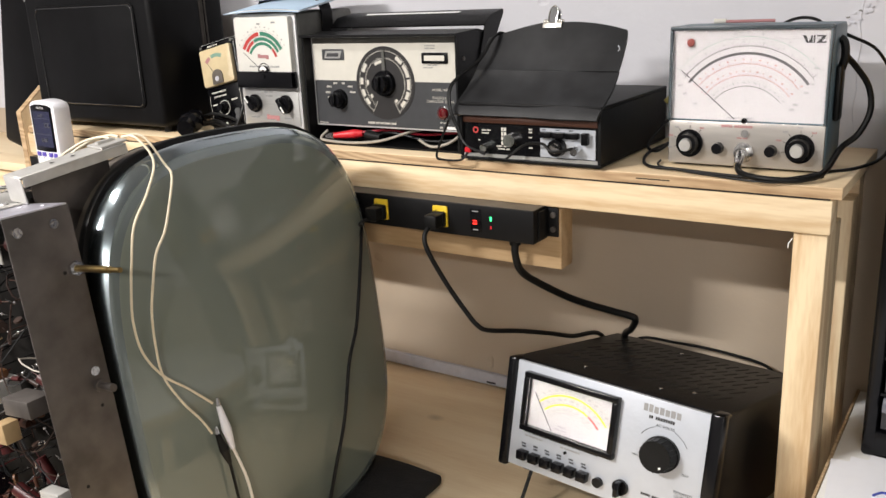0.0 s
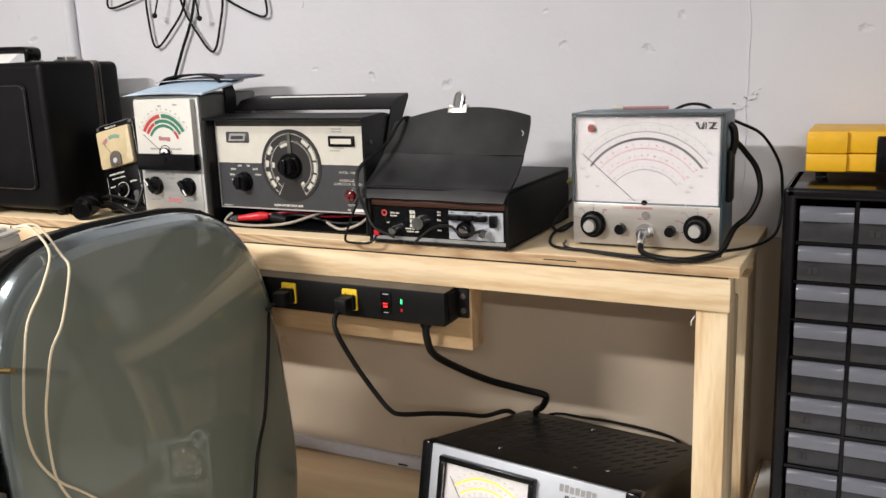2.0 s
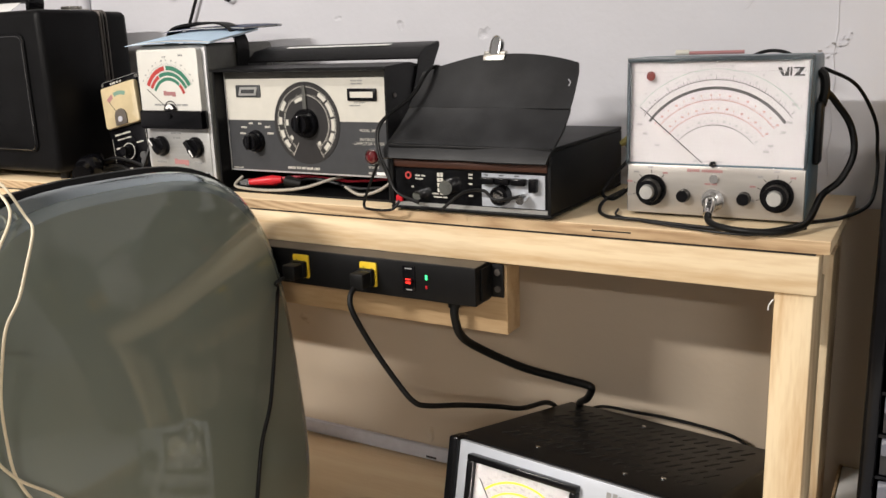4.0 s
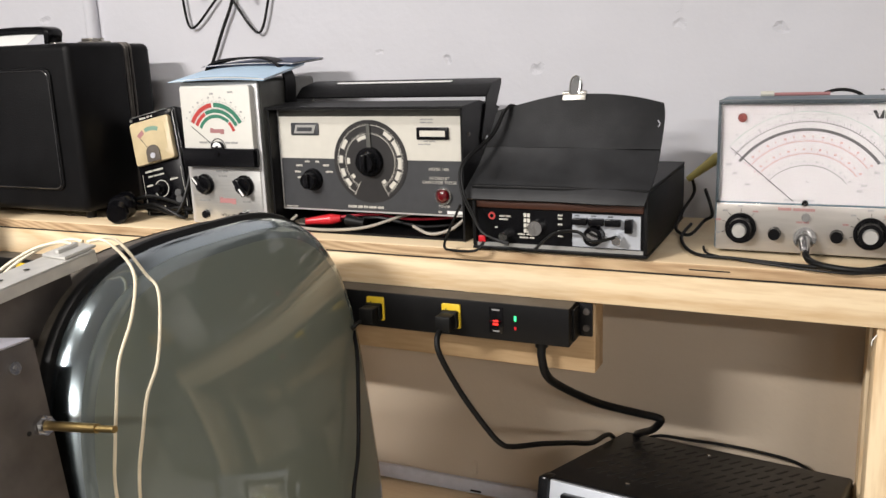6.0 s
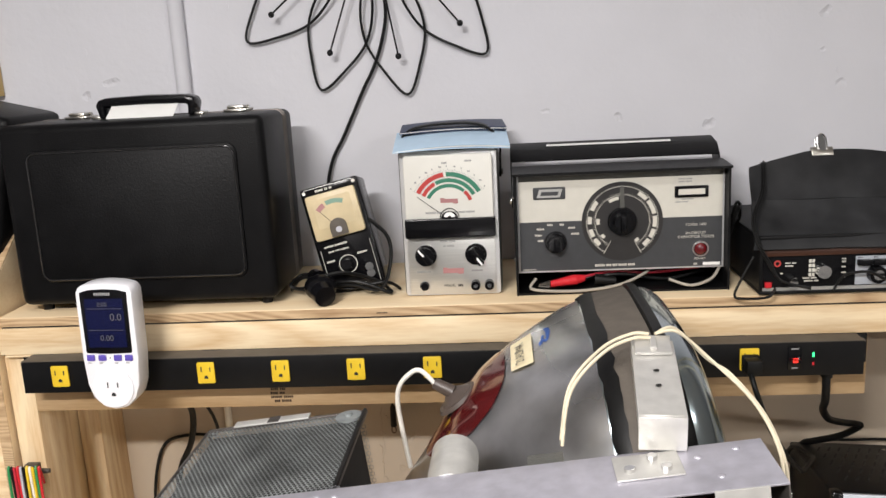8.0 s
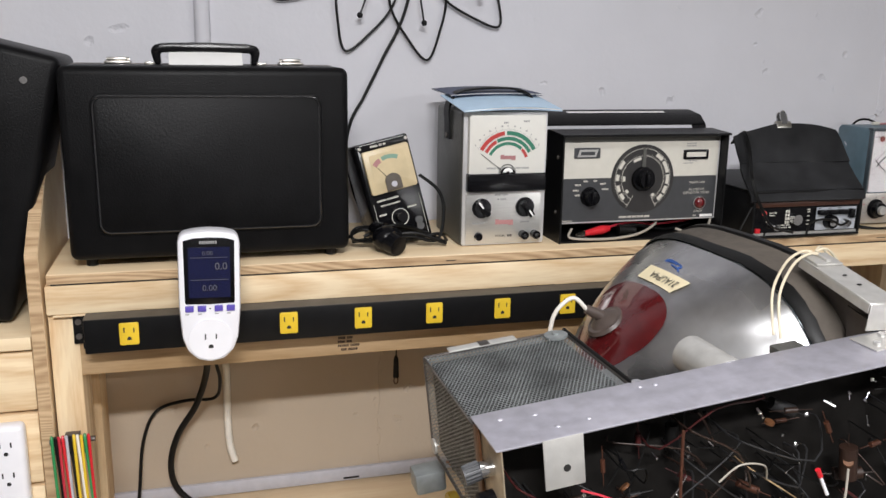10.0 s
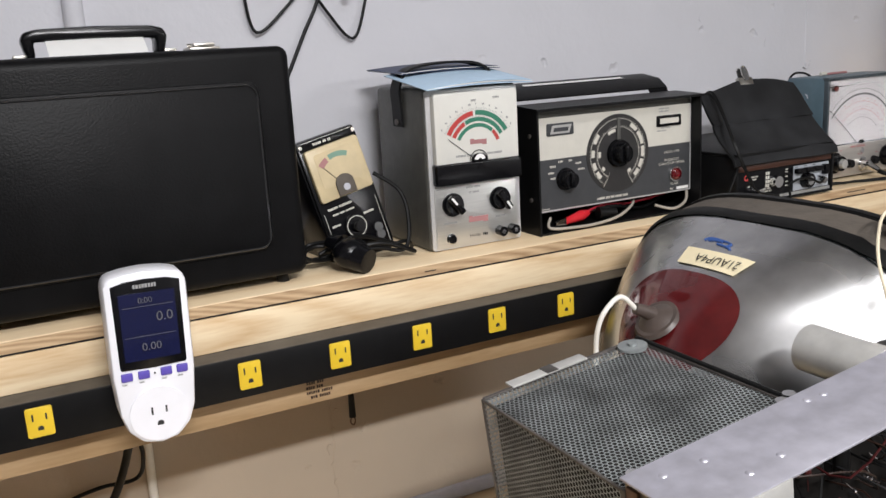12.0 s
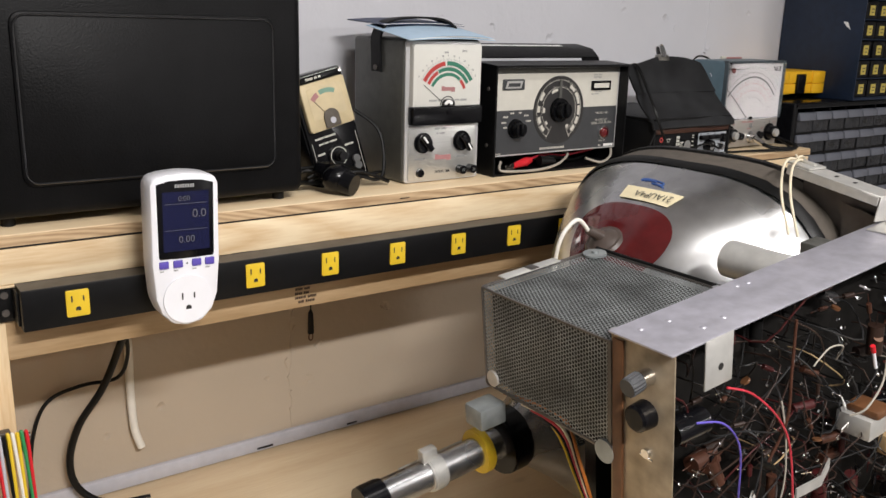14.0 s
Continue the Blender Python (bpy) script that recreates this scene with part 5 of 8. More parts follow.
# ==== VACUUM-TUBE VOLTMETER ====
def voltmeter():
    t = thing("voltmeter", "bench voltmeter with wide white meter and silver control strip", "meter", pose(1.3715, 0.107, SHELF))
    b = B()
    prism(b, [(-0.0, 0.004), (0.082, 0.004), (0.086, 0.01), (0.08, 0.166), (0.074, 0.172), (0.004, 0.172), (0.0, 0.166)], -0.0985, 0.0985, "x", 0.002)
    part("cabinet", b, M["blue_case"], t, "pale blue-grey cabinet")
    b = B()
    box(b, -0.0945, 0.0945, -0.001, 0.001, 0.06, 0.168)
    face = part("meter_face", b, M["dial_white"], t, "white scale plate")
    cx, cz, y = 0.0, 0.048, -0.0014
    for nm, mt, r0, r1, a0, a1 in (("mirror_band", "band_grey", 0.0905, 0.0936, 38, 142), ("green_line", "faded_green", 0.111, 0.1114, 39, 141), ("black_line", "band_grey", 0.1, 0.1006, 38, 142), ("red_line", "faded_red", 0.0795, 0.08, 40, 140), ("red_line", "faded_red", 0.066, 0.0665, 40, 140), ("black_line", "band_grey", 0.0535, 0.054, 40, 140)):
        part(nm, arc(B(), cx, cz, r0, r1, a0, a1, y, 40), M[mt], face, smooth=0)
    for mt, r0, r1, r2, n, e in (("black_ink", 0.1, 0.1025, 0.104, 50, 5), ("faded_red", 0.0796, 0.0812, 0.0825, 75, 5), ("faded_red", 0.066, 0.0676, 0.0686, 60, 5), ("grey_ink", 0.0538, 0.0552, 0.0562, 50, 5), ("grey_ink", 0.1115, 0.113, 0.1138, 60, 5)):
        part("graduations", ticks(B(), cx, cz, r0, r1, 40, 140, y, n, 0.00045, e, r2), M[mt], face, smooth=0)
    r = random.Random(3)
    for mt, rad in (("grey_ink", 0.1055), ("faded_red", 0.085), ("faded_red", 0.0712), ("grey_ink", 0.0582), ("grey_ink", 0.1152)):
        b = B()
        for k in range(16 if rad < 0.11 else 13):
            a = radians(140 - 100 * k / (15 if rad < 0.11 else 12))
            x, z = cx + rad * math.cos(a), cz + rad * math.sin(a)
            if z < 0.164 and abs(x) < 0.09:
                words(b, x - 0.0014, z - 0.001, 0.002, y, (1 + k % 2,), r)
        part("numerals", b, M[mt], face, smooth=0)
    for x, z in ((-0.087, 0.1), (-0.08, 0.09), (-0.066, 0.078), (0.078, 0.122), (0.074, 0.104), (0.068, 0.094), (0.056, 0.08), (0.052, 0.074)):
        part("numerals", words(B(), x, z, 0.003, y, (3,), r), M["grey_ink"], face, smooth=0)
    part("numerals", words(B(), -0.022, 0.0625, 0.002, y, (9, 6, 6), r), M["grey_ink"], face, smooth=0)
    part("centre_mark", bar(bar(B(), -0.0003, 0.0003, 0.081, 0.087, y), -0.0025, 0.0025, 0.0835, 0.0841, y), M["grey_ink"], face, smooth=0)
    part("emblem", prism(prism(B(), [(0.062, 0.16), (0.066, 0.16), (0.069, 0.1525), (0.072, 0.16), (0.0735, 0.16), (0.0735, 0.1515), (0.067, 0.1515)], y, y - 0.0002, "y"), [(0.078, 0.16), (0.089, 0.16), (0.084, 0.153), (0.089, 0.153), (0.089, 0.1515), (0.078, 0.1515), (0.084, 0.1585), (0.078, 0.1585)], y, y - 0.0002, "y"), M["black_ink"], face, "black emblem", 0)
    part("emblem", bar(B(), 0.0745, 0.0763, 0.1515, 0.16, y - 0.0001), M["black_ink"], face, smooth=0)
    part("red_sticker", cyl(B(), (-0.071, -0.0045, 0.153), (-0.071, -0.0052, 0.153), 0.005, 20), M["dull_red"], face, "round red sticker")
    part("needle", tube(B(), [(-0.0125, -0.003, 0.062), (-0.083, -0.003, 0.12)], 0.0004, 5, 1), M["black_ink"], face)
    part("pivot", cyl(B(), (0, -0.0012, 0.0605), (0, -0.006, 0.0605), 0.0035, 16), M["black_gloss"], face)
    b = B()
    box(b, -0.096, 0.096, -0.009, -0.0075, 0.0585, 0.17, 0.0005)
    cov = part("meter_cover", b, M["clear"], t, "clear plastic meter cover")
    cov.visible_shadow = False
    b = B()
    box(b, -0.0975, 0.0975, -0.0085, 0.004, 0.168, 0.1725, 0.001)
    box(b, -0.0975, -0.0945, -0.0085, 0.002, 0.0585, 0.168, 0.0006)
    box(b, 0.0945, 0.0975, -0.0085, 0.002, 0.0585, 0.168, 0.0006)
    part("cover_rim", b, M["rim_grey"], t, "dark blue-grey edge round the meter")
    b = B()
    for x0, x1, z0, z1 in ((-0.0958, 0.0958, 0.1672, 0.1698), (-0.0942, 0.0942, 0.1565, 0.1576), (-0.0958, -0.0938, 0.059, 0.167), (0.0938, 0.0958, 0.059, 0.167), (-0.0958, 0.0958, 0.059, 0.0612)):
        box(b, x0, x1, -0.0106, -0.0091, z0, z1, 0.0005)
    part("cover_edge", b, M["clear"], t, "moulded clear edge of the meter cover").visible_shadow = False
    pan = part("control_panel", box(B(), -0.0965, 0.0965, -0.004, 0.001, 0.004, 0.0575, 0.001), M["vtvm_panel"], t, "brushed silver control panel")
    for x in (-0.0685, 0.069):
        b = B()
        cyl(b, (x, -0.004, 0.03), (x, -0.007, 0.03), 0.0175, 32)
        cyl(b, (x, -0.007, 0.03), (x, -0.02, 0.03), 0.0145, 28, 0.0125)
        k = part("knob", b, M["black_gloss"], pan, "black knob with spun metal cap")
        part("cap", cyl(B(), (x, -0.02, 0.03), (x, -0.026, 0.03), 0.0082, 24, 0.0074), M["bright"], k, "spun metal cap")
        for a in (50, 90, 130, 160, 195):
            c, s = math.cos(radians(a)), math.sin(radians(a))
            part("index_line", tube(B(), [(x + 0.018 * c, -0.0042, 0.03 + 0.018 * s), (x + 0.022 * c, -0.0042, 0.03 + 0.022 * s)], 0.0004, 4, 1), M["black_ink"], pan, smooth=0)
            part("printing", words(B(), x + 0.026 * c - 0.004, 0.029 + 0.025 * s, 0.0022, -0.0043, (4,), r), M["faded_red" if a in (160, 50) else "grey_ink"], pan, smooth=0)
    for x in (-0.031, 0.035):
        b = B()
        cyl(b, (x, -0.004, 0.0255), (x, -0.013, 0.0255), 0.0075, 20, 0.0065)
        part("trim_knob", b, M["black_gloss"], pan)
    b = B()
    cyl(b, (0.002, -0.004, 0.045), (0.002, -0.0065, 0.045), 0.0048, 16)
    part("screw", b, M["chrome"], pan)
    b = B()
    cyl(b, (0.002, -0.004, 0.022), (0.002, -0.008, 0.022), 0.0125, 24)
    cyl(b, (0.002, -0.008, 0.022), (0.002, -0.02, 0.021), 0.0088, 20)
    cyl(b, (0.002, -0.02, 0.021), (0.004, -0.04, 0.012), 0.0068, 18, 0.005)
    part("coax_plug", b, M["chrome"], pan, "metal coaxial plug")
    part("printing", words(B(), -0.028, 0.0515, 0.0034, -0.0043, (6, 10), r), M["faded_red"], pan, "line of small faded red lettering", 0)
    part("printing", words(B(), -0.008, 0.038, 0.0022, -0.0043, (4, 4), r), M["faded_red"], pan, smooth=0)
    b = B()
    box(b, 0.0985, 0.106, 0.02, 0.045, 0.06, 0.125, 0.003)
    tube(b, [(0.103, 0.032, 0.12), (0.106, 0.032, 0.135), (0.104, 0.032, 0.15), (0.0985, 0.032, 0.155)], 0.005, 8)
    part("side_handle", b, M["rubber"], t, "folded black side handle")
    return t


resize(voltmeter(), (1, 1, 1.045))
vl = thing("meter_lead", "black coaxial lead coiled beside a voltmeter", "cable", pose(1.375, 0.055, SHELF))
part("lead", tube(B(), [(0.001, 0.012, 0.012), (0.006, 0.0, 0.008), (0.02, -0.012, 0.006), (0.05, -0.022, 0.0055), (0.082, -0.012, 0.006), (0.1, 0.02, 0.01), (0.106, 0.085, 0.028), (0.123, 0.095, 0.045), (0.133, 0.105, 0.073), (0.127, 0.115, 0.102), (0.112, 0.1, 0.128), (0.104, 0.085, 0.14)], 0.0038, 10), M["rubber"], vl)
part("lead", tube(B(), [(-0.15, 0.19, 0.0035), (-0.148, 0.1, 0.0035), (-0.12, 0.02, 0.0035), (-0.07, 0.004, 0.004), (0.0, -0.008, 0.0035), (0.06, -0.008, 0.004), (0.1, 0.03, 0.008), (0.13, 0.065, 0.009), (0.152, 0.12, 0.016), (0.153, 0.19, 0.04), (0.15, 0.215, 0.06), (0.146, 0.205, 0.098), (0.127, 0.165, 0.141), (0.1, 0.145, 0.159), (0.085, 0.15, 0.164)], 0.0021, 10), M["rubber"], vl)
part("lead", tube(B(), [(-0.015, 0.2, 0.155), (-0.002, 0.21, 0.172), (0.022, 0.215, 0.181), (0.048, 0.21, 0.176), (0.066, 0.2, 0.155)], 0.0022, 8), M["rubber"], vl)
part("lead", tube(B(), [(-0.115, 0.06, 0.003), (-0.1, 0.02, 0.003), (-0.03, -0.01, 0.003), (0.05, -0.026, 0.003), (0.1, 0.02, 0.004)], 0.0014, 8), M["rubber"], vl)
tagob = thing("red_probe", "red test probe lying on top of a voltmeter", "probe", pose(1.36, 0.15, SHELF + 0.181))
part("body", cyl(B(), (-0.03, 0, 0.0022), (0.03, 0.005, 0.0022), 0.002, 12), M["faded_red"], tagob)
part("tip", cyl(B(), (-0.045, -0.001, 0.003), (-0.03, 0, 0.003), 0.003, 12), M["cream"], tagob)

# ==== LINE SUPPLY ON THE BENCH ====
def line_supply():
    t = thing("isolation_supply", "black and silver variable line supply with analogue meter", "power supply", pose(1.083, -0.039, 0.81, 0, 0, -7.5) @ pose(0, 0, 0, -12.27, 0, 0))
    W, H, D = 0.3, 0.155, 0.29
    b = B()
    box(b, 0, W, 0.006, D, 0.0, H, 0.004, 3)
    part("cabinet", b, M["black_metal"], t, "black steel cabinet with vent slots")
    for x0, x1 in ((0.0, 0.0135), (W - 0.0165, W)):
        part("cheek", box(B(), x0, x1, -0.005, 0.02, -0.003, H + 0.001, 0.003), M["black_gloss"], t)
    pan = part("front_panel", box(B(), 0.0137, W - 0.0167, 0.0, 0.006, 0.001, H - 0.002, 0.0008), M["cool_panel"], t, "blue-grey silver front panel")
    b = B()
    for x0, x1, z0, z1 in ((0.031, 0.17, 0.134, 0.142), (0.031, 0.17, 0.058, 0.066), (0.031, 0.039, 0.066, 0.134), (0.162, 0.17, 0.066, 0.134)):
        box(b, x0, x1, -0.0095, 0.001, z0, z1, 0.0015)
    met = part("meter_frame", b, M["black_gloss"], pan, "black meter frame")
    part("meter_face", box(B(), 0.039, 0.162, -0.0012, 0.0, 0.066, 0.134), M["dial_white"], met, "white meter face")
    cx, cz, y = 0.101, 0.055, -0.0016
    for nm, mt, r0, r1, a0, a1 in (("yellow_arc", "yellow_ink", 0.066, 0.0685, 38, 134), ("yellow_arc", "yellow_ink", 0.0535, 0.0558, 62, 134), ("red_arc", "red_ink", 0.0535, 0.0558, 40, 61), ("grey_arc", "grey_ink", 0.043, 0.0434, 44, 134)):
        part(nm, arc(B(), cx, cz, r0, r1, a0, a1, y), M[mt], met, smooth=0)
    part("graduations", ticks(ticks(B(), cx, cz, 0.0695, 0.0715, 40, 134, y, 40, 0.0004, 5, 0.073), cx, cz, 0.0434, 0.045, 46, 134, y, 30, 0.0004), M["grey_ink"], met, smooth=0)
    r = random.Random(6)
    b = words(words(B(), 0.085, 0.076, 0.0022, y, (8,), r), 0.081, 0.0715, 0.0022, y, (5, 6), r)
    for rad, n in ((0.0745, 12), (0.0615, 11), (0.0478, 9)):
        for k in range(n):
            a = radians(132 - 86 * k / (n - 1))
            words(b, cx + rad * math.cos(a) - 0.0018, cz + rad * math.sin(a) - 0.001, 0.0025, y, (2 + k % 2,), r)
    part("numerals", b, M["grey_ink"], met, smooth=0)
    part("graduations", ticks(B(), cx, cz, 0.056, 0.058, 40, 134, y, 46, 0.0004, 5, 0.0592), M["grey_ink"], met, smooth=0)
    pane = part("meter_glass", box(B(), 0.0392, 0.1618, -0.0085, -0.0075, 0.0662, 0.1338), M["clear"], met, "clear meter glass")
    pane.visible_shadow = False
    part("needle", tube(B(), [(0.077, -0.0022, 0.067), (0.046, -0.0022, 0.115)], 0.0005, 5, 1), M["black_ink"], met)
    part("bezel_text", words(B(), 0.035, 0.0535, 0.0038, -0.0004, (4, 9, 11, 2, 6, 8), r, 0.4), M["black_ink"], pan, "line of small black lettering", 0)
    part("bezel_text", words(B(), 0.037, 0.048, 0.0022, -0.0004, (3, 14), r), M["grey_ink"], pan, smooth=0)
    part("bezel_text", words(B(), 0.092, 0.048, 0.0022, -0.0004, (3, 15), r), M["grey_ink"], pan, smooth=0)
    part("adjuster", cyl(B(), (0.1, 0.0, 0.0435), (0.1, -0.002, 0.0435), 0.0022, 10), M["black_gloss"], pan)
    for k in range(6):
        x = 0.0325 + 0.0184 * k
        part("push_button", box(B(), x, x + 0.0135, -0.012, 0.0, 0.0155, 0.0285, 0.0012), M["black_gloss"], pan, "square black push button")
        part("printing", words(words(B(), x, 0.0355, 0.0026, -0.0004, (4,), r), x + 0.001, 0.0315, 0.0026, -0.0004, (4,), r), M["black_ink"], pan, smooth=0)
    b = B()
    cyl(b, (0.152, 0, 0.0205), (0.152, -0.006, 0.0205), 0.0066, 18)
    part("jack", b, M["black_gloss"], pan)
    b = B()
    cyl(b, (0.183, 0, 0.0245), (0.183, -0.004, 0.0245), 0.0105, 22)
    box(b, 0.18, 0.186, -0.016, -0.003, 0.0145, 0.0345, 0.0015, 2)
    part("rotary_switch", b, M["black_gloss"], pan)
    kx, kz = 0.23, 0.086
    b = B()
    cyl(b, (kx, 0, kz), (kx, -0.005, kz), 0.0228, 40)
    cyl(b, (kx, -0.005, kz), (kx, -0.02, kz), 0.0216, 40, 0.0198)
    k = part("voltage_knob", b, M["rubber"], pan, "large ribbed black knob")
    for n in range(20):
        a = 2 * math.pi * n / 20
        part("rib", cyl(B(), (kx + 0.0212 * math.cos(a), -0.005, kz + 0.0212 * math.sin(a)), (kx + 0.0197 * math.cos(a), -0.019, kz + 0.0197 * math.sin(a)), 0.0012, 6), M["rubber"], k)
    part("index_dot", cyl(B(), (kx + 0.008, -0.02, kz - 0.012), (kx + 0.008, -0.0206, kz - 0.012), 0.0015, 12), M["white"], k)
    part("range_arc", arc(B(), kx, kz, 0.0335, 0.0341, 112, 150, -0.0004, 12), M["black_ink"], pan, smooth=0)
    part("range_arc", arc(B(), kx, kz, 0.0335, 0.0341, 28, 68, -0.0004, 12), M["black_ink"], pan, smooth=0)
    lettering("knob_caption", "AC VOLTS", 0.0052, front(kx, kz + 0.034, -0.0005), M["black_ink"], pan)
    lettering("knob_limit", "MIN", 0.0042, front(kx - 0.034, kz - 0.012, -0.0005), M["black_ink"], pan)
    lettering("knob_limit", "MAX", 0.0042, front(kx + 0.032, kz - 0.018, -0.0005), M["black_ink"], pan)
    part("emblem", words(B(), kx - 0.03, 0.1345, 0.0098, -0.0004, (7,), r), M["grey_ink"], pan, "grey maker's lettering", 0)
    part("emblem", words(B(), kx - 0.022, 0.1265, 0.0046, -0.0004, (2, 8), r), M["black_ink"], pan, smooth=0)
    lettering("output_caption", "ISOLATED\nOUTPUT", 0.0052, front(0.262, 0.041, -0.0005), M["black_ink"], pan)
    part("printing", words(B(), 0.21, 0.0255, 0.0036, -0.0004, (5, 4), r), M["black_ink"], pan, smooth=0)
    s = part("output_socket", box(B(), 0.245, 0.279, -0.003, 0.0, 0.004, 0.028, 0.002), M["black_gloss"], pan)
    slot = None
    for i in range(17):
        for j in range(5):
            if slot is None:
                b = B()
                bmesh.ops.create_cube(b, size=1, matrix=Matrix.LocRotScale((0, 0, 0), Euler((0, 0, radians(-18))), (0.003, 0.026, 0.0006)))
                slot = o = part("vent_slot", b, M["dark"], t, "", 0)
            else:
                o = new("vent_slot", slot.data)
                o.parent = t
            o.location = (0.035 + 0.0145 * i, 0.075 + 0.042 * j, H + 0.0002)
    for x in (0.03, 0.27):
        for yy in (0.03, 0.265):
            part("foot", cyl(B(), (x, yy, -0.009), (x, yy, 0.001), 0.011, 14), M["rubber"], t)
    for x, yy in ((0.09, 0.045), (0.2, 0.04), (0.235, 0.06), (0.13, 0.25)):
        part("screw", cyl(B(), (x, yy, H), (x, yy, H + 0.0012), 0.0028, 10), M["chrome"], t)
    return t


supply = line_supply()
done = set()
for c in supply.children_recursive:
    if c.data.name not in done:
        done.add(c.data.name)
        c.data.transform(Matrix.Diagonal((1.08, 1.08, 1.016, 1)))
    c.location = (c.location.x * 1.08, c.location.y * 1.08, c.location.z * 1.016)
part("bail_stand", tube(B(), [(0.04, 0.03, -0.002), (0.041, 0.012, -0.04), (0.042, -0.002, -0.072), (0.05, -0.0045, -0.0775), (0.16, -0.0045, -0.0775), (0.274, -0.0045, -0.0775), (0.282, -0.002, -0.072), (0.283, 0.012, -0.04), (0.284, 0.03, -0.002)], 0.0028, 8, 4), M["black_metal"], supply, "black wire stand under the front")
# ==== PLUG-IN ENERGY METER ====
def energy_meter():
    t = thing("energy_meter", "white plug-in energy meter with blue display in an outlet strip", "power meter", pose(0.107, -0.0605, 1.16, 0, 1.2, 0))
    def outline(w, h0, h1):
        pts = [(-w * 0.5, h1 - 0.012)]
        top = [(-w * 0.44, h1 - 0.004), (-w * 0.25, h1 - 0.0005), (0, h1 + 0.001), (w * 0.25, h1 - 0.0005), (w * 0.44, h1 - 0.004)]
        low = [(w * 0.5, h1 - 0.012), (w * 0.5, h0 + 0.075), (w * 0.46, h0 + 0.035), (w * 0.38, h0 + 0.017), (w * 0.22, h0 + 0.004), (0, h0), (-w * 0.22, h0 + 0.004), (-w * 0.38, h0 + 0.017), (-w * 0.46, h0 + 0.035), (-w * 0.5, h0 + 0.075)]
        return pts + top + low
    b = prism(B(), outline(0.079, -0.029, 0.15), 0.0, 0.036, "y", 0.0045)
    part("body", b, M["white_pl"], t)
    b = prism(B(), [(-0.0325, 0.1385), (-0.02, 0.142), (0, 0.143), (0.02, 0.142), (0.0325, 0.1385), (0.0318, 0.056), (0.0305, 0.0535), (0, 0.0525), (-0.0305, 0.0535), (-0.0318, 0.056)], -0.0012, 0.001, "y", 0.0006)
    win = part("window", b, M["black_gloss"], t, "glossy black display window")
    part("display", box(B(), -0.0265, 0.0265, -0.0017, -0.001, 0.062, 0.13), M["lcd"], win, "dark blue display")
    r = random.Random(12)
    part("maker_name", words(B(), -0.012, 0.1345, 0.0042, -0.0015, (8,), r), M["grey_ink"], win, "small grey maker's lettering", 0)
    lettering("digits", "0.0", 0.0135, front(0.015, 0.104, -0.0022), M["lcd_ink"], win, "dim display digits")
    lettering("digits", "0.00", 0.011, front(0.0, 0.075, -0.0022), M["lcd_ink"], win, "dim display digits")
    lettering("digits", "0:00", 0.008, front(-0.002, 0.122, -0.0022), M["lcd_ink"], win, "dim display digits")
    for z in (0.086, 0.116):
        part("divider", bar(B(), -0.024, 0.024, z, z + 0.0006, -0.002), M["lcd_ink"], win, smooth=0)
    for x in (-0.0265, -0.0105, 0.011, 0.0265):
        z = 0.0425 + 0.0
        part("button", box(B(), x - 0.0055, x + 0.0055, -0.0022, 0.001, z, z + 0.0085, 0.0012), M["violet"], t, "small violet button")
        part("printing", words(B(), x - 0.005, z - 0.004, 0.0018, -0.0004, (4,), r), M["grey_ink"], t, smooth=0)
    part("reset_hole", cyl(B(), (0.0, 0.0, 0.0465), (0.0, -0.0004, 0.0465), 0.001, 10), M["black_ink"], t)
    b = B()
    cyl(b, (0, -0.002, 0.004), (0, 0.002, 0.004), 0.0285, 40)
    s = part("socket", b, M["white_pl"], t, "round white socket")
    q = bar(bar(B(), -0.0078, -0.006, 0.004, 0.012, -0.0023), 0.006, 0.0078, 0.0045, 0.0115, -0.0023)
    arc(q, 0, -0.006, 0, 0.0032, 0, 180, -0.0023, 10)
    bar(q, -0.0032, 0.0032, -0.008, -0.0059, -0.0023)
    part("slots", q, M["black_ink"], s, smooth=0)
    part("plug_base", box(B(), -0.022, 0.022, 0.036, 0.0575, -0.02, 0.022, 0.004), M["white_pl"], t)
    return t


energy_meter()

# ==== TELEVISION CHASSIS ON ITS SIDE, WITH PICTURE TUBE ====
TVM = pose(0.333, -0.576, 1.224, 0, -6.4, 0)
TVI = TVM.inverted()
tv = thing("television_chassis", "bare television chassis on its side with picture tube attached", "television", TVM)
L, D, HT = 0.512, 0.072, 0.5


def plate(x0, x1, y0, y1, z0, z1, bev=0.0006):
    return box(B(), x0, x1, y0, y1, z0, z1, bev)


deck = part("deck", plate(0.0015, L - 0.0015, D - 0.0015, D, -HT, -0.0022), M["deck"], tv, "grimy chassis deck full of wiring, darkened for the dim inside")
part("top_flange", plate(-0.004, L, 0.0, D, -0.002, 0.0), M["zinc"], tv, "scuffed grey zinc flange")
part("bottom_flange", plate(0, L, 0.0, D, -HT - 0.002, -HT), M["steel"], tv)
endp = part("end_plate", plate(L - 0.0015, L, 0.0, D + 0.002, -HT, -0.0022), M["steel"], tv, "dull steel end plate with control shafts")
lend = part("control_plate", plate(0.0, 0.0015, 0.0, D, -HT, -0.0022), M["worn_plate"], tv, "worn tan-stained end plate with knobs")
part("insulating_strip", plate(-0.003, -0.0002, D - 0.016, D - 0.004, -0.3, -0.006), M["brown"], lend)
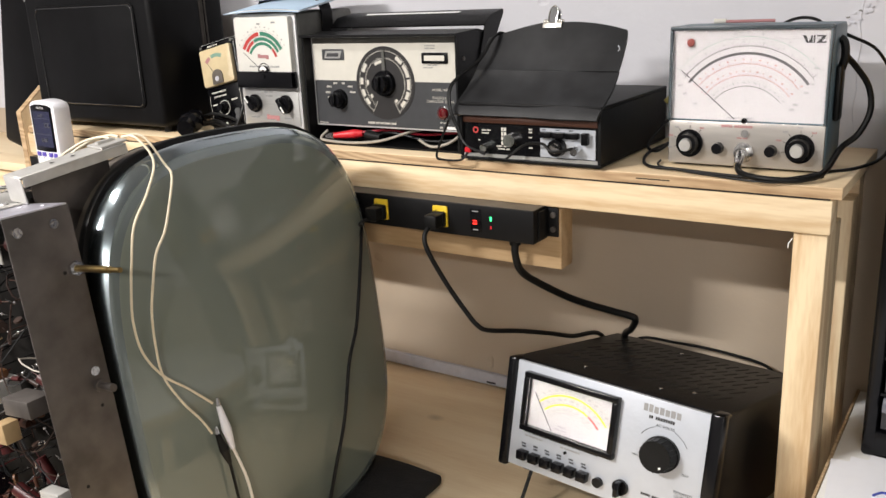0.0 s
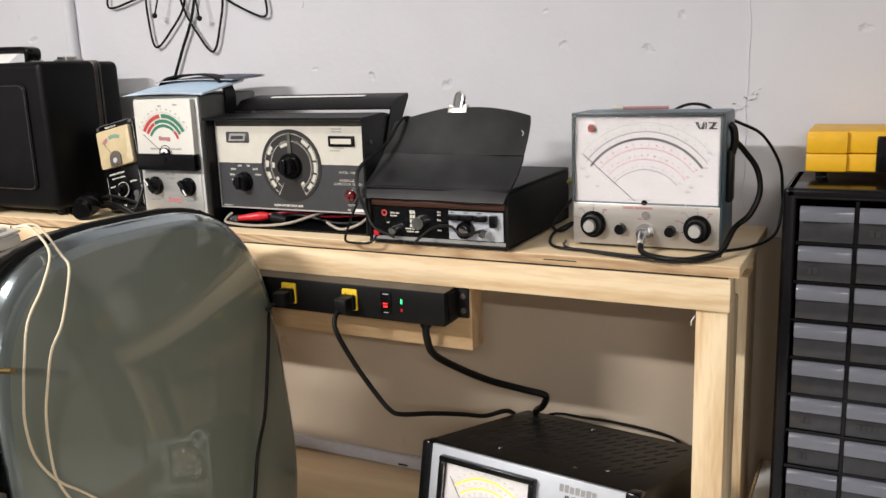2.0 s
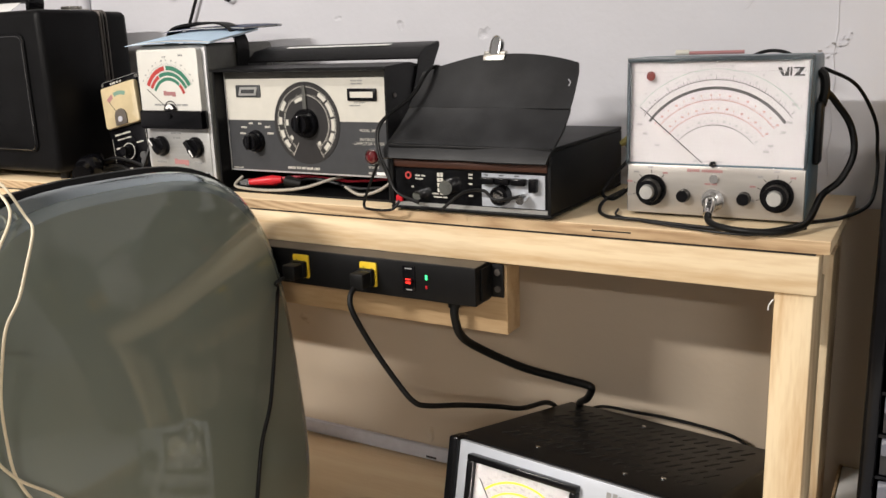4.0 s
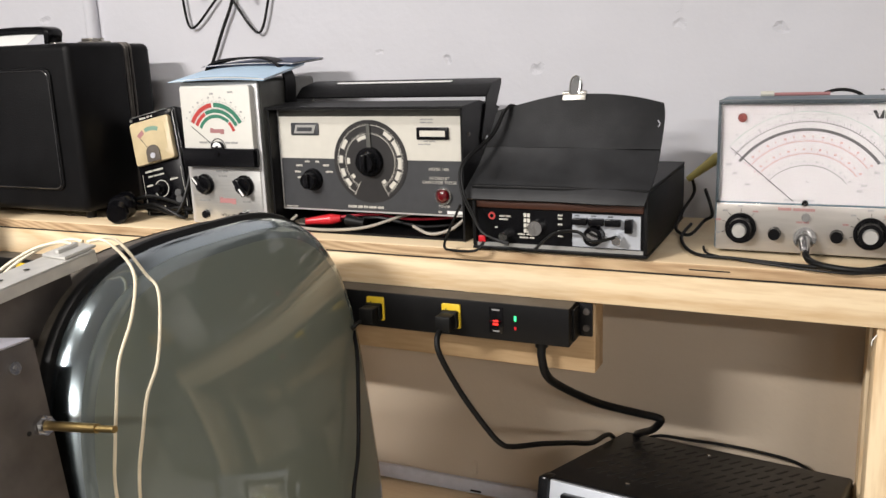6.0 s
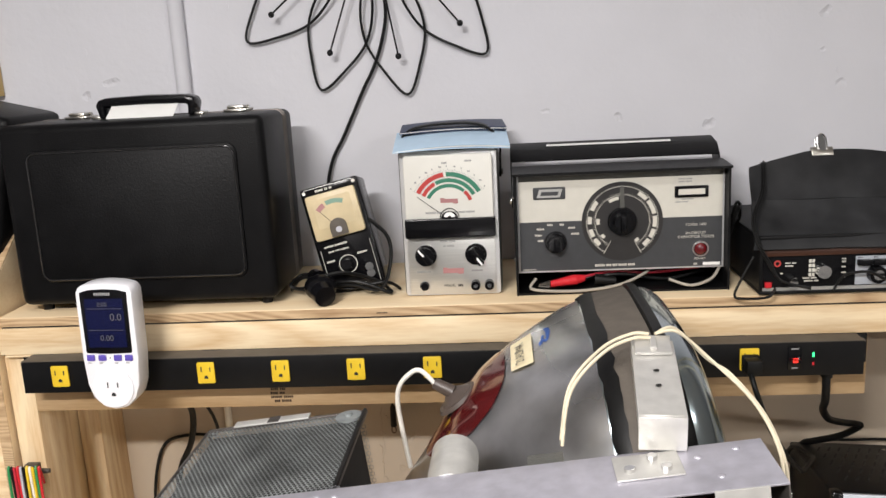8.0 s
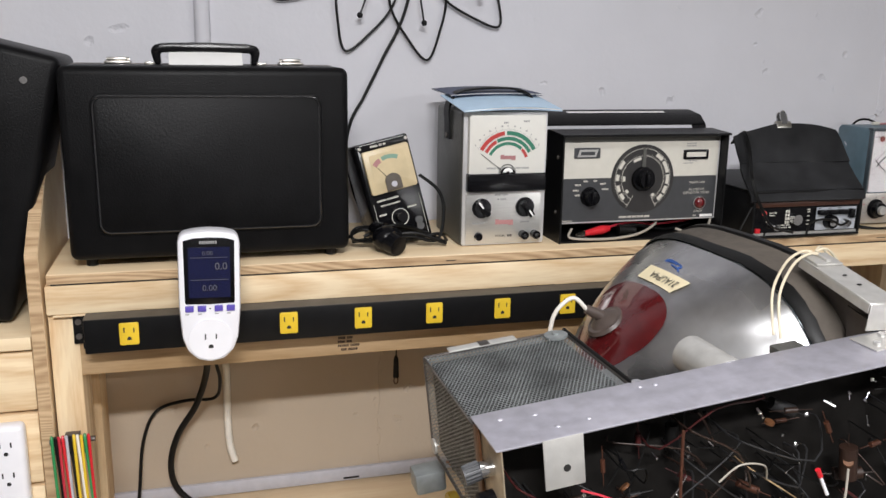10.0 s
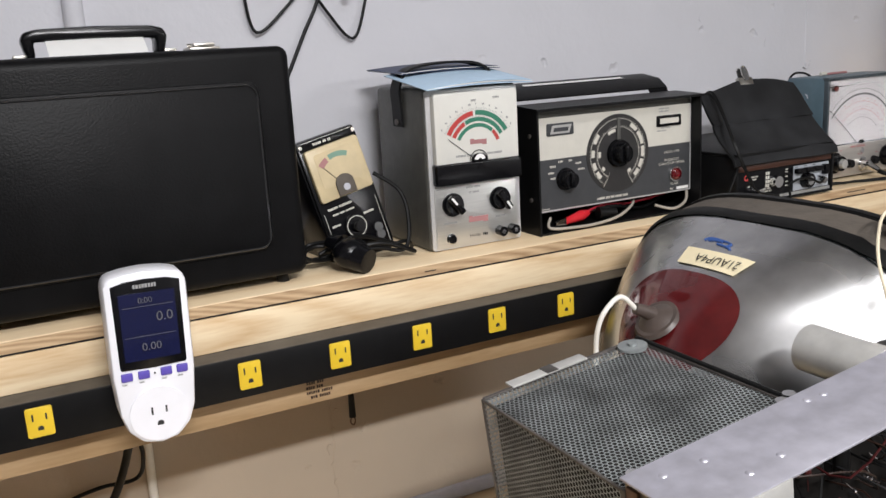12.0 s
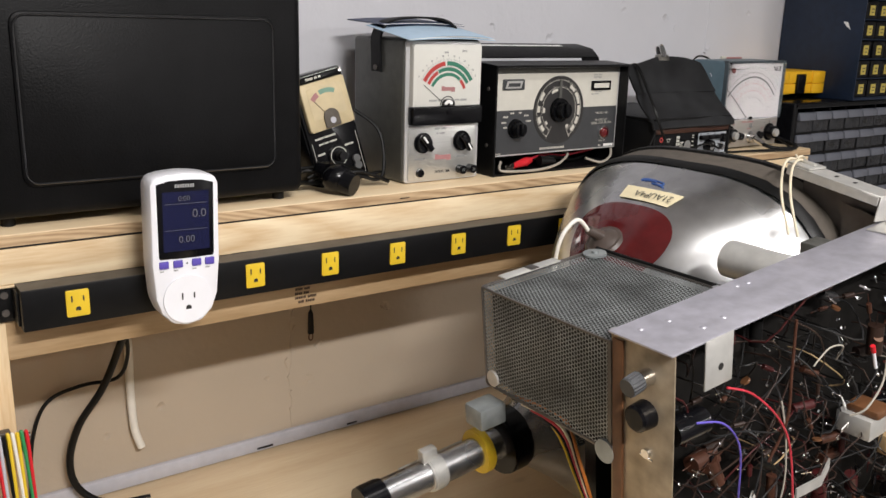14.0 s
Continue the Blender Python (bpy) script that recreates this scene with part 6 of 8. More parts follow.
mount = part("tube_mount", prism(B(), [(D + 0.0025, 0.004), (D + 0.045, 0.014), (D + 0.045, -HT), (D + 0.0025, -HT)], L - 0.075, L - 0.0735, "x"), M["steel"], tv, "steel tube mounting plate")

# control shafts on the end plate
b = B()
cyl(b, (L, D - 0.008, -0.069), (L + 0.005, D - 0.008, -0.069), 0.0085, 6)
cyl(b, (L + 0.005, D - 0.008, -0.069), (L + 0.009, D - 0.008, -0.069), 0.0062, 14)
part("bush", b, M["chrome"], endp)
b = B()
cyl(b, (L + 0.009, D - 0.008, -0.069), (L + 0.06, D - 0.008, -0.069), 0.0038, 14)
cyl(b, (L + 0.06, D - 0.008, -0.069), (L + 0.078, D - 0.008, -0.069), 0.0028, 12)
part("shaft", b, M["brass"], endp, "long brass control shaft")
b = B()
cyl(b, (L, D - 0.012, -0.2), (L + 0.004, D - 0.012, -0.2), 0.0065, 14)
cyl(b, (L + 0.004, D - 0.012, -0.2), (L + 0.025, D - 0.012, -0.2), 0.0035, 12, 0.0045)
part("shaft", b, M["steel"], endp)
for y, z in ((0.012, -0.018), (0.052, -0.018), (D - 0.014, -0.182)):
    part("screw", cyl(cyl(B(), (L, y, z), (L + 0.0025, y, z), 0.0052, 12), (L + 0.002, y, z), (L + 0.0032, y, z), 0.0022, 8), M["chrome"], endp)
for y, z in ((D - 0.02, -0.071), (0.02, -0.3), (D - 0.014, -0.222)):
    part("hole", cyl(B(), (L, y, z), (L + 0.0004, y, z), 0.002, 10), M["dark"], endp)

# knobs on the other end
b = B()
cyl(b, (0, 0.028, -0.03), (-0.012, 0.028, -0.03), 0.008, 16)
k = part("fuse_cap", b, M["chrome"], lend)
b = B()
cyl(b, (-0.012, 0.028, -0.03), (-0.027, 0.028, -0.032), 0.0082, 20)
part("knurled_knob", b, M["grey_dark"], k, "knurled dark grey knob")
b = B()
for n in range(16):
    a = 2 * math.pi * n / 16
    cyl(b, (-0.013, 0.028 + 0.008 * math.cos(a), -0.03 + 0.008 * math.sin(a)), (-0.026, 0.028 + 0.008 * math.cos(a), -0.032 + 0.008 * math.sin(a)), 0.0011, 5)
tagged(part("knurling", b, M["grey_dark"], k), kind="stuff")
part("control_knob", cyl(cyl(B(), (0, 0.03, -0.067), (-0.014, 0.03, -0.067), 0.0135, 22, 0.0125), (-0.014, 0.03, -0.067), (-0.016, 0.03, -0.067), 0.0125, 22, 0.01), M["black_gloss"], lend)
part("trimmer", cyl(cyl(B(), (0, 0.028, -0.105), (-0.004, 0.028, -0.105), 0.0045, 12), (-0.003, 0.034, -0.107), (-0.003, 0.02, -0.109), 0.0012, 6), M["chrome"], lend)
for x, y in ((0.018, 0.054), (0.06, 0.02), (0.09, 0.022), (0.16, 0.06), (0.175, 0.058), (0.47, 0.02), (0.46, 0.052), (0.49, 0.06), (0.05, 0.05)):
    part("rivet", ball(B(), (x, y, 0.0), 0.0032, 10, (1, 1, 0.35)), M["zinc"], tv)

# bright mounting tabs
for x0, x1, zb in ((0.037, 0.074, -0.047), (L - 0.052, L - 0.014, -0.047)):
    tb = part("mounting_tab", plate(x0, x1, -0.0018, -0.0002, zb, 0.0, 0.0005), M["bright"], tv, "bright steel tab with a hole")
    part("hole", cyl(B(), ((x0 + x1) / 2 + 0.002, -0.0018, zb + 0.018), ((x0 + x1) / 2 + 0.002, -0.0022, zb + 0.018), 0.0034, 14), M["dark"], tb)

# perforated high-voltage cage: near-black box inside paints the shade behind the holes
cage = part("high_voltage_cage", plate(0.006, 0.16, D + 0.004, 0.25, -0.122, -0.017), M["dark"], tv, "high-voltage cage, filled with a near-black box for its shaded inside")


def perforated(name, o, u, v, nu, nv, pitch, parent):
    o, u, v = Vector(o), Vector(u), Vector(v)
    verts, faces = [], []
    R = 0.41
    for j in range(nv):
        off = 0.5 if j % 2 else 0.0
        for i in range(nu):
            c = o + u * pitch * (i + 0.5 + off - 0.25) + v * pitch * (j + 0.5) * 0.88
            n0 = len(verts)
            for a, bb in ((-0.5, -0.44), (0.5, -0.44), (0.5, 0.44), (-0.5, 0.44)):
                verts.append(c + u * pitch * a + v * pitch * bb)
            for k in range(8):
                t = radians(45 * k - 157.5)
                verts.append(c + u * pitch * R * math.cos(t) + v * pitch * R * math.sin(t))
            q = [n0 + 4 + k for k in range(8)]
            w = [n0, n0 + 1, n0 + 2, n0 + 3]
            faces += [(w[0], q[1], q[0]), (w[0], w[1], q[2], q[1]), (w[1], q[3], q[2]), (w[1], w[2], q[4], q[3]), (w[2], q[5], q[4]), (w[2], w[3], q[6], q[5]), (w[3], q[7], q[6]), (w[3], w[0], q[0], q[7])]
    return raw(name, verts, faces, M["galv"], parent, "perforated galvanised sheet", "stuff")


P0 = 0.0043
CW, CD, CH = 0.165, 0.184, 0.112
nx, ny, nz = int(CW / P0), int(CD / (P0 * 0.88)), int(CH / P0)
perforated("top_mesh", (0.0, D + 0.001, -0.012), (1, 0, 0), (0, 1, 0), nx, ny, P0, cage)
perforated("side_mesh", (-0.001, D + 0.001, -0.012 - CH), (0, 0, 1), (0, 1, 0), nz, ny, P0, cage)
perforated("back_mesh", (0.0, D + CD, -0.012 - CH), (1, 0, 0), (0, 0, 1), nx, int(CH / (P0 * 0.88)), P0, cage)
b = B()
for x0, x1, y0, y1, z0, z1 in ((-0.002, 0.0004, D, D + CD + 0.002, -0.0135, -0.0112), (CW - 0.001, CW + 0.004, D, D + CD + 0.003, -0.0135, -0.0105), (-0.002, 0.0004, D + CD - 0.001, D + CD + 0.002, -0.012 - CH, -0.0125), (-0.002, 0.001, D, D + CD, -0.014 - CH, -0.011 - CH), (0, CW, D + CD - 0.001, D + CD + 0.003, -0.0135, -0.0105), (-0.002, 0.0015, D - 0.002, D + 0.003, -0.012 - CH, -0.011)):
    box(b, x0, x1, y0, y1, z0, z1, 0.0005)
part("cage_edge", b, M["steel"], cage, "folded sheet edge")
part("black_edging", tube(B(), [(CW + 0.002, D + CD, -0.0095), (CW + 0.002, D + CD / 2, -0.0095), (CW + 0.002, D + 0.006, -0.0095)], 0.0022, 8, 2), M["rubber"], cage)
part("clip_strip", box(B(), 0.028, 0.108, D + CD - 0.003, D + CD + 0.01, -0.0105, -0.0085, 0.0006), M["bright"], cage, "bright clip along the back edge")
part("clip_gap", box(B(), 0.064, 0.076, D + CD - 0.0035, D + CD + 0.0105, -0.0088, -0.008, 0.0003), M["steel"], cage)
part("cap_washer", cyl(cyl(B(), (CW - 0.013, D + CD - 0.012, -0.011), (CW - 0.013, D + CD - 0.012, -0.0085), 0.0135, 24), (CW - 0.013, D + CD - 0.012, -0.0085), (CW - 0.013, D + CD - 0.012, -0.006), 0.004, 12), M["galv"], cage)
for x, y in ((0.012, D + 0.006), (CW - 0.008, D + 0.008), (CW + 0.004, D + 0.012)):
    part("screw", cyl(B(), (x, y, -0.0105), (x, y, -0.006), 0.0052, 8), M["chrome"], cage)
part("corner_lug", cyl(B(), (-0.0035, D + CD - 0.012, -0.014 - CH + 0.012), (-0.001, D + CD - 0.012, -0.014 - CH + 0.012), 0.009, 18), M["bright"], cage)
part("corner_lug", cyl(B(), (-0.0035, D + 0.006, -0.014 - CH), (-0.001, D + 0.006, -0.014 - CH), 0.012, 18), M["galv"], cage)

# picture tube
CRTW = pose(0.892, -0.248, 1.032, -1.0, -6.8, 0.2)
CR = TVI @ CRTW


def super_ring(bm, x, hw, hh, n, seg=72):
    out = []
    for k in range(seg):
        a = 2 * math.pi * k / seg
        c, s = math.cos(a), math.sin(a)
        out.append(bm.verts.new((x, hw * math.copysign(abs(c) ** (2 / n), c), hh * math.copysign(abs(s) ** (2 / n), s))))
    return out


def loft(stations, close_first=False, close_last=False):
    b = B()
    rings = [super_ring(b, *s) for s in stations]
    for p, q in zip(rings, rings[1:]):
        for k in range(len(p)):
            b.faces.new((p[k], p[(k + 1) % len(p)], q[(k + 1) % len(q)], q[k]))
    if close_first:
        b.faces.new(rings[0][::-1])
    if close_last:
        b.faces.new(rings[-1])
    bmesh.ops.recalc_face_normals(b, faces=b.faces)
    b.transform(CR)
    return b


NR = 3.3
FLARE = [(-0.128, 0.238, 0.2835), (-0.15, 0.23, 0.278), (-0.185, 0.207, 0.266), (-0.215, 0.185, 0.254), (-0.25, 0.158, 0.235), (-0.28, 0.134, 0.211), (-0.33, 0.097, 0.152), (-0.39, 0.062, 0.085)]
tube_env = part("picture_tube", loft([(x, w, h, max(2.0, min(3.2, 3.3 + 6 * (x + 0.128)))) for x, w, h in FLARE] + [(-0.43, 0.042, 0.05, 2), (-0.46, 0.028, 0.028, 2), (-0.48, 0.0185, 0.0185, 2), (-0.655, 0.0185, 0.0185, 2)], False, True), M["dag"], tv, "picture tube with shiny silver-grey coating")
st = [(-0.0005, 0.004, 0.005, 2.0)]
for k in range(1, 25):
    u = 0.972 * k / 24
    st.append((-0.034 * u ** 2, 0.229 * u, 0.272 * u, 2.05 + 1.25 * u))
rim = [(-0.034 * u ** 2, 0.229 * u, 0.272 * u, 2.05 + 1.25 * u) for u in (0.972, 0.982, 0.991, 1.0)]
rim += [(-0.0348, 0.2305, 0.2738, 3.3), (-0.036, 0.2322, 0.2758, 3.3)]
part("glass_rim", loft(rim), M["glass_rim"], tube_env, "pale rounded edge of the glass")
part("screen", loft(st, True), M["screen"], tube_env, "dark grey-green curved screen")
part("glass_skirt", loft([(-0.0359, 0.2323, 0.276, NR), (-0.0385, 0.235, 0.2792, NR), (-0.0428, 0.2381, 0.2832, NR), (-0.0445, 0.2392, 0.2845, NR), (-0.05, 0.2418, 0.287, NR), (-0.057, 0.2429, 0.2883, NR), (-0.068, 0.243, 0.2885, NR), (-0.09, 0.2415, 0.287, NR), (-0.13, 0.238, 0.2835, NR)]), M["skirt"], tube_env, "glossy silvered glass skirt")
part("gasket", loft([(-0.0595, 0.243, 0.2885, NR), (-0.0605, 0.2478, 0.2933, NR), (-0.064, 0.2492, 0.2947, NR), (-0.07, 0.2484, 0.2939, NR), (-0.0718, 0.2436, 0.2891, NR)]), M["rubber"], tube_env, "black rubber gasket round the glass")
part("strap_band", loft([(-0.072, 0.2437, 0.2892, NR), (-0.0725, 0.2455, 0.291, NR), (-0.118, 0.2432, 0.2885, NR), (-0.1185, 0.241, 0.2862, NR)]), M["strap"], tube_env, "grey-brown felt mounting strap")
b = B()
rng = random.Random(21)
rings = []
for k in range(96):
    a = 2 * math.pi * k / 96
    c, s = math.cos(a), math.sin(a)
    e1, e2 = rng.uniform(-0.002, 0.002), rng.uniform(-0.0015, 0.0015)
    row = []
    for x, hw, hh in ((-0.114 + e1, 0.2442, 0.2898), (-0.124, 0.2425, 0.2878), (-0.129 + e2, 0.2388, 0.2845)):
        row.append(b.verts.new((x, hw * math.copysign(abs(c) ** (2 / NR), c), hh * math.copysign(abs(s) ** (2 / NR), s))))
    rings.append(row)
for p, q in zip(rings, rings[1:] + rings[:1]):
    for j in range(2):
        b.faces.new((p[j], q[j], q[j + 1], p[j + 1]))
b.transform(CR)
part("rubber_edge", b, M["rubber"], tube_env, "ragged black rubber edge")


def cone_point(x, ang, lift=0.0):
    """A point on the tube's flare, by distance behind the face and angle round the axis (90: top)."""
    tab = FLARE
    for (xa, wa, ha), (xb, wb, hb) in zip(tab, tab[1:]):
        if xb - 1e-6 <= x <= xa + 1e-6:
            u = (x - xa) / (xb - xa)
            hw, hh = wa + (wb - wa) * u, ha + (hb - ha) * u
    n = max(2.0, min(3.2, 3.3 + 6 * (x + 0.128)))
    c, s = math.cos(radians(ang)), math.sin(radians(ang))
    p = Vector((x, (hw + lift) * math.copysign(abs(c) ** (2 / n), c), (hh + lift) * math.copysign(abs(s) ** (2 / n), s)))
    return p


def cone_patch(xa, xb, a0, a1, lift, round_it=False, n=14):
    b = B()
    grid = []
    for i in range(n + 1):
        row = []
        for j in range(n + 1):
            u, v = 2 * i / n - 1, 2 * j / n - 1
            if round_it:
                u, v = u * math.sqrt(1 - v * v / 2), v * math.sqrt(1 - u * u / 2)
            row.append(b.verts.new(cone_point((xa + xb) / 2 + (xb - xa) / 2 * u, (a0 + a1) / 2 + (a1 - a0) / 2 * v, lift)))
        grid.append(row)
    for r0, r1 in zip(grid, grid[1:]):
        for j in range(n):
            b.faces.new((r0[j], r0[j + 1], r1[j + 1], r1[j]))
    bmesh.ops.recalc_face_normals(b, faces=b.faces)
    b.transform(CR)
    return b


part("bare_glass_patch", cone_patch(-0.22, -0.322, 68, 117, 0.0012, True), M["tube_red"], tube_env, "bare dark red glass round the anode")
AX, AA = -0.277, 90
ap = CR @ cone_point(AX, AA, 0.001)
an = ((CR @ cone_point(AX, AA, 0.03)) - (CR @ cone_point(AX, AA, 0.0)) + (CR.to_3x3() @ Vector((-0.018, 0, 0)))).normalized()
b = cyl(B(), ap, ap + an * 0.004, 0.027, 28, 0.024)
cyl(b, ap + an * 0.004, ap + an * 0.012, 0.02, 24, 0.009)
cyl(b, ap + an * 0.01, ap + an * 0.024 + Vector((-0.012, 0.004, 0)), 0.008, 14, 0.006)
cup = part("anode_cup", b, M["cup"], tube_env, "brown rubber anode cup")
wst = ap + an * 0.024 + Vector((-0.012, 0.004, 0))
hv = [TVI @ Vector(p) for p in ((0.53, -0.222, 1.12), (0.522, -0.23, 1.19), (0.524, -0.235, 1.222), (0.538, -0.237, 1.24), (0.556, -0.2375, 1.2455))]
part("high_voltage_lead", tube(B(), hv[:4] + [hv[3].lerp(wst, 0.5) + Vector((0, 0, 0.009)), wst], 0.0028, 10), M["white_wire"], cage, "thick white high-voltage lead")
# type label, read upside down from behind
lb = cone_patch(-0.1885, -0.213, 84.8, 98.6, 0.0018, False, 6)
part("type_label", lb, M["label"], tube_env, "cream paper type label")
pm = cone_point(-0.2018, 91.7, 0.0022)
e_up = (cone_point(-0.196, 90, 0.0) - cone_point(-0.232, 90, 0.0)).normalized()
e_x = Vector((0, 1, 0))
nrm = e_x.cross(e_up)
lm = Matrix((e_x, e_up, nrm)).transposed().to_4x4()
lm.translation = pm + (nrm if nrm.z > 0 else -nrm) * 0.0006
if nrm.z < 0:
    lm = lm @ pose(0, 0, 0, 0, 180, 0)
lettering("type_lettering", "21AUP4A", 0.0155, CR @ lm @ pose(0, 0, 0.0006, 0, 0, 180), M["black_ink"], tube_env, "black type number 21AUP4A")
for run, r in (([(-0.1765, 90.2), (-0.172, 90.4), (-0.169, 89.6), (-0.168, 88.4), (-0.1695, 87.5), (-0.173, 87.0)], 0.0012), ([(-0.18, 90.9), (-0.1775, 90.3), (-0.1755, 89.5)], 0.0014), ([(-0.171, 89.8), (-0.1705, 88.6), (-0.172, 87.8)], 0.0014)):
    part("crayon_mark", tube(B(), [CR @ cone_point(x, a, 0.0004) for x, a in run], r, 8, 4), M["crayon"], tube_env, "blue crayon mark")

# neck hardware
for x, r, wd, mt, nm, lbl in ((-0.46, 0.04, 0.03, "black_gloss", "deflection_yoke", "dark deflection yoke"), (-0.5, 0.027, 0.012, "yellow", "yellow_ring", "yellow plastic ring on the neck"), (-0.57, 0.021, 0.02, "bright", "ion_trap", "metal magnet clamp"), (-0.655, 0.0205, 0.03, "black_gloss", "tube_socket", "black tube socket")):
    b = cyl(cyl(B(), (x - wd / 2, 0, 0), (x + wd / 2, 0, 0), r, 32), (x - wd * 0.35, 0, 0), (x + wd * 0.35, 0, 0), r * 1.04, 32)
    b.transform(CR)
    part(nm, b, M[mt], tube_env, lbl)
b = box(box(B(), -0.6, -0.5, 0.022, 0.03, -0.004, 0.004, 0.001), -0.585, -0.565, -0.006, 0.006, 0.0185, 0.034, 0.001)
b.transform(CR)
part("magnet_arm", b, M["bright"], tube_env)

# bracket from the flange over to the tube strap
br = B()
w0, w1 = Vector((0.766, -0.512, 1.305)), Vector((0.778, -0.386, 1.322))
d = (w1 - w0).normalized()
sx = d.cross(Vector((0, 0, 1))).normalized()
m = Matrix((sx, d, sx.cross(d))).transposed().to_4x4()
m.translation = w0
ln = (w1 - w0).length
box(br, -0.0185, 0.0185, -0.001, ln, -0.0015, 0.0, 0.0004, 1, m)
br.transform(TVI)
arm = part("tube_bracket", br, M["bright"], tv, "folded bright metal bracket")
for nm, x0, x1, y0, y1, z0, z1 in (("bracket_end", -0.0185, 0.0185, -0.003, -0.0012, -0.03, -0.0005), ("bracket_flange", 0.017, 0.0185, 0.0, ln, -0.012, -0.0016), ("bracket_flange", -0.0185, -0.017, 0.0, ln, -0.012, -0.0016)):
    br = box(B(), x0, x1, y0, y1, z0, z1, 0.0004, 1, m)
    br.transform(TVI)
    part(nm, br, M["bright"], arm)
f = TVI @ Vector((0.752, -0.53, 1.275))
part("bracket_foot", box(B(), f.x - 0.026, f.x + 0.024, f.y - 0.02, f.y + 0.018, 0.0005, 0.0022, 0.0005), M["bright"], arm)
for dx, dy in ((-0.015, -0.008), (0.012, -0.01), (0.004, 0.008)):
    part("screw", cyl(B(), (f.x + dx, f.y + dy, 0.0022), (f.x + dx, f.y + dy, 0.0055), 0.0042, 8), M["chrome"], arm)
for u in (0.35, 0.55):
    p = TVI @ (w0 + (w1 - w0) * u + Vector((0, 0, 0.0006)))
    part("hole", cyl(B(), p, p + Vector((0, 0, 0.0004)), 0.0025, 10), M["dark"], arm)
cb = B()
box(cb, -0.016, 0.016, ln - 0.03, ln + 0.004, 0.0005, 0.0035, 0.001, 2, m)
box(cb, -0.003, 0.003, ln - 0.026, ln - 0.004, 0.0034, 0.007, 0.001, 2, m)
cb.transform(TVI)
part("bracket_clamp", cb, M["bright"], arm)
# flat plate between bracket and tube
part("gusset", prism(B(), [tuple((TVI @ Vector(p))[i] for i in (1, 2)) for p in ((0.77, -0.5, 1.272), (0.77, -0.5, 1.298), (0.77, -0.4, 1.314), (0.77, -0.4, 1.2), (0.77, -0.5, 1.1))], (TVI @ Vector((0.776, -0.45, 1.28))).x, (TVI @ Vector((0.776, -0.45, 1.28))).x + 0.0015, "x"), M["steel"], tv, "dull steel gusset plate")


def onface(y, z, lift=0.002):
    """A point on the screen, by world y and z."""
    best = None
    for k in range(60):
        x = 0.77 + 0.0025 * k
        p = CRTW.inverted() @ Vector((x, y, z))
        u = min(1.3, (abs(p.y / 0.229) ** 3 + abs(p.z / 0.272) ** 3) ** (1 / 3))
        g = abs(p.x + 0.034 * u ** 2)
        if best is None or g < best[0]:
            best = (g, x)
    return Vector((best[1] + lift, y, z))


top = w1 + Vector((0.004, 0.004, 0.005))
hang = ([(0.83, -0.379, 1.302), (0.86, -0.416, 1.275), (0.873, -0.449, 1.246), (0.876, -0.461, 1.21), (0.875, -0.466, 1.18), (0.869, -0.466, 1.14), (0.869, -0.46, 1.1), (0.874, -0.442, 1.066), (0.883, -0.416, 1.04), (0.892, -0.391, 1.012)],
        [(0.832, -0.366, 1.296), (0.851, -0.373, 1.284), (0.873, -0.399, 1.259), (0.884, -0.419, 1.233), (0.886, -0.436, 1.212), (0.884, -0.444, 1.18), (0.877, -0.446, 1.145), (0.872, -0.444, 1.105), (0.874, -0.441, 1.064), (0.883, -0.426, 1.026), (0.89, -0.41, 0.999), (0.894, -0.399, 0.976)])
for n, pts in enumerate(hang):
    wp = [top, top + Vector((0.02, 0.004 + 0.01 * n, 0.0))] + [Vector(p) for p in pts]
    part("cream_lead", tube(B(), [TVI @ p for p in wp], 0.0015, 8), M["cream_wire"], tv, "thin cream cloth lead hanging over the screen")
    back = [top + Vector((-0.006, -0.012, 0.0)), top + Vector((-0.022, -0.014, 0.001)), top + Vector((-0.05, -0.026, -0.008)), top + Vector((-0.08, -0.048, -0.034)), top + Vector((-0.09, -0.07, -0.075))]
    part("cream_lead", tube(B(), [TVI @ (p + Vector((0, 0.012 * n, 0))) for p in back], 0.0016, 8), M["cream_wire"], tv, "thin cream cloth lead")
for run, mtl, lead_m in (([(0.887, -0.385, 1.007), (0.894, -0.377, 0.948), (0.8985, -0.366, 0.905), (0.899, -0.36, 0.868), (0.899, -0.352, 0.8), (0.9, -0.345, BENCH + 0.06)], "white_pl", "white_wire"), ([(0.889, -0.394, 0.974), (0.894, -0.385, 0.932), (0.896, -0.382, 0.9), (0.897, -0.38, 0.877), (0.9, -0.37, 0.8), (0.902, -0.362, BENCH + 0.06)], "rubber", "rubber")):
    w = [TVI @ (Vector(p) + Vector((0.008, 0, 0))) for p in run]
    mid = w[0].lerp(w[1], 0.55)
    c = part("crocodile_clip", cyl(cyl(B(), w[0], mid, 0.003, 12, 0.0062), mid, w[1], 0.0062, 12, 0.003), M[mtl], tv, "crocodile clip in a soft boot")
    part("jaw", cyl(B(), w[0] + Vector((0, 0, 0.01)), w[0], 0.0016, 8, 0.003), M["chrome"], c)
    part("clip_lead", tube(B(), w[1:], 0.0019, 8), M[lead_m], c)

# under-chassis components
rng = random.Random(77)


def rnd_pt():
    return rng.uniform(0.03, L - 0.03), rng.uniform(0.02, D - 0.012), -rng.uniform(0.03, HT - 0.03)


shared = {}


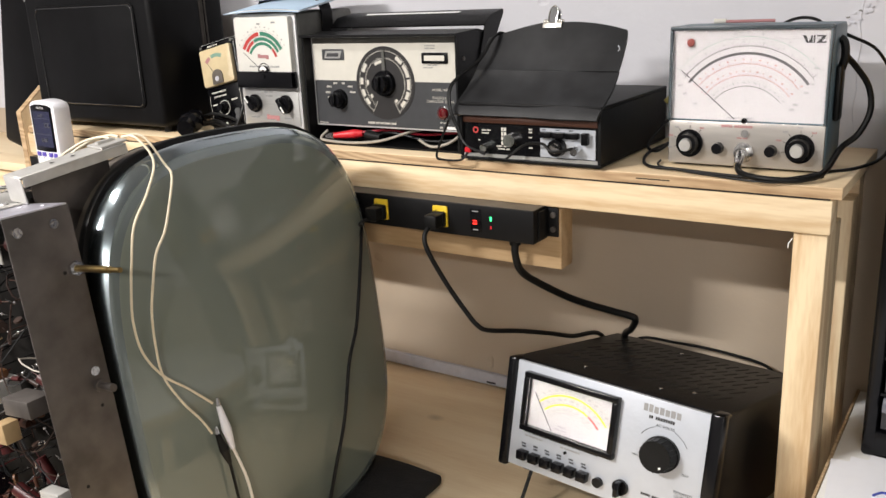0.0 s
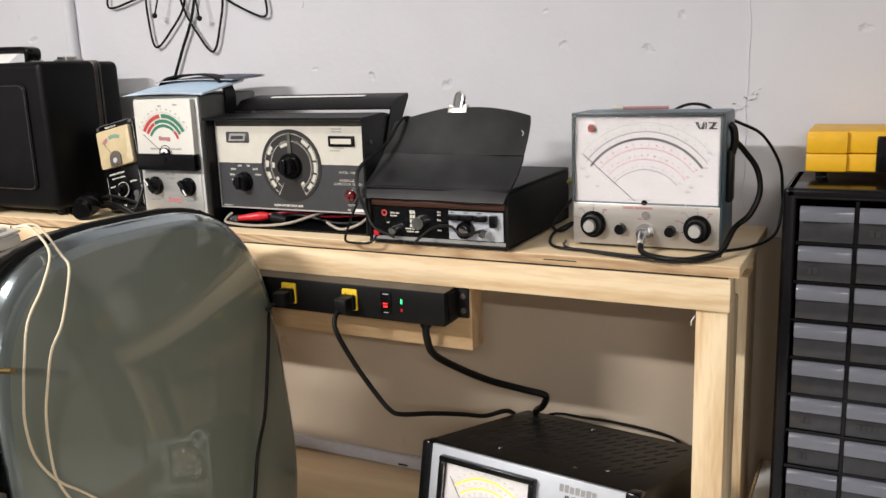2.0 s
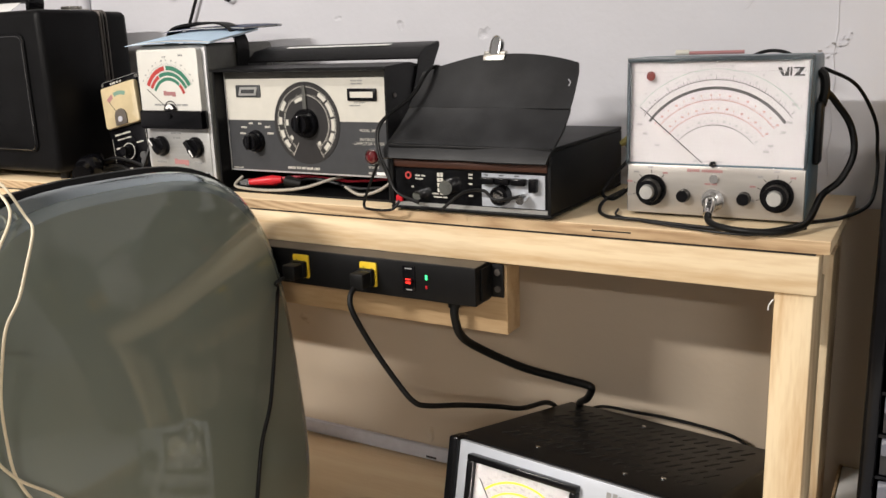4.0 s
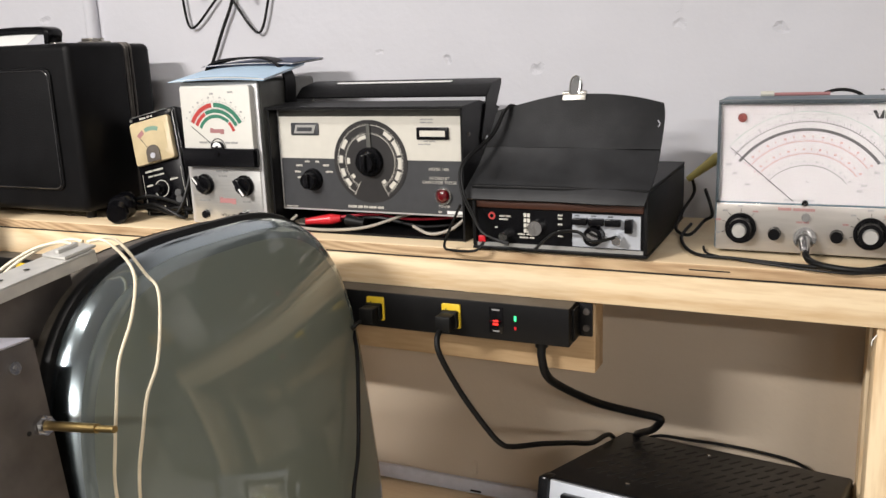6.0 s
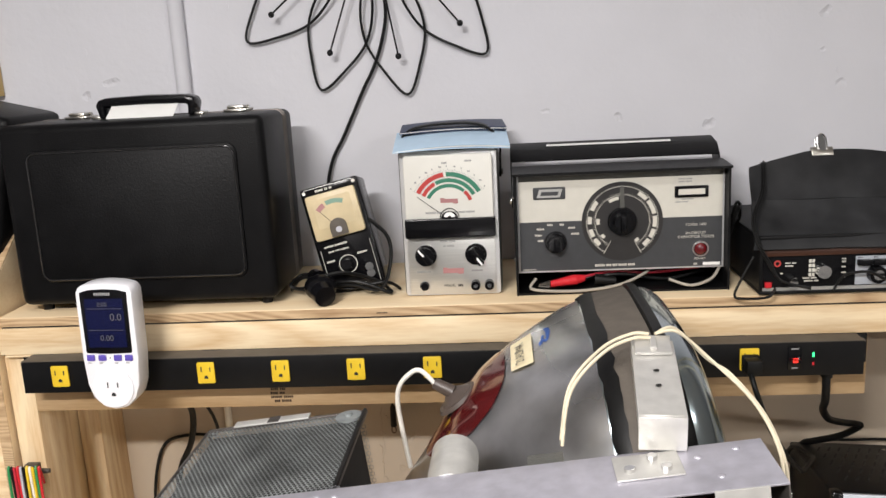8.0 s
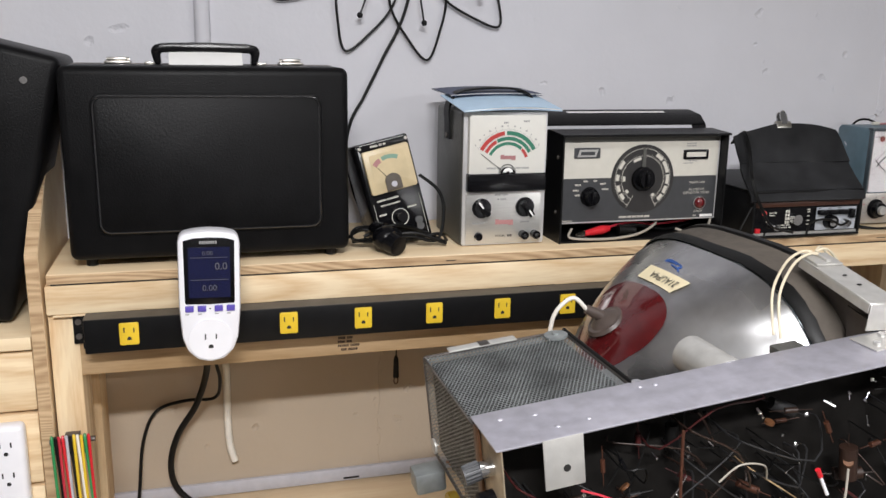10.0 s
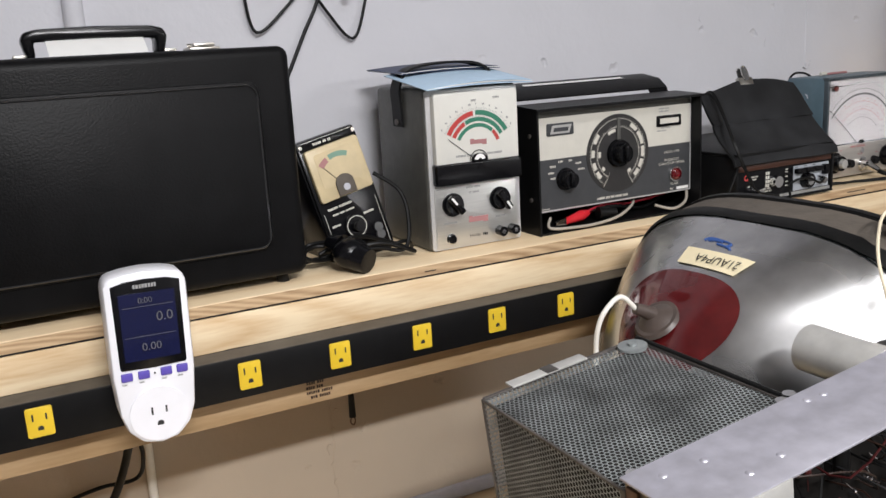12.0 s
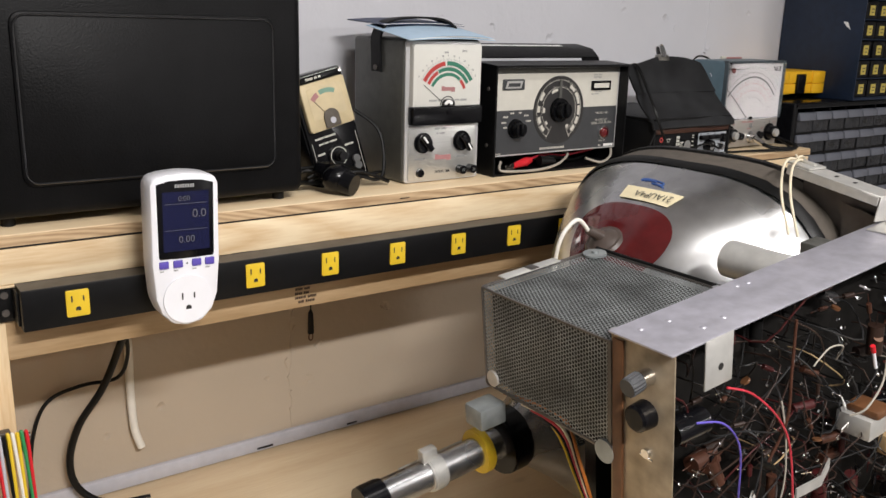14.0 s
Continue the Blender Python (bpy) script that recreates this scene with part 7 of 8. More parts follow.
def comp(name, key, make, mtl, loc, rot, label=""):
    if (key, mtl) not in shared:
        o = part(name, make(), M[mtl], deck, label)
        shared[(key, mtl)] = o.data
    else:
        o = new(name, shared[(key, mtl)])
        o.parent = deck
        if label:
            o["label"] = label
    o.location, o.rotation_euler = loc, rot
    return o


def capm(r, h):
    b = cyl(B(), (-h / 2, 0, 0), (h / 2, 0, 0), r, 14)
    cyl(b, (-h / 2 - 0.014, 0, 0), (h / 2 + 0.014, 0, 0), 0.0005, 5)
    return b


for n in range(130):
    big = n % 3 == 0
    # mostly dark parts, standing in for the weak light inside the chassis
    mtl = rng.choice(["wire_brown", "walnut", "black_gloss", "dark_red", "wire_brown", "rubber", "black_gloss", "walnut", "rubber", "dark_red", "wire_dark", "brown" if n % 4 == 0 else "walnut"])
    x, y, z = rnd_pt()
    comp("capacitor" if big else "resistor", "cap%d" % (n % 5) if big else "res%d" % (n % 2), (lambda n=n, big=big: capm(0.004 + 0.0012 * (n % 5), 0.022 + 0.003 * (n % 5)) if big else capm(0.0022 + 0.0006 * (n % 2), 0.012)), mtl, (x, y, z), (rng.choice([0, 0.4]), rng.choice([0, 1.57, 1.2, 0.5, 1.57]), rng.uniform(-0.4, 0.4)))
for n in range(70):
    x, y, z = rnd_pt()
    comp("solder_tag", "tag", lambda: box(box(B(), -0.001, 0.001, -0.006, 0.006, -0.0004, 0.0004), -0.002, 0.002, -0.0007, 0.0007, -0.0018, 0.0018, 0.0005), "chrome", (x, y * 0.8, z), (rng.uniform(-0.6, 0.6), rng.uniform(-1, 1), rng.uniform(-0.6, 0.6)))
for n in range(150):
    x, y, z = rnd_pt()
    x2, z2 = min(L - 0.02, max(0.02, x + rng.uniform(-0.12, 0.12))), min(-0.02, max(-HT + 0.02, z + rng.uniform(-0.1, 0.1)))
    y2 = rng.uniform(0.008, D - 0.015)
    mtl = rng.choice(["rubber", "wire_dark", "wire_brown", "wire_brown", "dark_red", "wire_dark", "rubber", "wire_brown", "phenolic" if n % 23 == 0 else "rubber", "lead_grey" if n % 29 == 0 else "wire_dark"])
    part("hookup_wire", tube(B(), [(x, D - 0.004, z), (x, y, z), ((x + x2) / 2 + rng.uniform(-0.03, 0.03), min(y, y2) * 0.7 + 0.002, (z + z2) / 2 + rng.uniform(-0.03, 0.03)), (x2, y2, z2), (x2, D - 0.004, z2)], 0.0009, 5, 3), M[mtl], deck)
for n in range(90):
    x, y, z = rnd_pt()
    comp("solder_joint", "joint%d" % (n % 2), (lambda n=n: ball(cyl(B(), (0, 0, 0), (0.004 + 0.004 * (n % 2), -0.003, 0.005), 0.0004, 5), (0, 0, 0), 0.0017, 8, (1, 0.8, 1.3))), "chrome", (x, y * 0.7, z), (rng.uniform(-1, 1), rng.uniform(-3, 3), rng.uniform(-1, 1)))
for n in range(26):
    x, y, z = rnd_pt()
    comp("ceramic_disc", "disc", lambda: cyl(B(), (0, -0.0012, 0), (0, 0.0012, 0), 0.0048, 14), rng.choice(["phenolic", "brown", "wire_dark", "wire_brown", "brown"]), (x, y * 0.6, z), (rng.uniform(-1.4, 1.4), 0, rng.uniform(-1, 1)))
for n in range(14):
    x, y, z = rng.uniform(0.05, L - 0.05), rng.uniform(0.01, 0.04), -rng.uniform(0.16, HT - 0.05)
    comp("terminal_clip", "uclip", lambda: box(box(box(B(), -0.006, 0.006, -0.0005, 0.0005, -0.001, 0.004), -0.006, -0.003, -0.0005, 0.0005, -0.008, -0.001), 0.003, 0.006, -0.0005, 0.0005, -0.008, -0.001), "bright", (x, y, z), (rng.uniform(-0.8, 0.8), rng.uniform(-1.5, 1.5), rng.uniform(-0.5, 0.5)), "bright forked terminal clip")
# the pieces that stand out
b = box(B(), 0.335, 0.38, 0.004, 0.045, -0.22, -0.195, 0.001)
ct = part("transformer_cover", b, M["bright"], deck, "small shielded coil with brown core")
part("core", box(B(), 0.342, 0.373, 0.0, 0.04, -0.196, -0.185, 0.004), M["brown"], ct)
for x, z in ((0.2, -0.22), (0.2, -0.275)):
    part("angle_bracket", prism(prism(B(), [(x, z), (x + 0.045, z - 0.004), (x + 0.045, z - 0.016), (x, z - 0.012)], 0.004, 0.006, "y"), [(x + 0.045, z - 0.004), (x + 0.058, z + 0.012), (x + 0.058, z), (x + 0.045, z - 0.016)], 0.004, 0.006, "y"), M["bright"], deck, "bright bent bracket")
part("white_block", box(B(), 0.14, 0.153, 0.002, 0.014, -0.245, -0.215, 0.001), M["white_pl"], deck, "white ceramic block")
part("terminal_block", box(B(), 0.385, 0.405, 0.0, 0.02, -0.26, -0.235, 0.002), M["phenolic"], deck)
for x, z, r, l in ((0.46, -0.34, 0.016, 0.05), (0.46, -0.38, 0.016, 0.05), (0.04, -0.09, 0.013, 0.04), (0.3, -0.33, 0.014, 0.05)):
    part("can_capacitor", cyl(B(), (x - l / 2, 0.02, z), (x + l / 2, 0.018, z), r, 20), M["black_gloss"], deck, "glossy black can capacitor")
part("mica_plate", box(B(), 0.42, 0.47, 0.0, 0.03, -0.22, -0.2, 0.001), M["steel"], deck)
part("steel_tag", box(B(), 0.44, 0.475, 0.004, 0.02, -0.37, -0.31, 0.001), M["bright"], deck)
for pts, mtl, r in (([(0.07, 0.0, -0.055), (0.1, -0.006, -0.07), (0.14, -0.008, -0.11), (0.17, -0.004, -0.16), (0.19, 0.0, -0.25)], "pink_wire", 0.0011), ([(0.03, 0.0, -0.075), (0.06, -0.006, -0.085), (0.085, -0.006, -0.12), (0.095, 0.0, -0.18)], "violet", 0.001), ([(0.17, 0.0, -0.02), (0.165, -0.002, -0.07), (0.16, -0.004, -0.12), (0.14, 0.0, -0.16)], "walnut", 0.0015), ([(0.205, 0.0, -0.08), (0.225, -0.003, -0.066), (0.25, -0.003, -0.072), (0.262, 0.01, -0.095)], "lead_grey", 0.0009), ([(0.345, 0.0, -0.1), (0.335, -0.004, -0.14), (0.31, -0.002, -0.165), (0.3, 0.01, -0.175)], "lead_grey", 0.0012), ([(0.34, 0.0, -0.12), (0.36, -0.003, -0.14), (0.38, 0.0, -0.175)], "dark_red", 0.0014), ([(0.155, 0.0, -0.1), (0.16, -0.004, -0.14), (0.165, -0.002, -0.2), (0.15, 0.004, -0.26)], "lead_grey", 0.0009)):
    part("hookup_wire", tube(B(), pts, r, 8), M[mtl], deck)
b = cyl(B(), (0.312, -0.002, -0.099), (0.32, -0.002, -0.12), 0.0018, 12)
part("ceramic_rod", b, M["white_pl"], deck, "small white ceramic rod")
part("red_tip", cyl(B(), (0.309, -0.002, -0.091), (0.312, -0.002, -0.099), 0.0026, 12), M["red"], deck)

# valve can and wiring behind the chassis
b = cyl(B(), (0.265, D, -0.02), (0.265, D + 0.075, -0.02), 0.021, 28)
part("shield_can", b, M["bright"], tv, "round grey shield can")
part("coil_box", box(B(), 0.33, 0.36, D, D + 0.03, -0.03, -0.006, 0.001), M["grey_box"], tv)
# loom below the cage
for k, mtl in enumerate(("orange", "rubber", "cream_wire", "pink_wire", "rubber", "yellow")):
    part("loom_wire", tube(B(), [(0.01 + 0.004 * k, D + 0.17 - 0.01 * k, -0.135 - 0.004 * k), (0.03, D + 0.1, -0.142 - 0.006 * k), (0.0, D + 0.04, -0.16 - 0.006 * k), (0.01, D + 0.02, -0.24), (0.04, D + 0.02, -0.3)], 0.0018, 8), M[mtl], tv)
part("yoke_plug", box(B(), -0.03, 0.005, D + 0.16, D + 0.19, -0.165, -0.14, 0.003), M["galv"], tv)
part("rear_cover", box(B(), 0.01, 0.4, D + 0.03, D + 0.045, -HT, -0.13), M["black_metal"], tv)

pad = thing("foam_pad", "black foam pad under the picture tube", "pad", pose(0.86, -0.2, BENCH))
b = B()
box(b, -0.1, 0.12, -0.16, 0.16, 0.0, 0.022, 0.008, 3)
bmesh.ops.subdivide_edges(b, edges=b.edges, cuts=3, use_grid_fill=True)
for v in b.verts:
    v.co += 0.004 * noise.noise_vector(v.co * 22)
    v.co.z = max(0.0, v.co.z)
part("pad", b, M["foam"], pad)

# ==== WALL: STARBURST CLOCK ====
ck = thing("starburst_clock", "black wire starburst wall clock with looped petals", "clock", pose(0.449, WALL - 0.006, 1.8))
part("hub", cyl(cyl(B(), (0, 0.006, 0), (0, -0.03, 0), 0.075, 40), (0, -0.03, 0), (0, -0.034, 0), 0.068, 40), M["black_metal"], ck)
for k in range(12):
    a = radians(-80.5 + 30 * k)
    c, s = math.cos(a), math.sin(a)
    def P(r, w, y=-0.004):
        return (c * r - s * w, y, s * r + c * w)
    part("petal", tube(B(), [P(0.07, 0.012, -0.016), P(0.12, 0.042, -0.012), P(0.18, 0.05), P(0.235, 0.03), P(0.279, 0.0), P(0.235, -0.03), P(0.18, -0.05), P(0.12, -0.042, -0.012), P(0.07, -0.012, -0.016)], 0.0022, 8), M["black_metal"], ck, "looped wire petal")
    stem = part("stem", tube(B(), [P(0.07, 0, -0.02), P(0.216, 0, -0.022)], 0.0016, 6, 1), M["black_metal"], ck)
    part("bead", ball(B(), P(0.216, 0, -0.022), 0.0052, 12), M["black_metal"], stem)
cd = thing("clock_cord", "thin black cord hanging from a wall clock", "cable", pose(0.46, WALL - 0.01, 1.72))
part("cord", tube(B(), [(0, 0, 0), (0.006, 0, -0.06), (-0.004, 0, -0.11), (-0.02, 0, -0.15), (-0.038, 0, -0.182), (-0.06, 0, -0.225), (-0.079, 0, -0.262), (-0.1, 0, -0.3), (-0.11, -0.006, -0.35), (-0.1, -0.02, -0.42), (-0.08, -0.04, -0.475)], 0.0028, 8), M["rubber"], cd)

# old seam, pits and plugged holes in the masonry
seam = B()
rs = random.Random(15)
tube(seam, [(1.467 + rs.uniform(-0.002, 0.002), WALL + 0.0004, 1.26 + 0.03 * k) for k in range(40)], 0.0016, 6, 2)
setting("trim_seam", seam, M["wall"], "ragged seam in the painted masonry")
seam = B()
tube(seam, [(0.411 + rs.uniform(-0.003, 0.003), WALL - 0.0027, 0.752 + 0.016 * k) for k in range(22)], 0.0013, 6, 2)
setting("trim_seam", seam, M["wall_low"], "ragged seam in the tan plaster")
for k in range(9):
    x, z, r = 0.411 + rs.uniform(-0.012, 0.012), 0.8 + 0.03 * k, rs.uniform(0.003, 0.008)
    setting("trim_chip", prism(B(), [(x + r * rs.uniform(0.4, 1) * math.cos(a * 0.9), z + 1.6 * r * rs.uniform(0.4, 1) * math.sin(a * 0.9)) for a in range(7)], WALL - 0.0052, WALL - 0.0028, "y"), M["wall_low"], "flaked spot in the tan plaster", 0)
for x, w in ((0.34, 0.03), (0.52, 0.022), (0.86, 0.02), (0.95, 0.035)):
    setting("trim_gap", box(B(), x, x + w, WALL - 0.0126, WALL - 0.0118, BENCH + 0.006, BENCH + 0.0095), M["dark"], "dark nick in the wall strip")
for x, z, r in ((0.78, 1.69, 0.007), (0.885, 1.655, 0.008), (0.99, 1.63, 0.006), (1.04, 1.66, 0.009), (1.19, 1.53, 0.007), (0.7, 1.6, 0.006), (1.3, 1.62, 0.008), (1.36, 1.48, 0.009), (0.66, 1.74, 0.006), (0.2, 1.68, 0.007), (-0.05, 1.62, 0.006), (1.12, 1.75, 0.008), (0.3, 1.75, 0.006)):
    b = B()
    pts = [(x + r * rs.uniform(0.5, 1.1) * math.cos(a * 0.7), z + r * rs.uniform(0.5, 1.2) * math.sin(a * 0.7)) for a in range(9)]
    prism(b, pts, WALL - 0.0008, WALL + 0.001, "y")
    setting("trim_pit", b, M["wall"], "chipped spot in the wall paint", 0)

for k in range(16):
    u = rs.random()
    x, z, r = 1.438 + 0.045 * u + rs.uniform(-0.006, 0.006), 1.402 + 0.036 * u + rs.uniform(-0.006, 0.006), rs.uniform(0.0012, 0.004)
    pts = [(x + 1.7 * r * rs.uniform(0.4, 1) * math.cos(a * 0.8), z + r * rs.uniform(0.4, 1) * math.sin(a * 0.8)) for a in range(8)]
    setting("trim_flake", prism(B(), pts, WALL - rs.uniform(0.0015, 0.0035), WALL + 0.001, "y"), M["wall" if k % 6 else "concrete"], "flaking paint beside the seam", 0)

# conduit and cables on the wall
cn = thing("wall_conduit", "painted vertical conduit on the wall", "conduit", pose(0.118, WALL - 0.008, 1.5))
part("pipe", cyl(B(), (0, 0, -0.05), (0, 0, 1.0), 0.0125, 20), M["wall"], cn)
part("pipe_strap", box(B(), -0.018, 0.018, -0.013, 0.007, 0.0, 0.012, 0.002), M["wall"], cn)
lc = thing("white_cable", "off-white cable hanging under the shelf", "cable", pose(0.125, WALL - 0.012, 1.1))
part("cord", tube(B(), [(-0.004, 0, 0.1), (-0.002, 0, 0), (0.002, 0, -0.07), (0.007, 0, -0.12), (0.006, 0, -0.2), (0.008, -0.002, -0.26), (0.016, -0.006, -0.293)], 0.0065, 10), M["white_wire"], lc)
bc = thing("black_cables", "black cables hanging below the outlet strip", "cable", pose(0.1, 0.2, 1.1))
part("cord", tube(B(), [(0.0, -0.06, 0.06), (0.0, -0.04, -0.02), (-0.002, 0.02, -0.09), (-0.022, 0.05, -0.16), (-0.055, 0.07, -0.22), (-0.07, 0.08, -0.28), (-0.06, 0.08, -0.33), (-0.02, 0.07, -0.362), (0.04, 0.06, -0.366)], 0.0055, 10), M["rubber"], bc)
part("cord", tube(B(), [(0.012, 0.0, 0.05), (0.012, 0.03, -0.06), (0.02, 0.06, -0.12), (0.01, 0.09, -0.165), (-0.04, 0.1, -0.17), (-0.09, 0.1, -0.185), (-0.115, 0.1, -0.24), (-0.125, 0.09, -0.32), (-0.13, 0.08, -0.367)], 0.003, 8), M["rubber"], bc)
hk = thing("hanging_hook", "small dark hook hanging below the shelf", "hook", pose(0.437, 0.28, 0.978))
part("stem", tube(B(), [(0, 0, 0.157), (0.001, 0, 0.06), (0, 0, 0.0)], 0.0012, 6), M["rubber"], hk)
part("weight", cyl(cyl(B(), (0, 0, -0.03), (0, 0, 0.006), 0.0055, 12, 0.0045), (0, 0, 0.006), (0, 0, 0.012), 0.0045, 12, 0.002), M["dark"], hk)
part("ring", tube(B(), [(0.004 * math.cos(2 * math.pi * k / 10), 0, -0.037 + 0.0065 * math.sin(2 * math.pi * k / 10)) for k in range(11)], 0.0011, 6, 1), M["brown"], hk)

# bundle of coloured leads on the shelf leg
wb = thing("coloured_leads", "bundle of coloured test leads hanging on a shelf leg", "cable", pose(-0.088, 0.03, 1.0))
for k, mtl in enumerate(("green_wire", "rubber", "pink_wire", "red", "cone_trim", "rubber", "yellow", "white_wire", "yellow", "green_wire", "red")):
    x = -0.026 + 0.0048 * k
    part("lead", tube(B(), [(x, -0.006, -0.02), (x + 0.001, -0.012 - 0.002 * (k % 3), 0.008), (x + 0.002, -0.018, 0.0), (x + 0.004 + 0.002 * (k % 2), -0.02, -0.08), (x + 0.008, -0.016 - 0.004 * (k % 2), -0.18), (x + 0.012, -0.018, -0.255)], 0.0021, 8), M[mtl], wb)
part("peg", cyl(B(), (-0.03, 0.0, -0.003), (0.03, 0.0, -0.003), 0.004, 10), M["steel"], wb)
part("peg_mount", box(B(), -0.01, 0.01, 0.0, 0.0125, -0.012, 0.006, 0.001), M["steel"], wb)

# white outlet strip beyond the panel
ws = thing("white_outlet_strip", "white upright multi-outlet strip on a pine cabinet", "outlet strip", pose(-0.17, 0.02, 0.87))
part("housing", box(B(), -0.024, 0.024, -0.012, 0.014, -0.12, 0.165, 0.008, 3), M["white_pl"], ws)
for k in range(6):
    z = 0.135 - 0.045 * k
    q = bar(bar(B(), -0.008, -0.006, z, z + 0.008, -0.0124), 0.006, 0.008, z, z + 0.008, -0.0124)
    arc(q, 0, z - 0.009, 0, 0.003, 0, 360, -0.0124, 12)
    part("socket", q, M["black_ink"], ws, "socket slots", 0)

# framed picture high on the wall
pf = thing("framed_picture", "small dark framed print on the wall", "picture", pose(-0.29, WALL - 0.012, 1.66))
b = B()
for x0, x1, z0, z1 in ((-0.09, 0.09, -0.105, -0.095), (-0.09, 0.09, 0.095, 0.105), (-0.09, -0.08, -0.095, 0.095), (0.08, 0.09, -0.095, 0.095)):
    box(b, x0, x1, -0.006, 0.011, z0, z1, 0.001)
part("frame", b, M["brass"], pf, "thin brass frame")
part("print", box(B(), -0.0798, 0.0798, -0.001, 0.01, -0.0948, 0.0948), M["brown"], pf, "dark red print")

# ==== RIGHT-HAND SIDE: WHITE TABLE, DRAWER CABINETS ====
TT = 0.87
tb = thing("white_table", "white-topped side table beside the shelf", "table", pose(1.9, 0.0, 0))
part("top", box(B(), -0.388, 0.6, -0.45, WALL - 0.003, TT - 0.02, TT, 0.002), M["white"], tb)
part("edge_strip", box(B(), -0.392, -0.3885, -0.45, WALL - 0.003, TT - 0.022, TT + 0.0012, 0.0006), M["ply_edge"], tb)
for x in (-0.36, 0.55):
    for y in (-0.4, 0.25):
        part("leg", box(B(), x, x + 0.04, y, y + 0.04, 0, TT - 0.0205, 0.003), M["pine_z"], tb)
pp = thing("paper_sheets", "loose white paper sheets on a table", "paper", pose(1.6, -0.05, TT))
for k in range(3):
    b = box(B(), -0.075, 0.14, -0.14, 0.14, 0.0004 + 0.0008 * k, 0.001 + 0.0008 * k, 0, 1, pose(0.01 * k, 0.008 * k, 0, 0, 0, 6 - 5 * k))
    part("sheet", b, M["paper"], pp)
part("blue_scribble", tube(B(), [(-0.03, 0.06, 0.0035), (-0.02, 0.072, 0.0035), (-0.005, 0.065, 0.0035), (0.01, 0.075, 0.0035)], 0.0015, 5), M["blue_wire"], pp, smooth=0)


def drawer_cabinet():
    y0 = 0.115
    t = thing("drawer_cabinet", "black parts cabinet full of small clear drawers", "cabinet", pose(1.541, y0, TT))
    cols, rows, cw, rh, x0, z0 = 8, 8, 0.066, 0.0497, 0.0175, 0.0411
    W, H = x0 * 2 + cols * cw, 0.455
    b = B()
    box(b, 0, 0.0165, -0.004, 0.16, 0, H, 0.005, 3)
    box(b, W - 0.0165, W, -0.004, 0.16, 0, H, 0.005, 3)
    box(b, 0.0005, W - 0.0005, -0.004, 0.16, H - 0.0145, H, 0.005, 3)
    box(b, 0.0005, W - 0.0005, -0.003, 0.16, 0, 0.036, 0.004, 2)
    box(b, 0.003, W - 0.003, 0.15, 0.158, 0.003, H - 0.003)
    part("frame", b, M["black_gloss"], t, "glossy black plastic frame")
    for j in range(1, rows):
        part("shelf_bar", box(B(), 0.0166, W - 0.0166, 0.0, 0.149, z0 + j * rh - 0.0048, z0 + j * rh - 0.0008), M["black_gloss"], t)
    for i in range(1, cols):
        part("divider", box(B(), x0 + i * cw - 0.002, x0 + i * cw + 0.002, 0.0005, 0.149, 0.0361, H - 0.0147), M["black_gloss"], t)
    fr = lp = dk = None
    rr = random.Random(31)
    for i in range(cols):
        for j in range(rows):
            if fr is None:
                dw = cw - 0.005
                b = box(B(), 0.0, dw, 0.001, 0.003, 0.0, 0.026, 0.001)
                box(b, 0.001, dw - 0.001, 0.003, 0.13, 0.0, 0.002)
                fr = part("drawer", b, M["drawer"], t, "smoky clear plastic drawer")
                b = prism(B(), [(-0.007, 0.0262), (0.003, 0.0265), (0.003, 0.0442), (-0.001, 0.0442), (-0.0048, 0.0395)], 0.0, dw, "x", 0.0018)
                lp = part("drawer_lip", b, M["lip"], fr, "pale clear pull lip")
                dk = part("content", box(B(), 0.004, dw - 0.004, 0.006, 0.1, 0.003, 0.02, 0.002), M["dark"], fr)
                o = fr
            else:
                o = new("drawer", fr.data)
                o.parent = t
                o["label"] = "smoky clear plastic drawer"
                for nm, src in (("drawer_lip", lp), ("content", dk)):
                    q = new(nm, src.data)
                    q.parent = o
            o.location = (x0 + i * cw + 0.0025, rr.uniform(-0.003, 0.001), z0 + j * rh)
            if rr.random() < 0.55:
                q = part("pen_label", words(B(), 0.012, 0.009, 0.009, -0.0001, (rr.randint(2, 4),), rr), M["black_ink"], o, smooth=0)
    return t


drawer_cabinet()
yb = thing("yellow_tool_case", "bright yellow plastic tool case with black latch", "tool case", pose(1.655, 0.23, TT + 0.4555))
for nm, z0, z1 in (("lower_shell", 0.012, 0.0345), ("lid", 0.0353, 0.063)):
    b = box(B(), -0.09, 0.09, -0.05, 0.065, z0, z1, 0.0025, 2)
    for x0, x1 in ((-0.0902, -0.0445), (0.0445, 0.0902)):
        box(b, x0, x1, -0.0555, -0.02, z0 - 0.0002, z1 + 0.0002, 0.0025, 2)
    part(nm, b, M["yellow_box"], yb)
latch = part("latch", box(B(), -0.014, 0.017, -0.0555, -0.045, 0.0125, 0.057, 0.002), M["black_gloss"], yb, "ribbed black latch")
for k in range(6):
    part("rib", box(B(), -0.009 + 0.0036 * k, -0.0072 + 0.0036 * k, -0.057, -0.0553, 0.02, 0.05, 0.0004), M["black_gloss"], latch)

for x in (-0.075, 0.075):
    part("foot", cyl(B(), (x, 0, 0), (x, 0, 0.011), 0.007, 10), M["rubber"], yb)

resize(yb, (1.055, 1, 1.0))


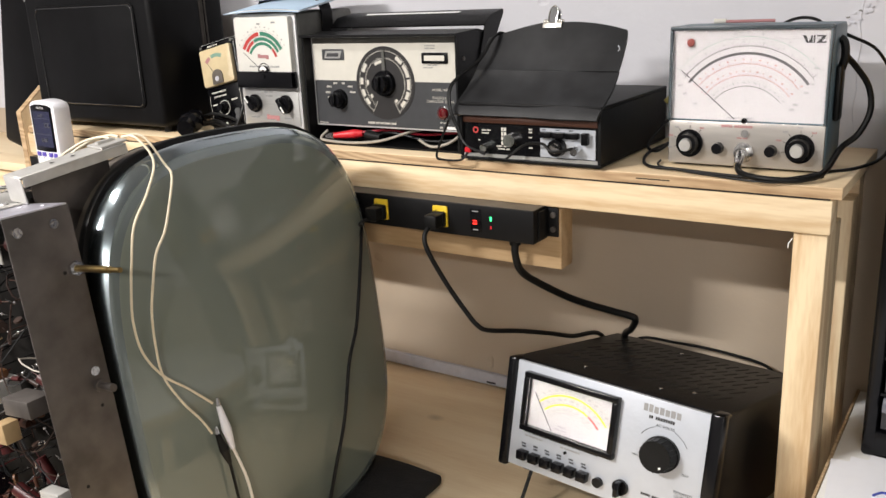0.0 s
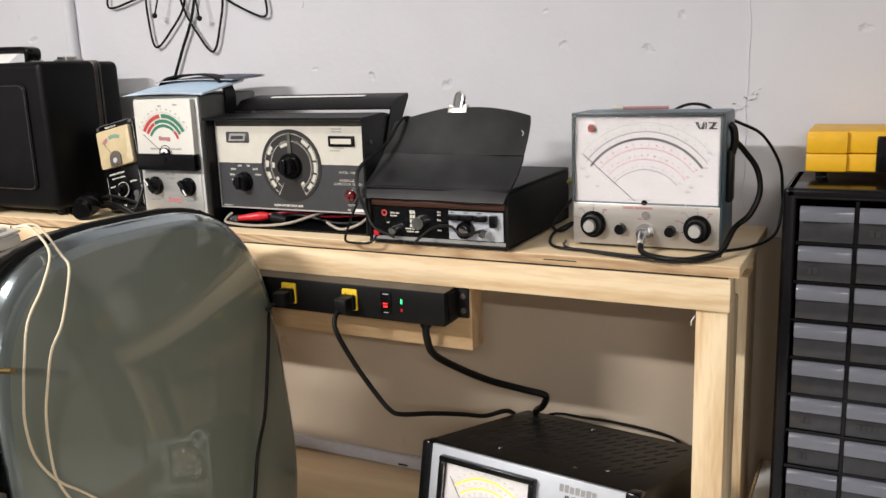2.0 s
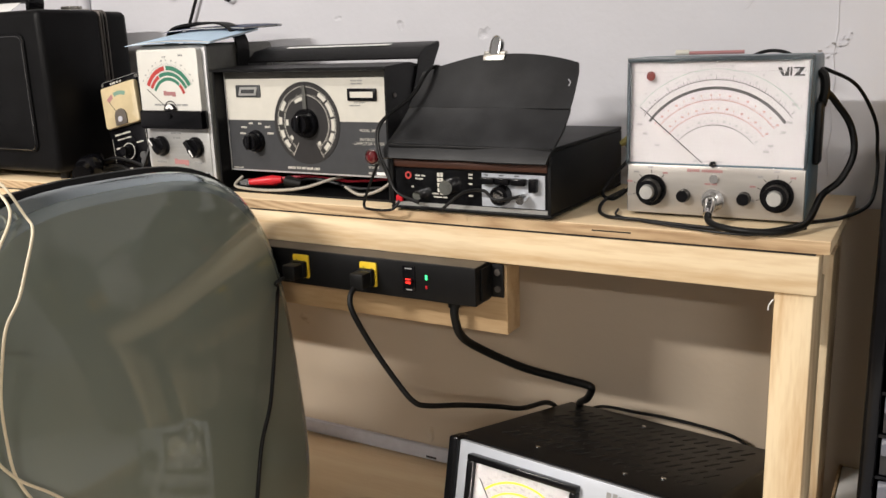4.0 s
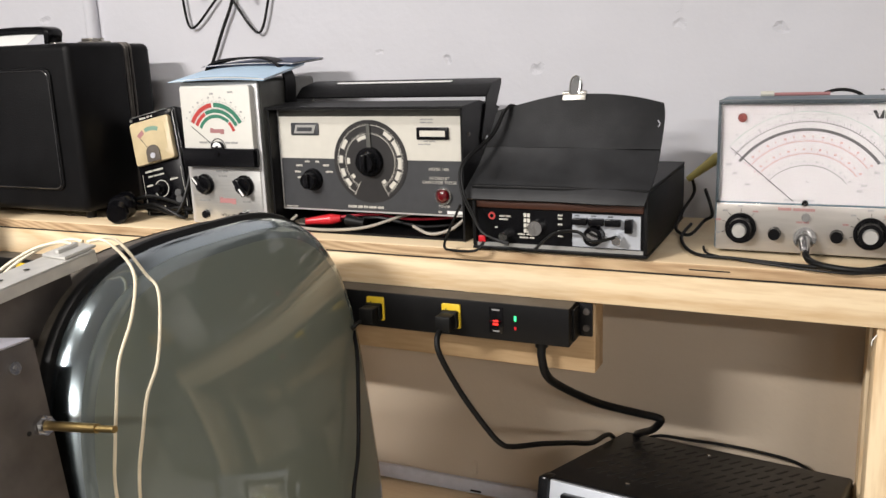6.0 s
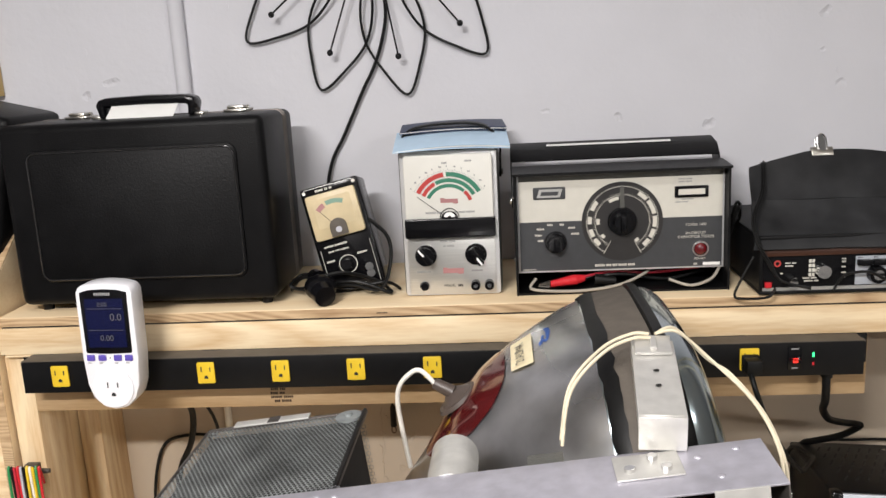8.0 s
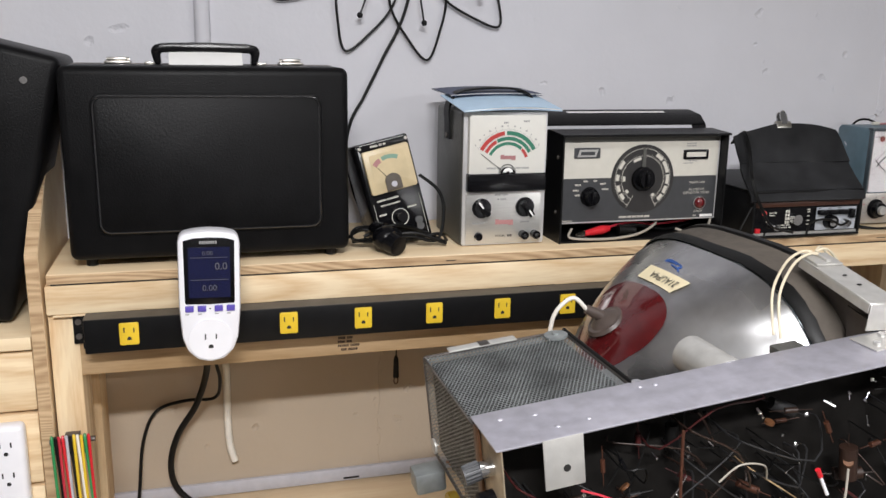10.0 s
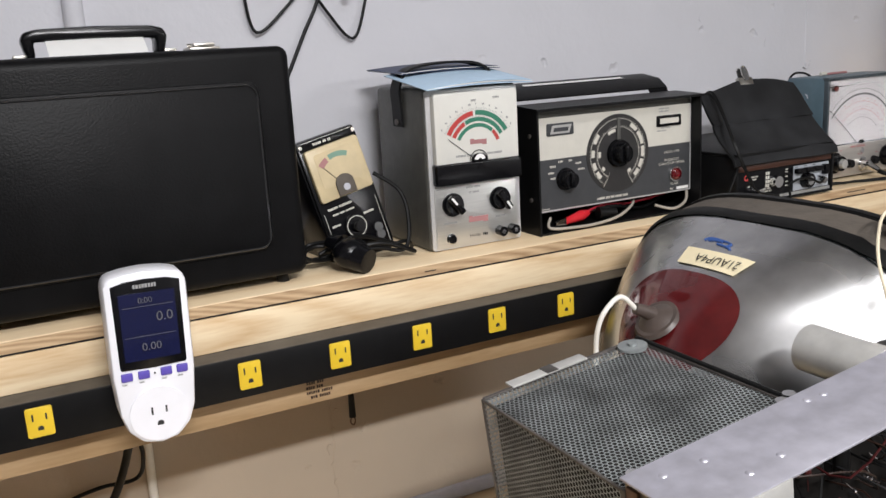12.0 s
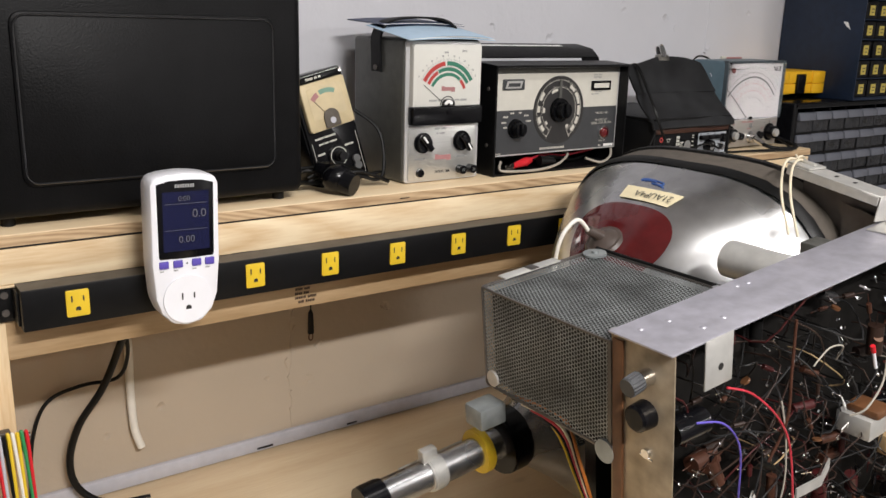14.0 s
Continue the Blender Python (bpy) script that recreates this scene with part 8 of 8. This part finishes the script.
def bin_cabinet():
    t = thing("bin_cabinet", "navy steel cabinet of small bins with yellow labels", "cabinet", pose(1.752, 0.1, TT + 0.4555))
    cols, rows, cw, rh = 7, 5, 0.0515, 0.0445
    W, H = cols * cw + 0.02, rows * rh + 0.041
    for x in (0.0, W - 0.004):
        part("side", box(B(), x, x + 0.004, 0.0, 0.209, 0, H, 0.001), M["navy"], t, "dark navy steel side")
    part("back", box(B(), 0.0042, W - 0.0042, 0.2002, 0.209, 0, H), M["navy"], t)
    part("top", box(B(), 0.0042, W - 0.0042, 0.0, 0.2, H - 0.004, H), M["navy"], t)
    part("base", box(B(), 0.0042, W - 0.0042, 0.0, 0.2, 0, 0.004), M["navy"], t)
    part("decal", prism(B(), [(0.03, 0.16), (0.042, 0.168), (0.05, 0.178), (0.038, 0.176)], -0.0004, 0.0, "x"), M["white"], t, "small white scuff")
    for j in range(rows + 1):
        part("rail", box(B(), 0.0042, W - 0.0042, 0.001, 0.199, 0.0045 + j * rh, 0.0065 + j * rh), M["navy"], t)
    bn = lb = None
    rr = random.Random(44)
    for i in range(cols):
        for j in range(rows):
            if bn is None:
                bn = part("bin", box(B(), 0.001, cw - 0.002, 0.003, 0.18, 0.0005, rh - 0.005, 0.0015), M["black_gloss"], t)
                lb = part("bin_label", box(B(), 0.014, 0.034, 0.0016, 0.0028, 0.008, 0.03), M["label_yellow"], bn, "yellow paper label")
                part("label_text", bar(bar(B(), 0.018, 0.03, 0.021, 0.0235, 0.0013), 0.0195, 0.0285, 0.0135, 0.016, 0.0013), M["black_ink"], lb, smooth=0)
                o = bn
            else:
                o = new("bin", bn.data)
                o.parent = t
                q = new("bin_label", lb.data)
                q.parent = o
                q["label"] = "yellow paper label"
                tagged(new("label_text", lb.children[0].data), kind="stuff").parent = q
            o.location = (0.01 + i * cw, rr.uniform(0, 0.003), 0.0068 + j * rh)
    return t


bin_cabinet()
lid_box = thing("plastic_box", "clear plastic box with faded red lid on a cabinet", "box", pose(1.86, 0.235, TT + 0.4555 + 0.2636))
part("tub", box(B(), -0.06, 0.06, -0.045, 0.045, 0.0, 0.034, 0.004, 3), M["lip"], lid_box)
part("lid", box(B(), -0.062, 0.062, -0.047, 0.047, 0.0345, 0.046, 0.003, 2), M["faded_red"], lid_box, "faded red lid")

# ==== CEILING LIGHT FITTINGS (unseen, added above each lamp) ====
for x, y, z, watts, long in LAMPS:
    t = thing("ceiling_light", "long white ceiling light fitting, assumed and out of view", "lamp", pose(x, y, z + 0.012), "ceiling lights")
    hl = long / 2 + 0.03
    part("housing", box(B(), -hl, hl, -0.075, 0.075, 0.0, 0.068, 0.004), M["white_pl"], t)
    for s in (-1, 1):
        part("end_cap", box(B(), s * hl, s * (hl + 0.015), -0.075, 0.075, -0.01, 0.068, 0.003), M["white_pl"], t)
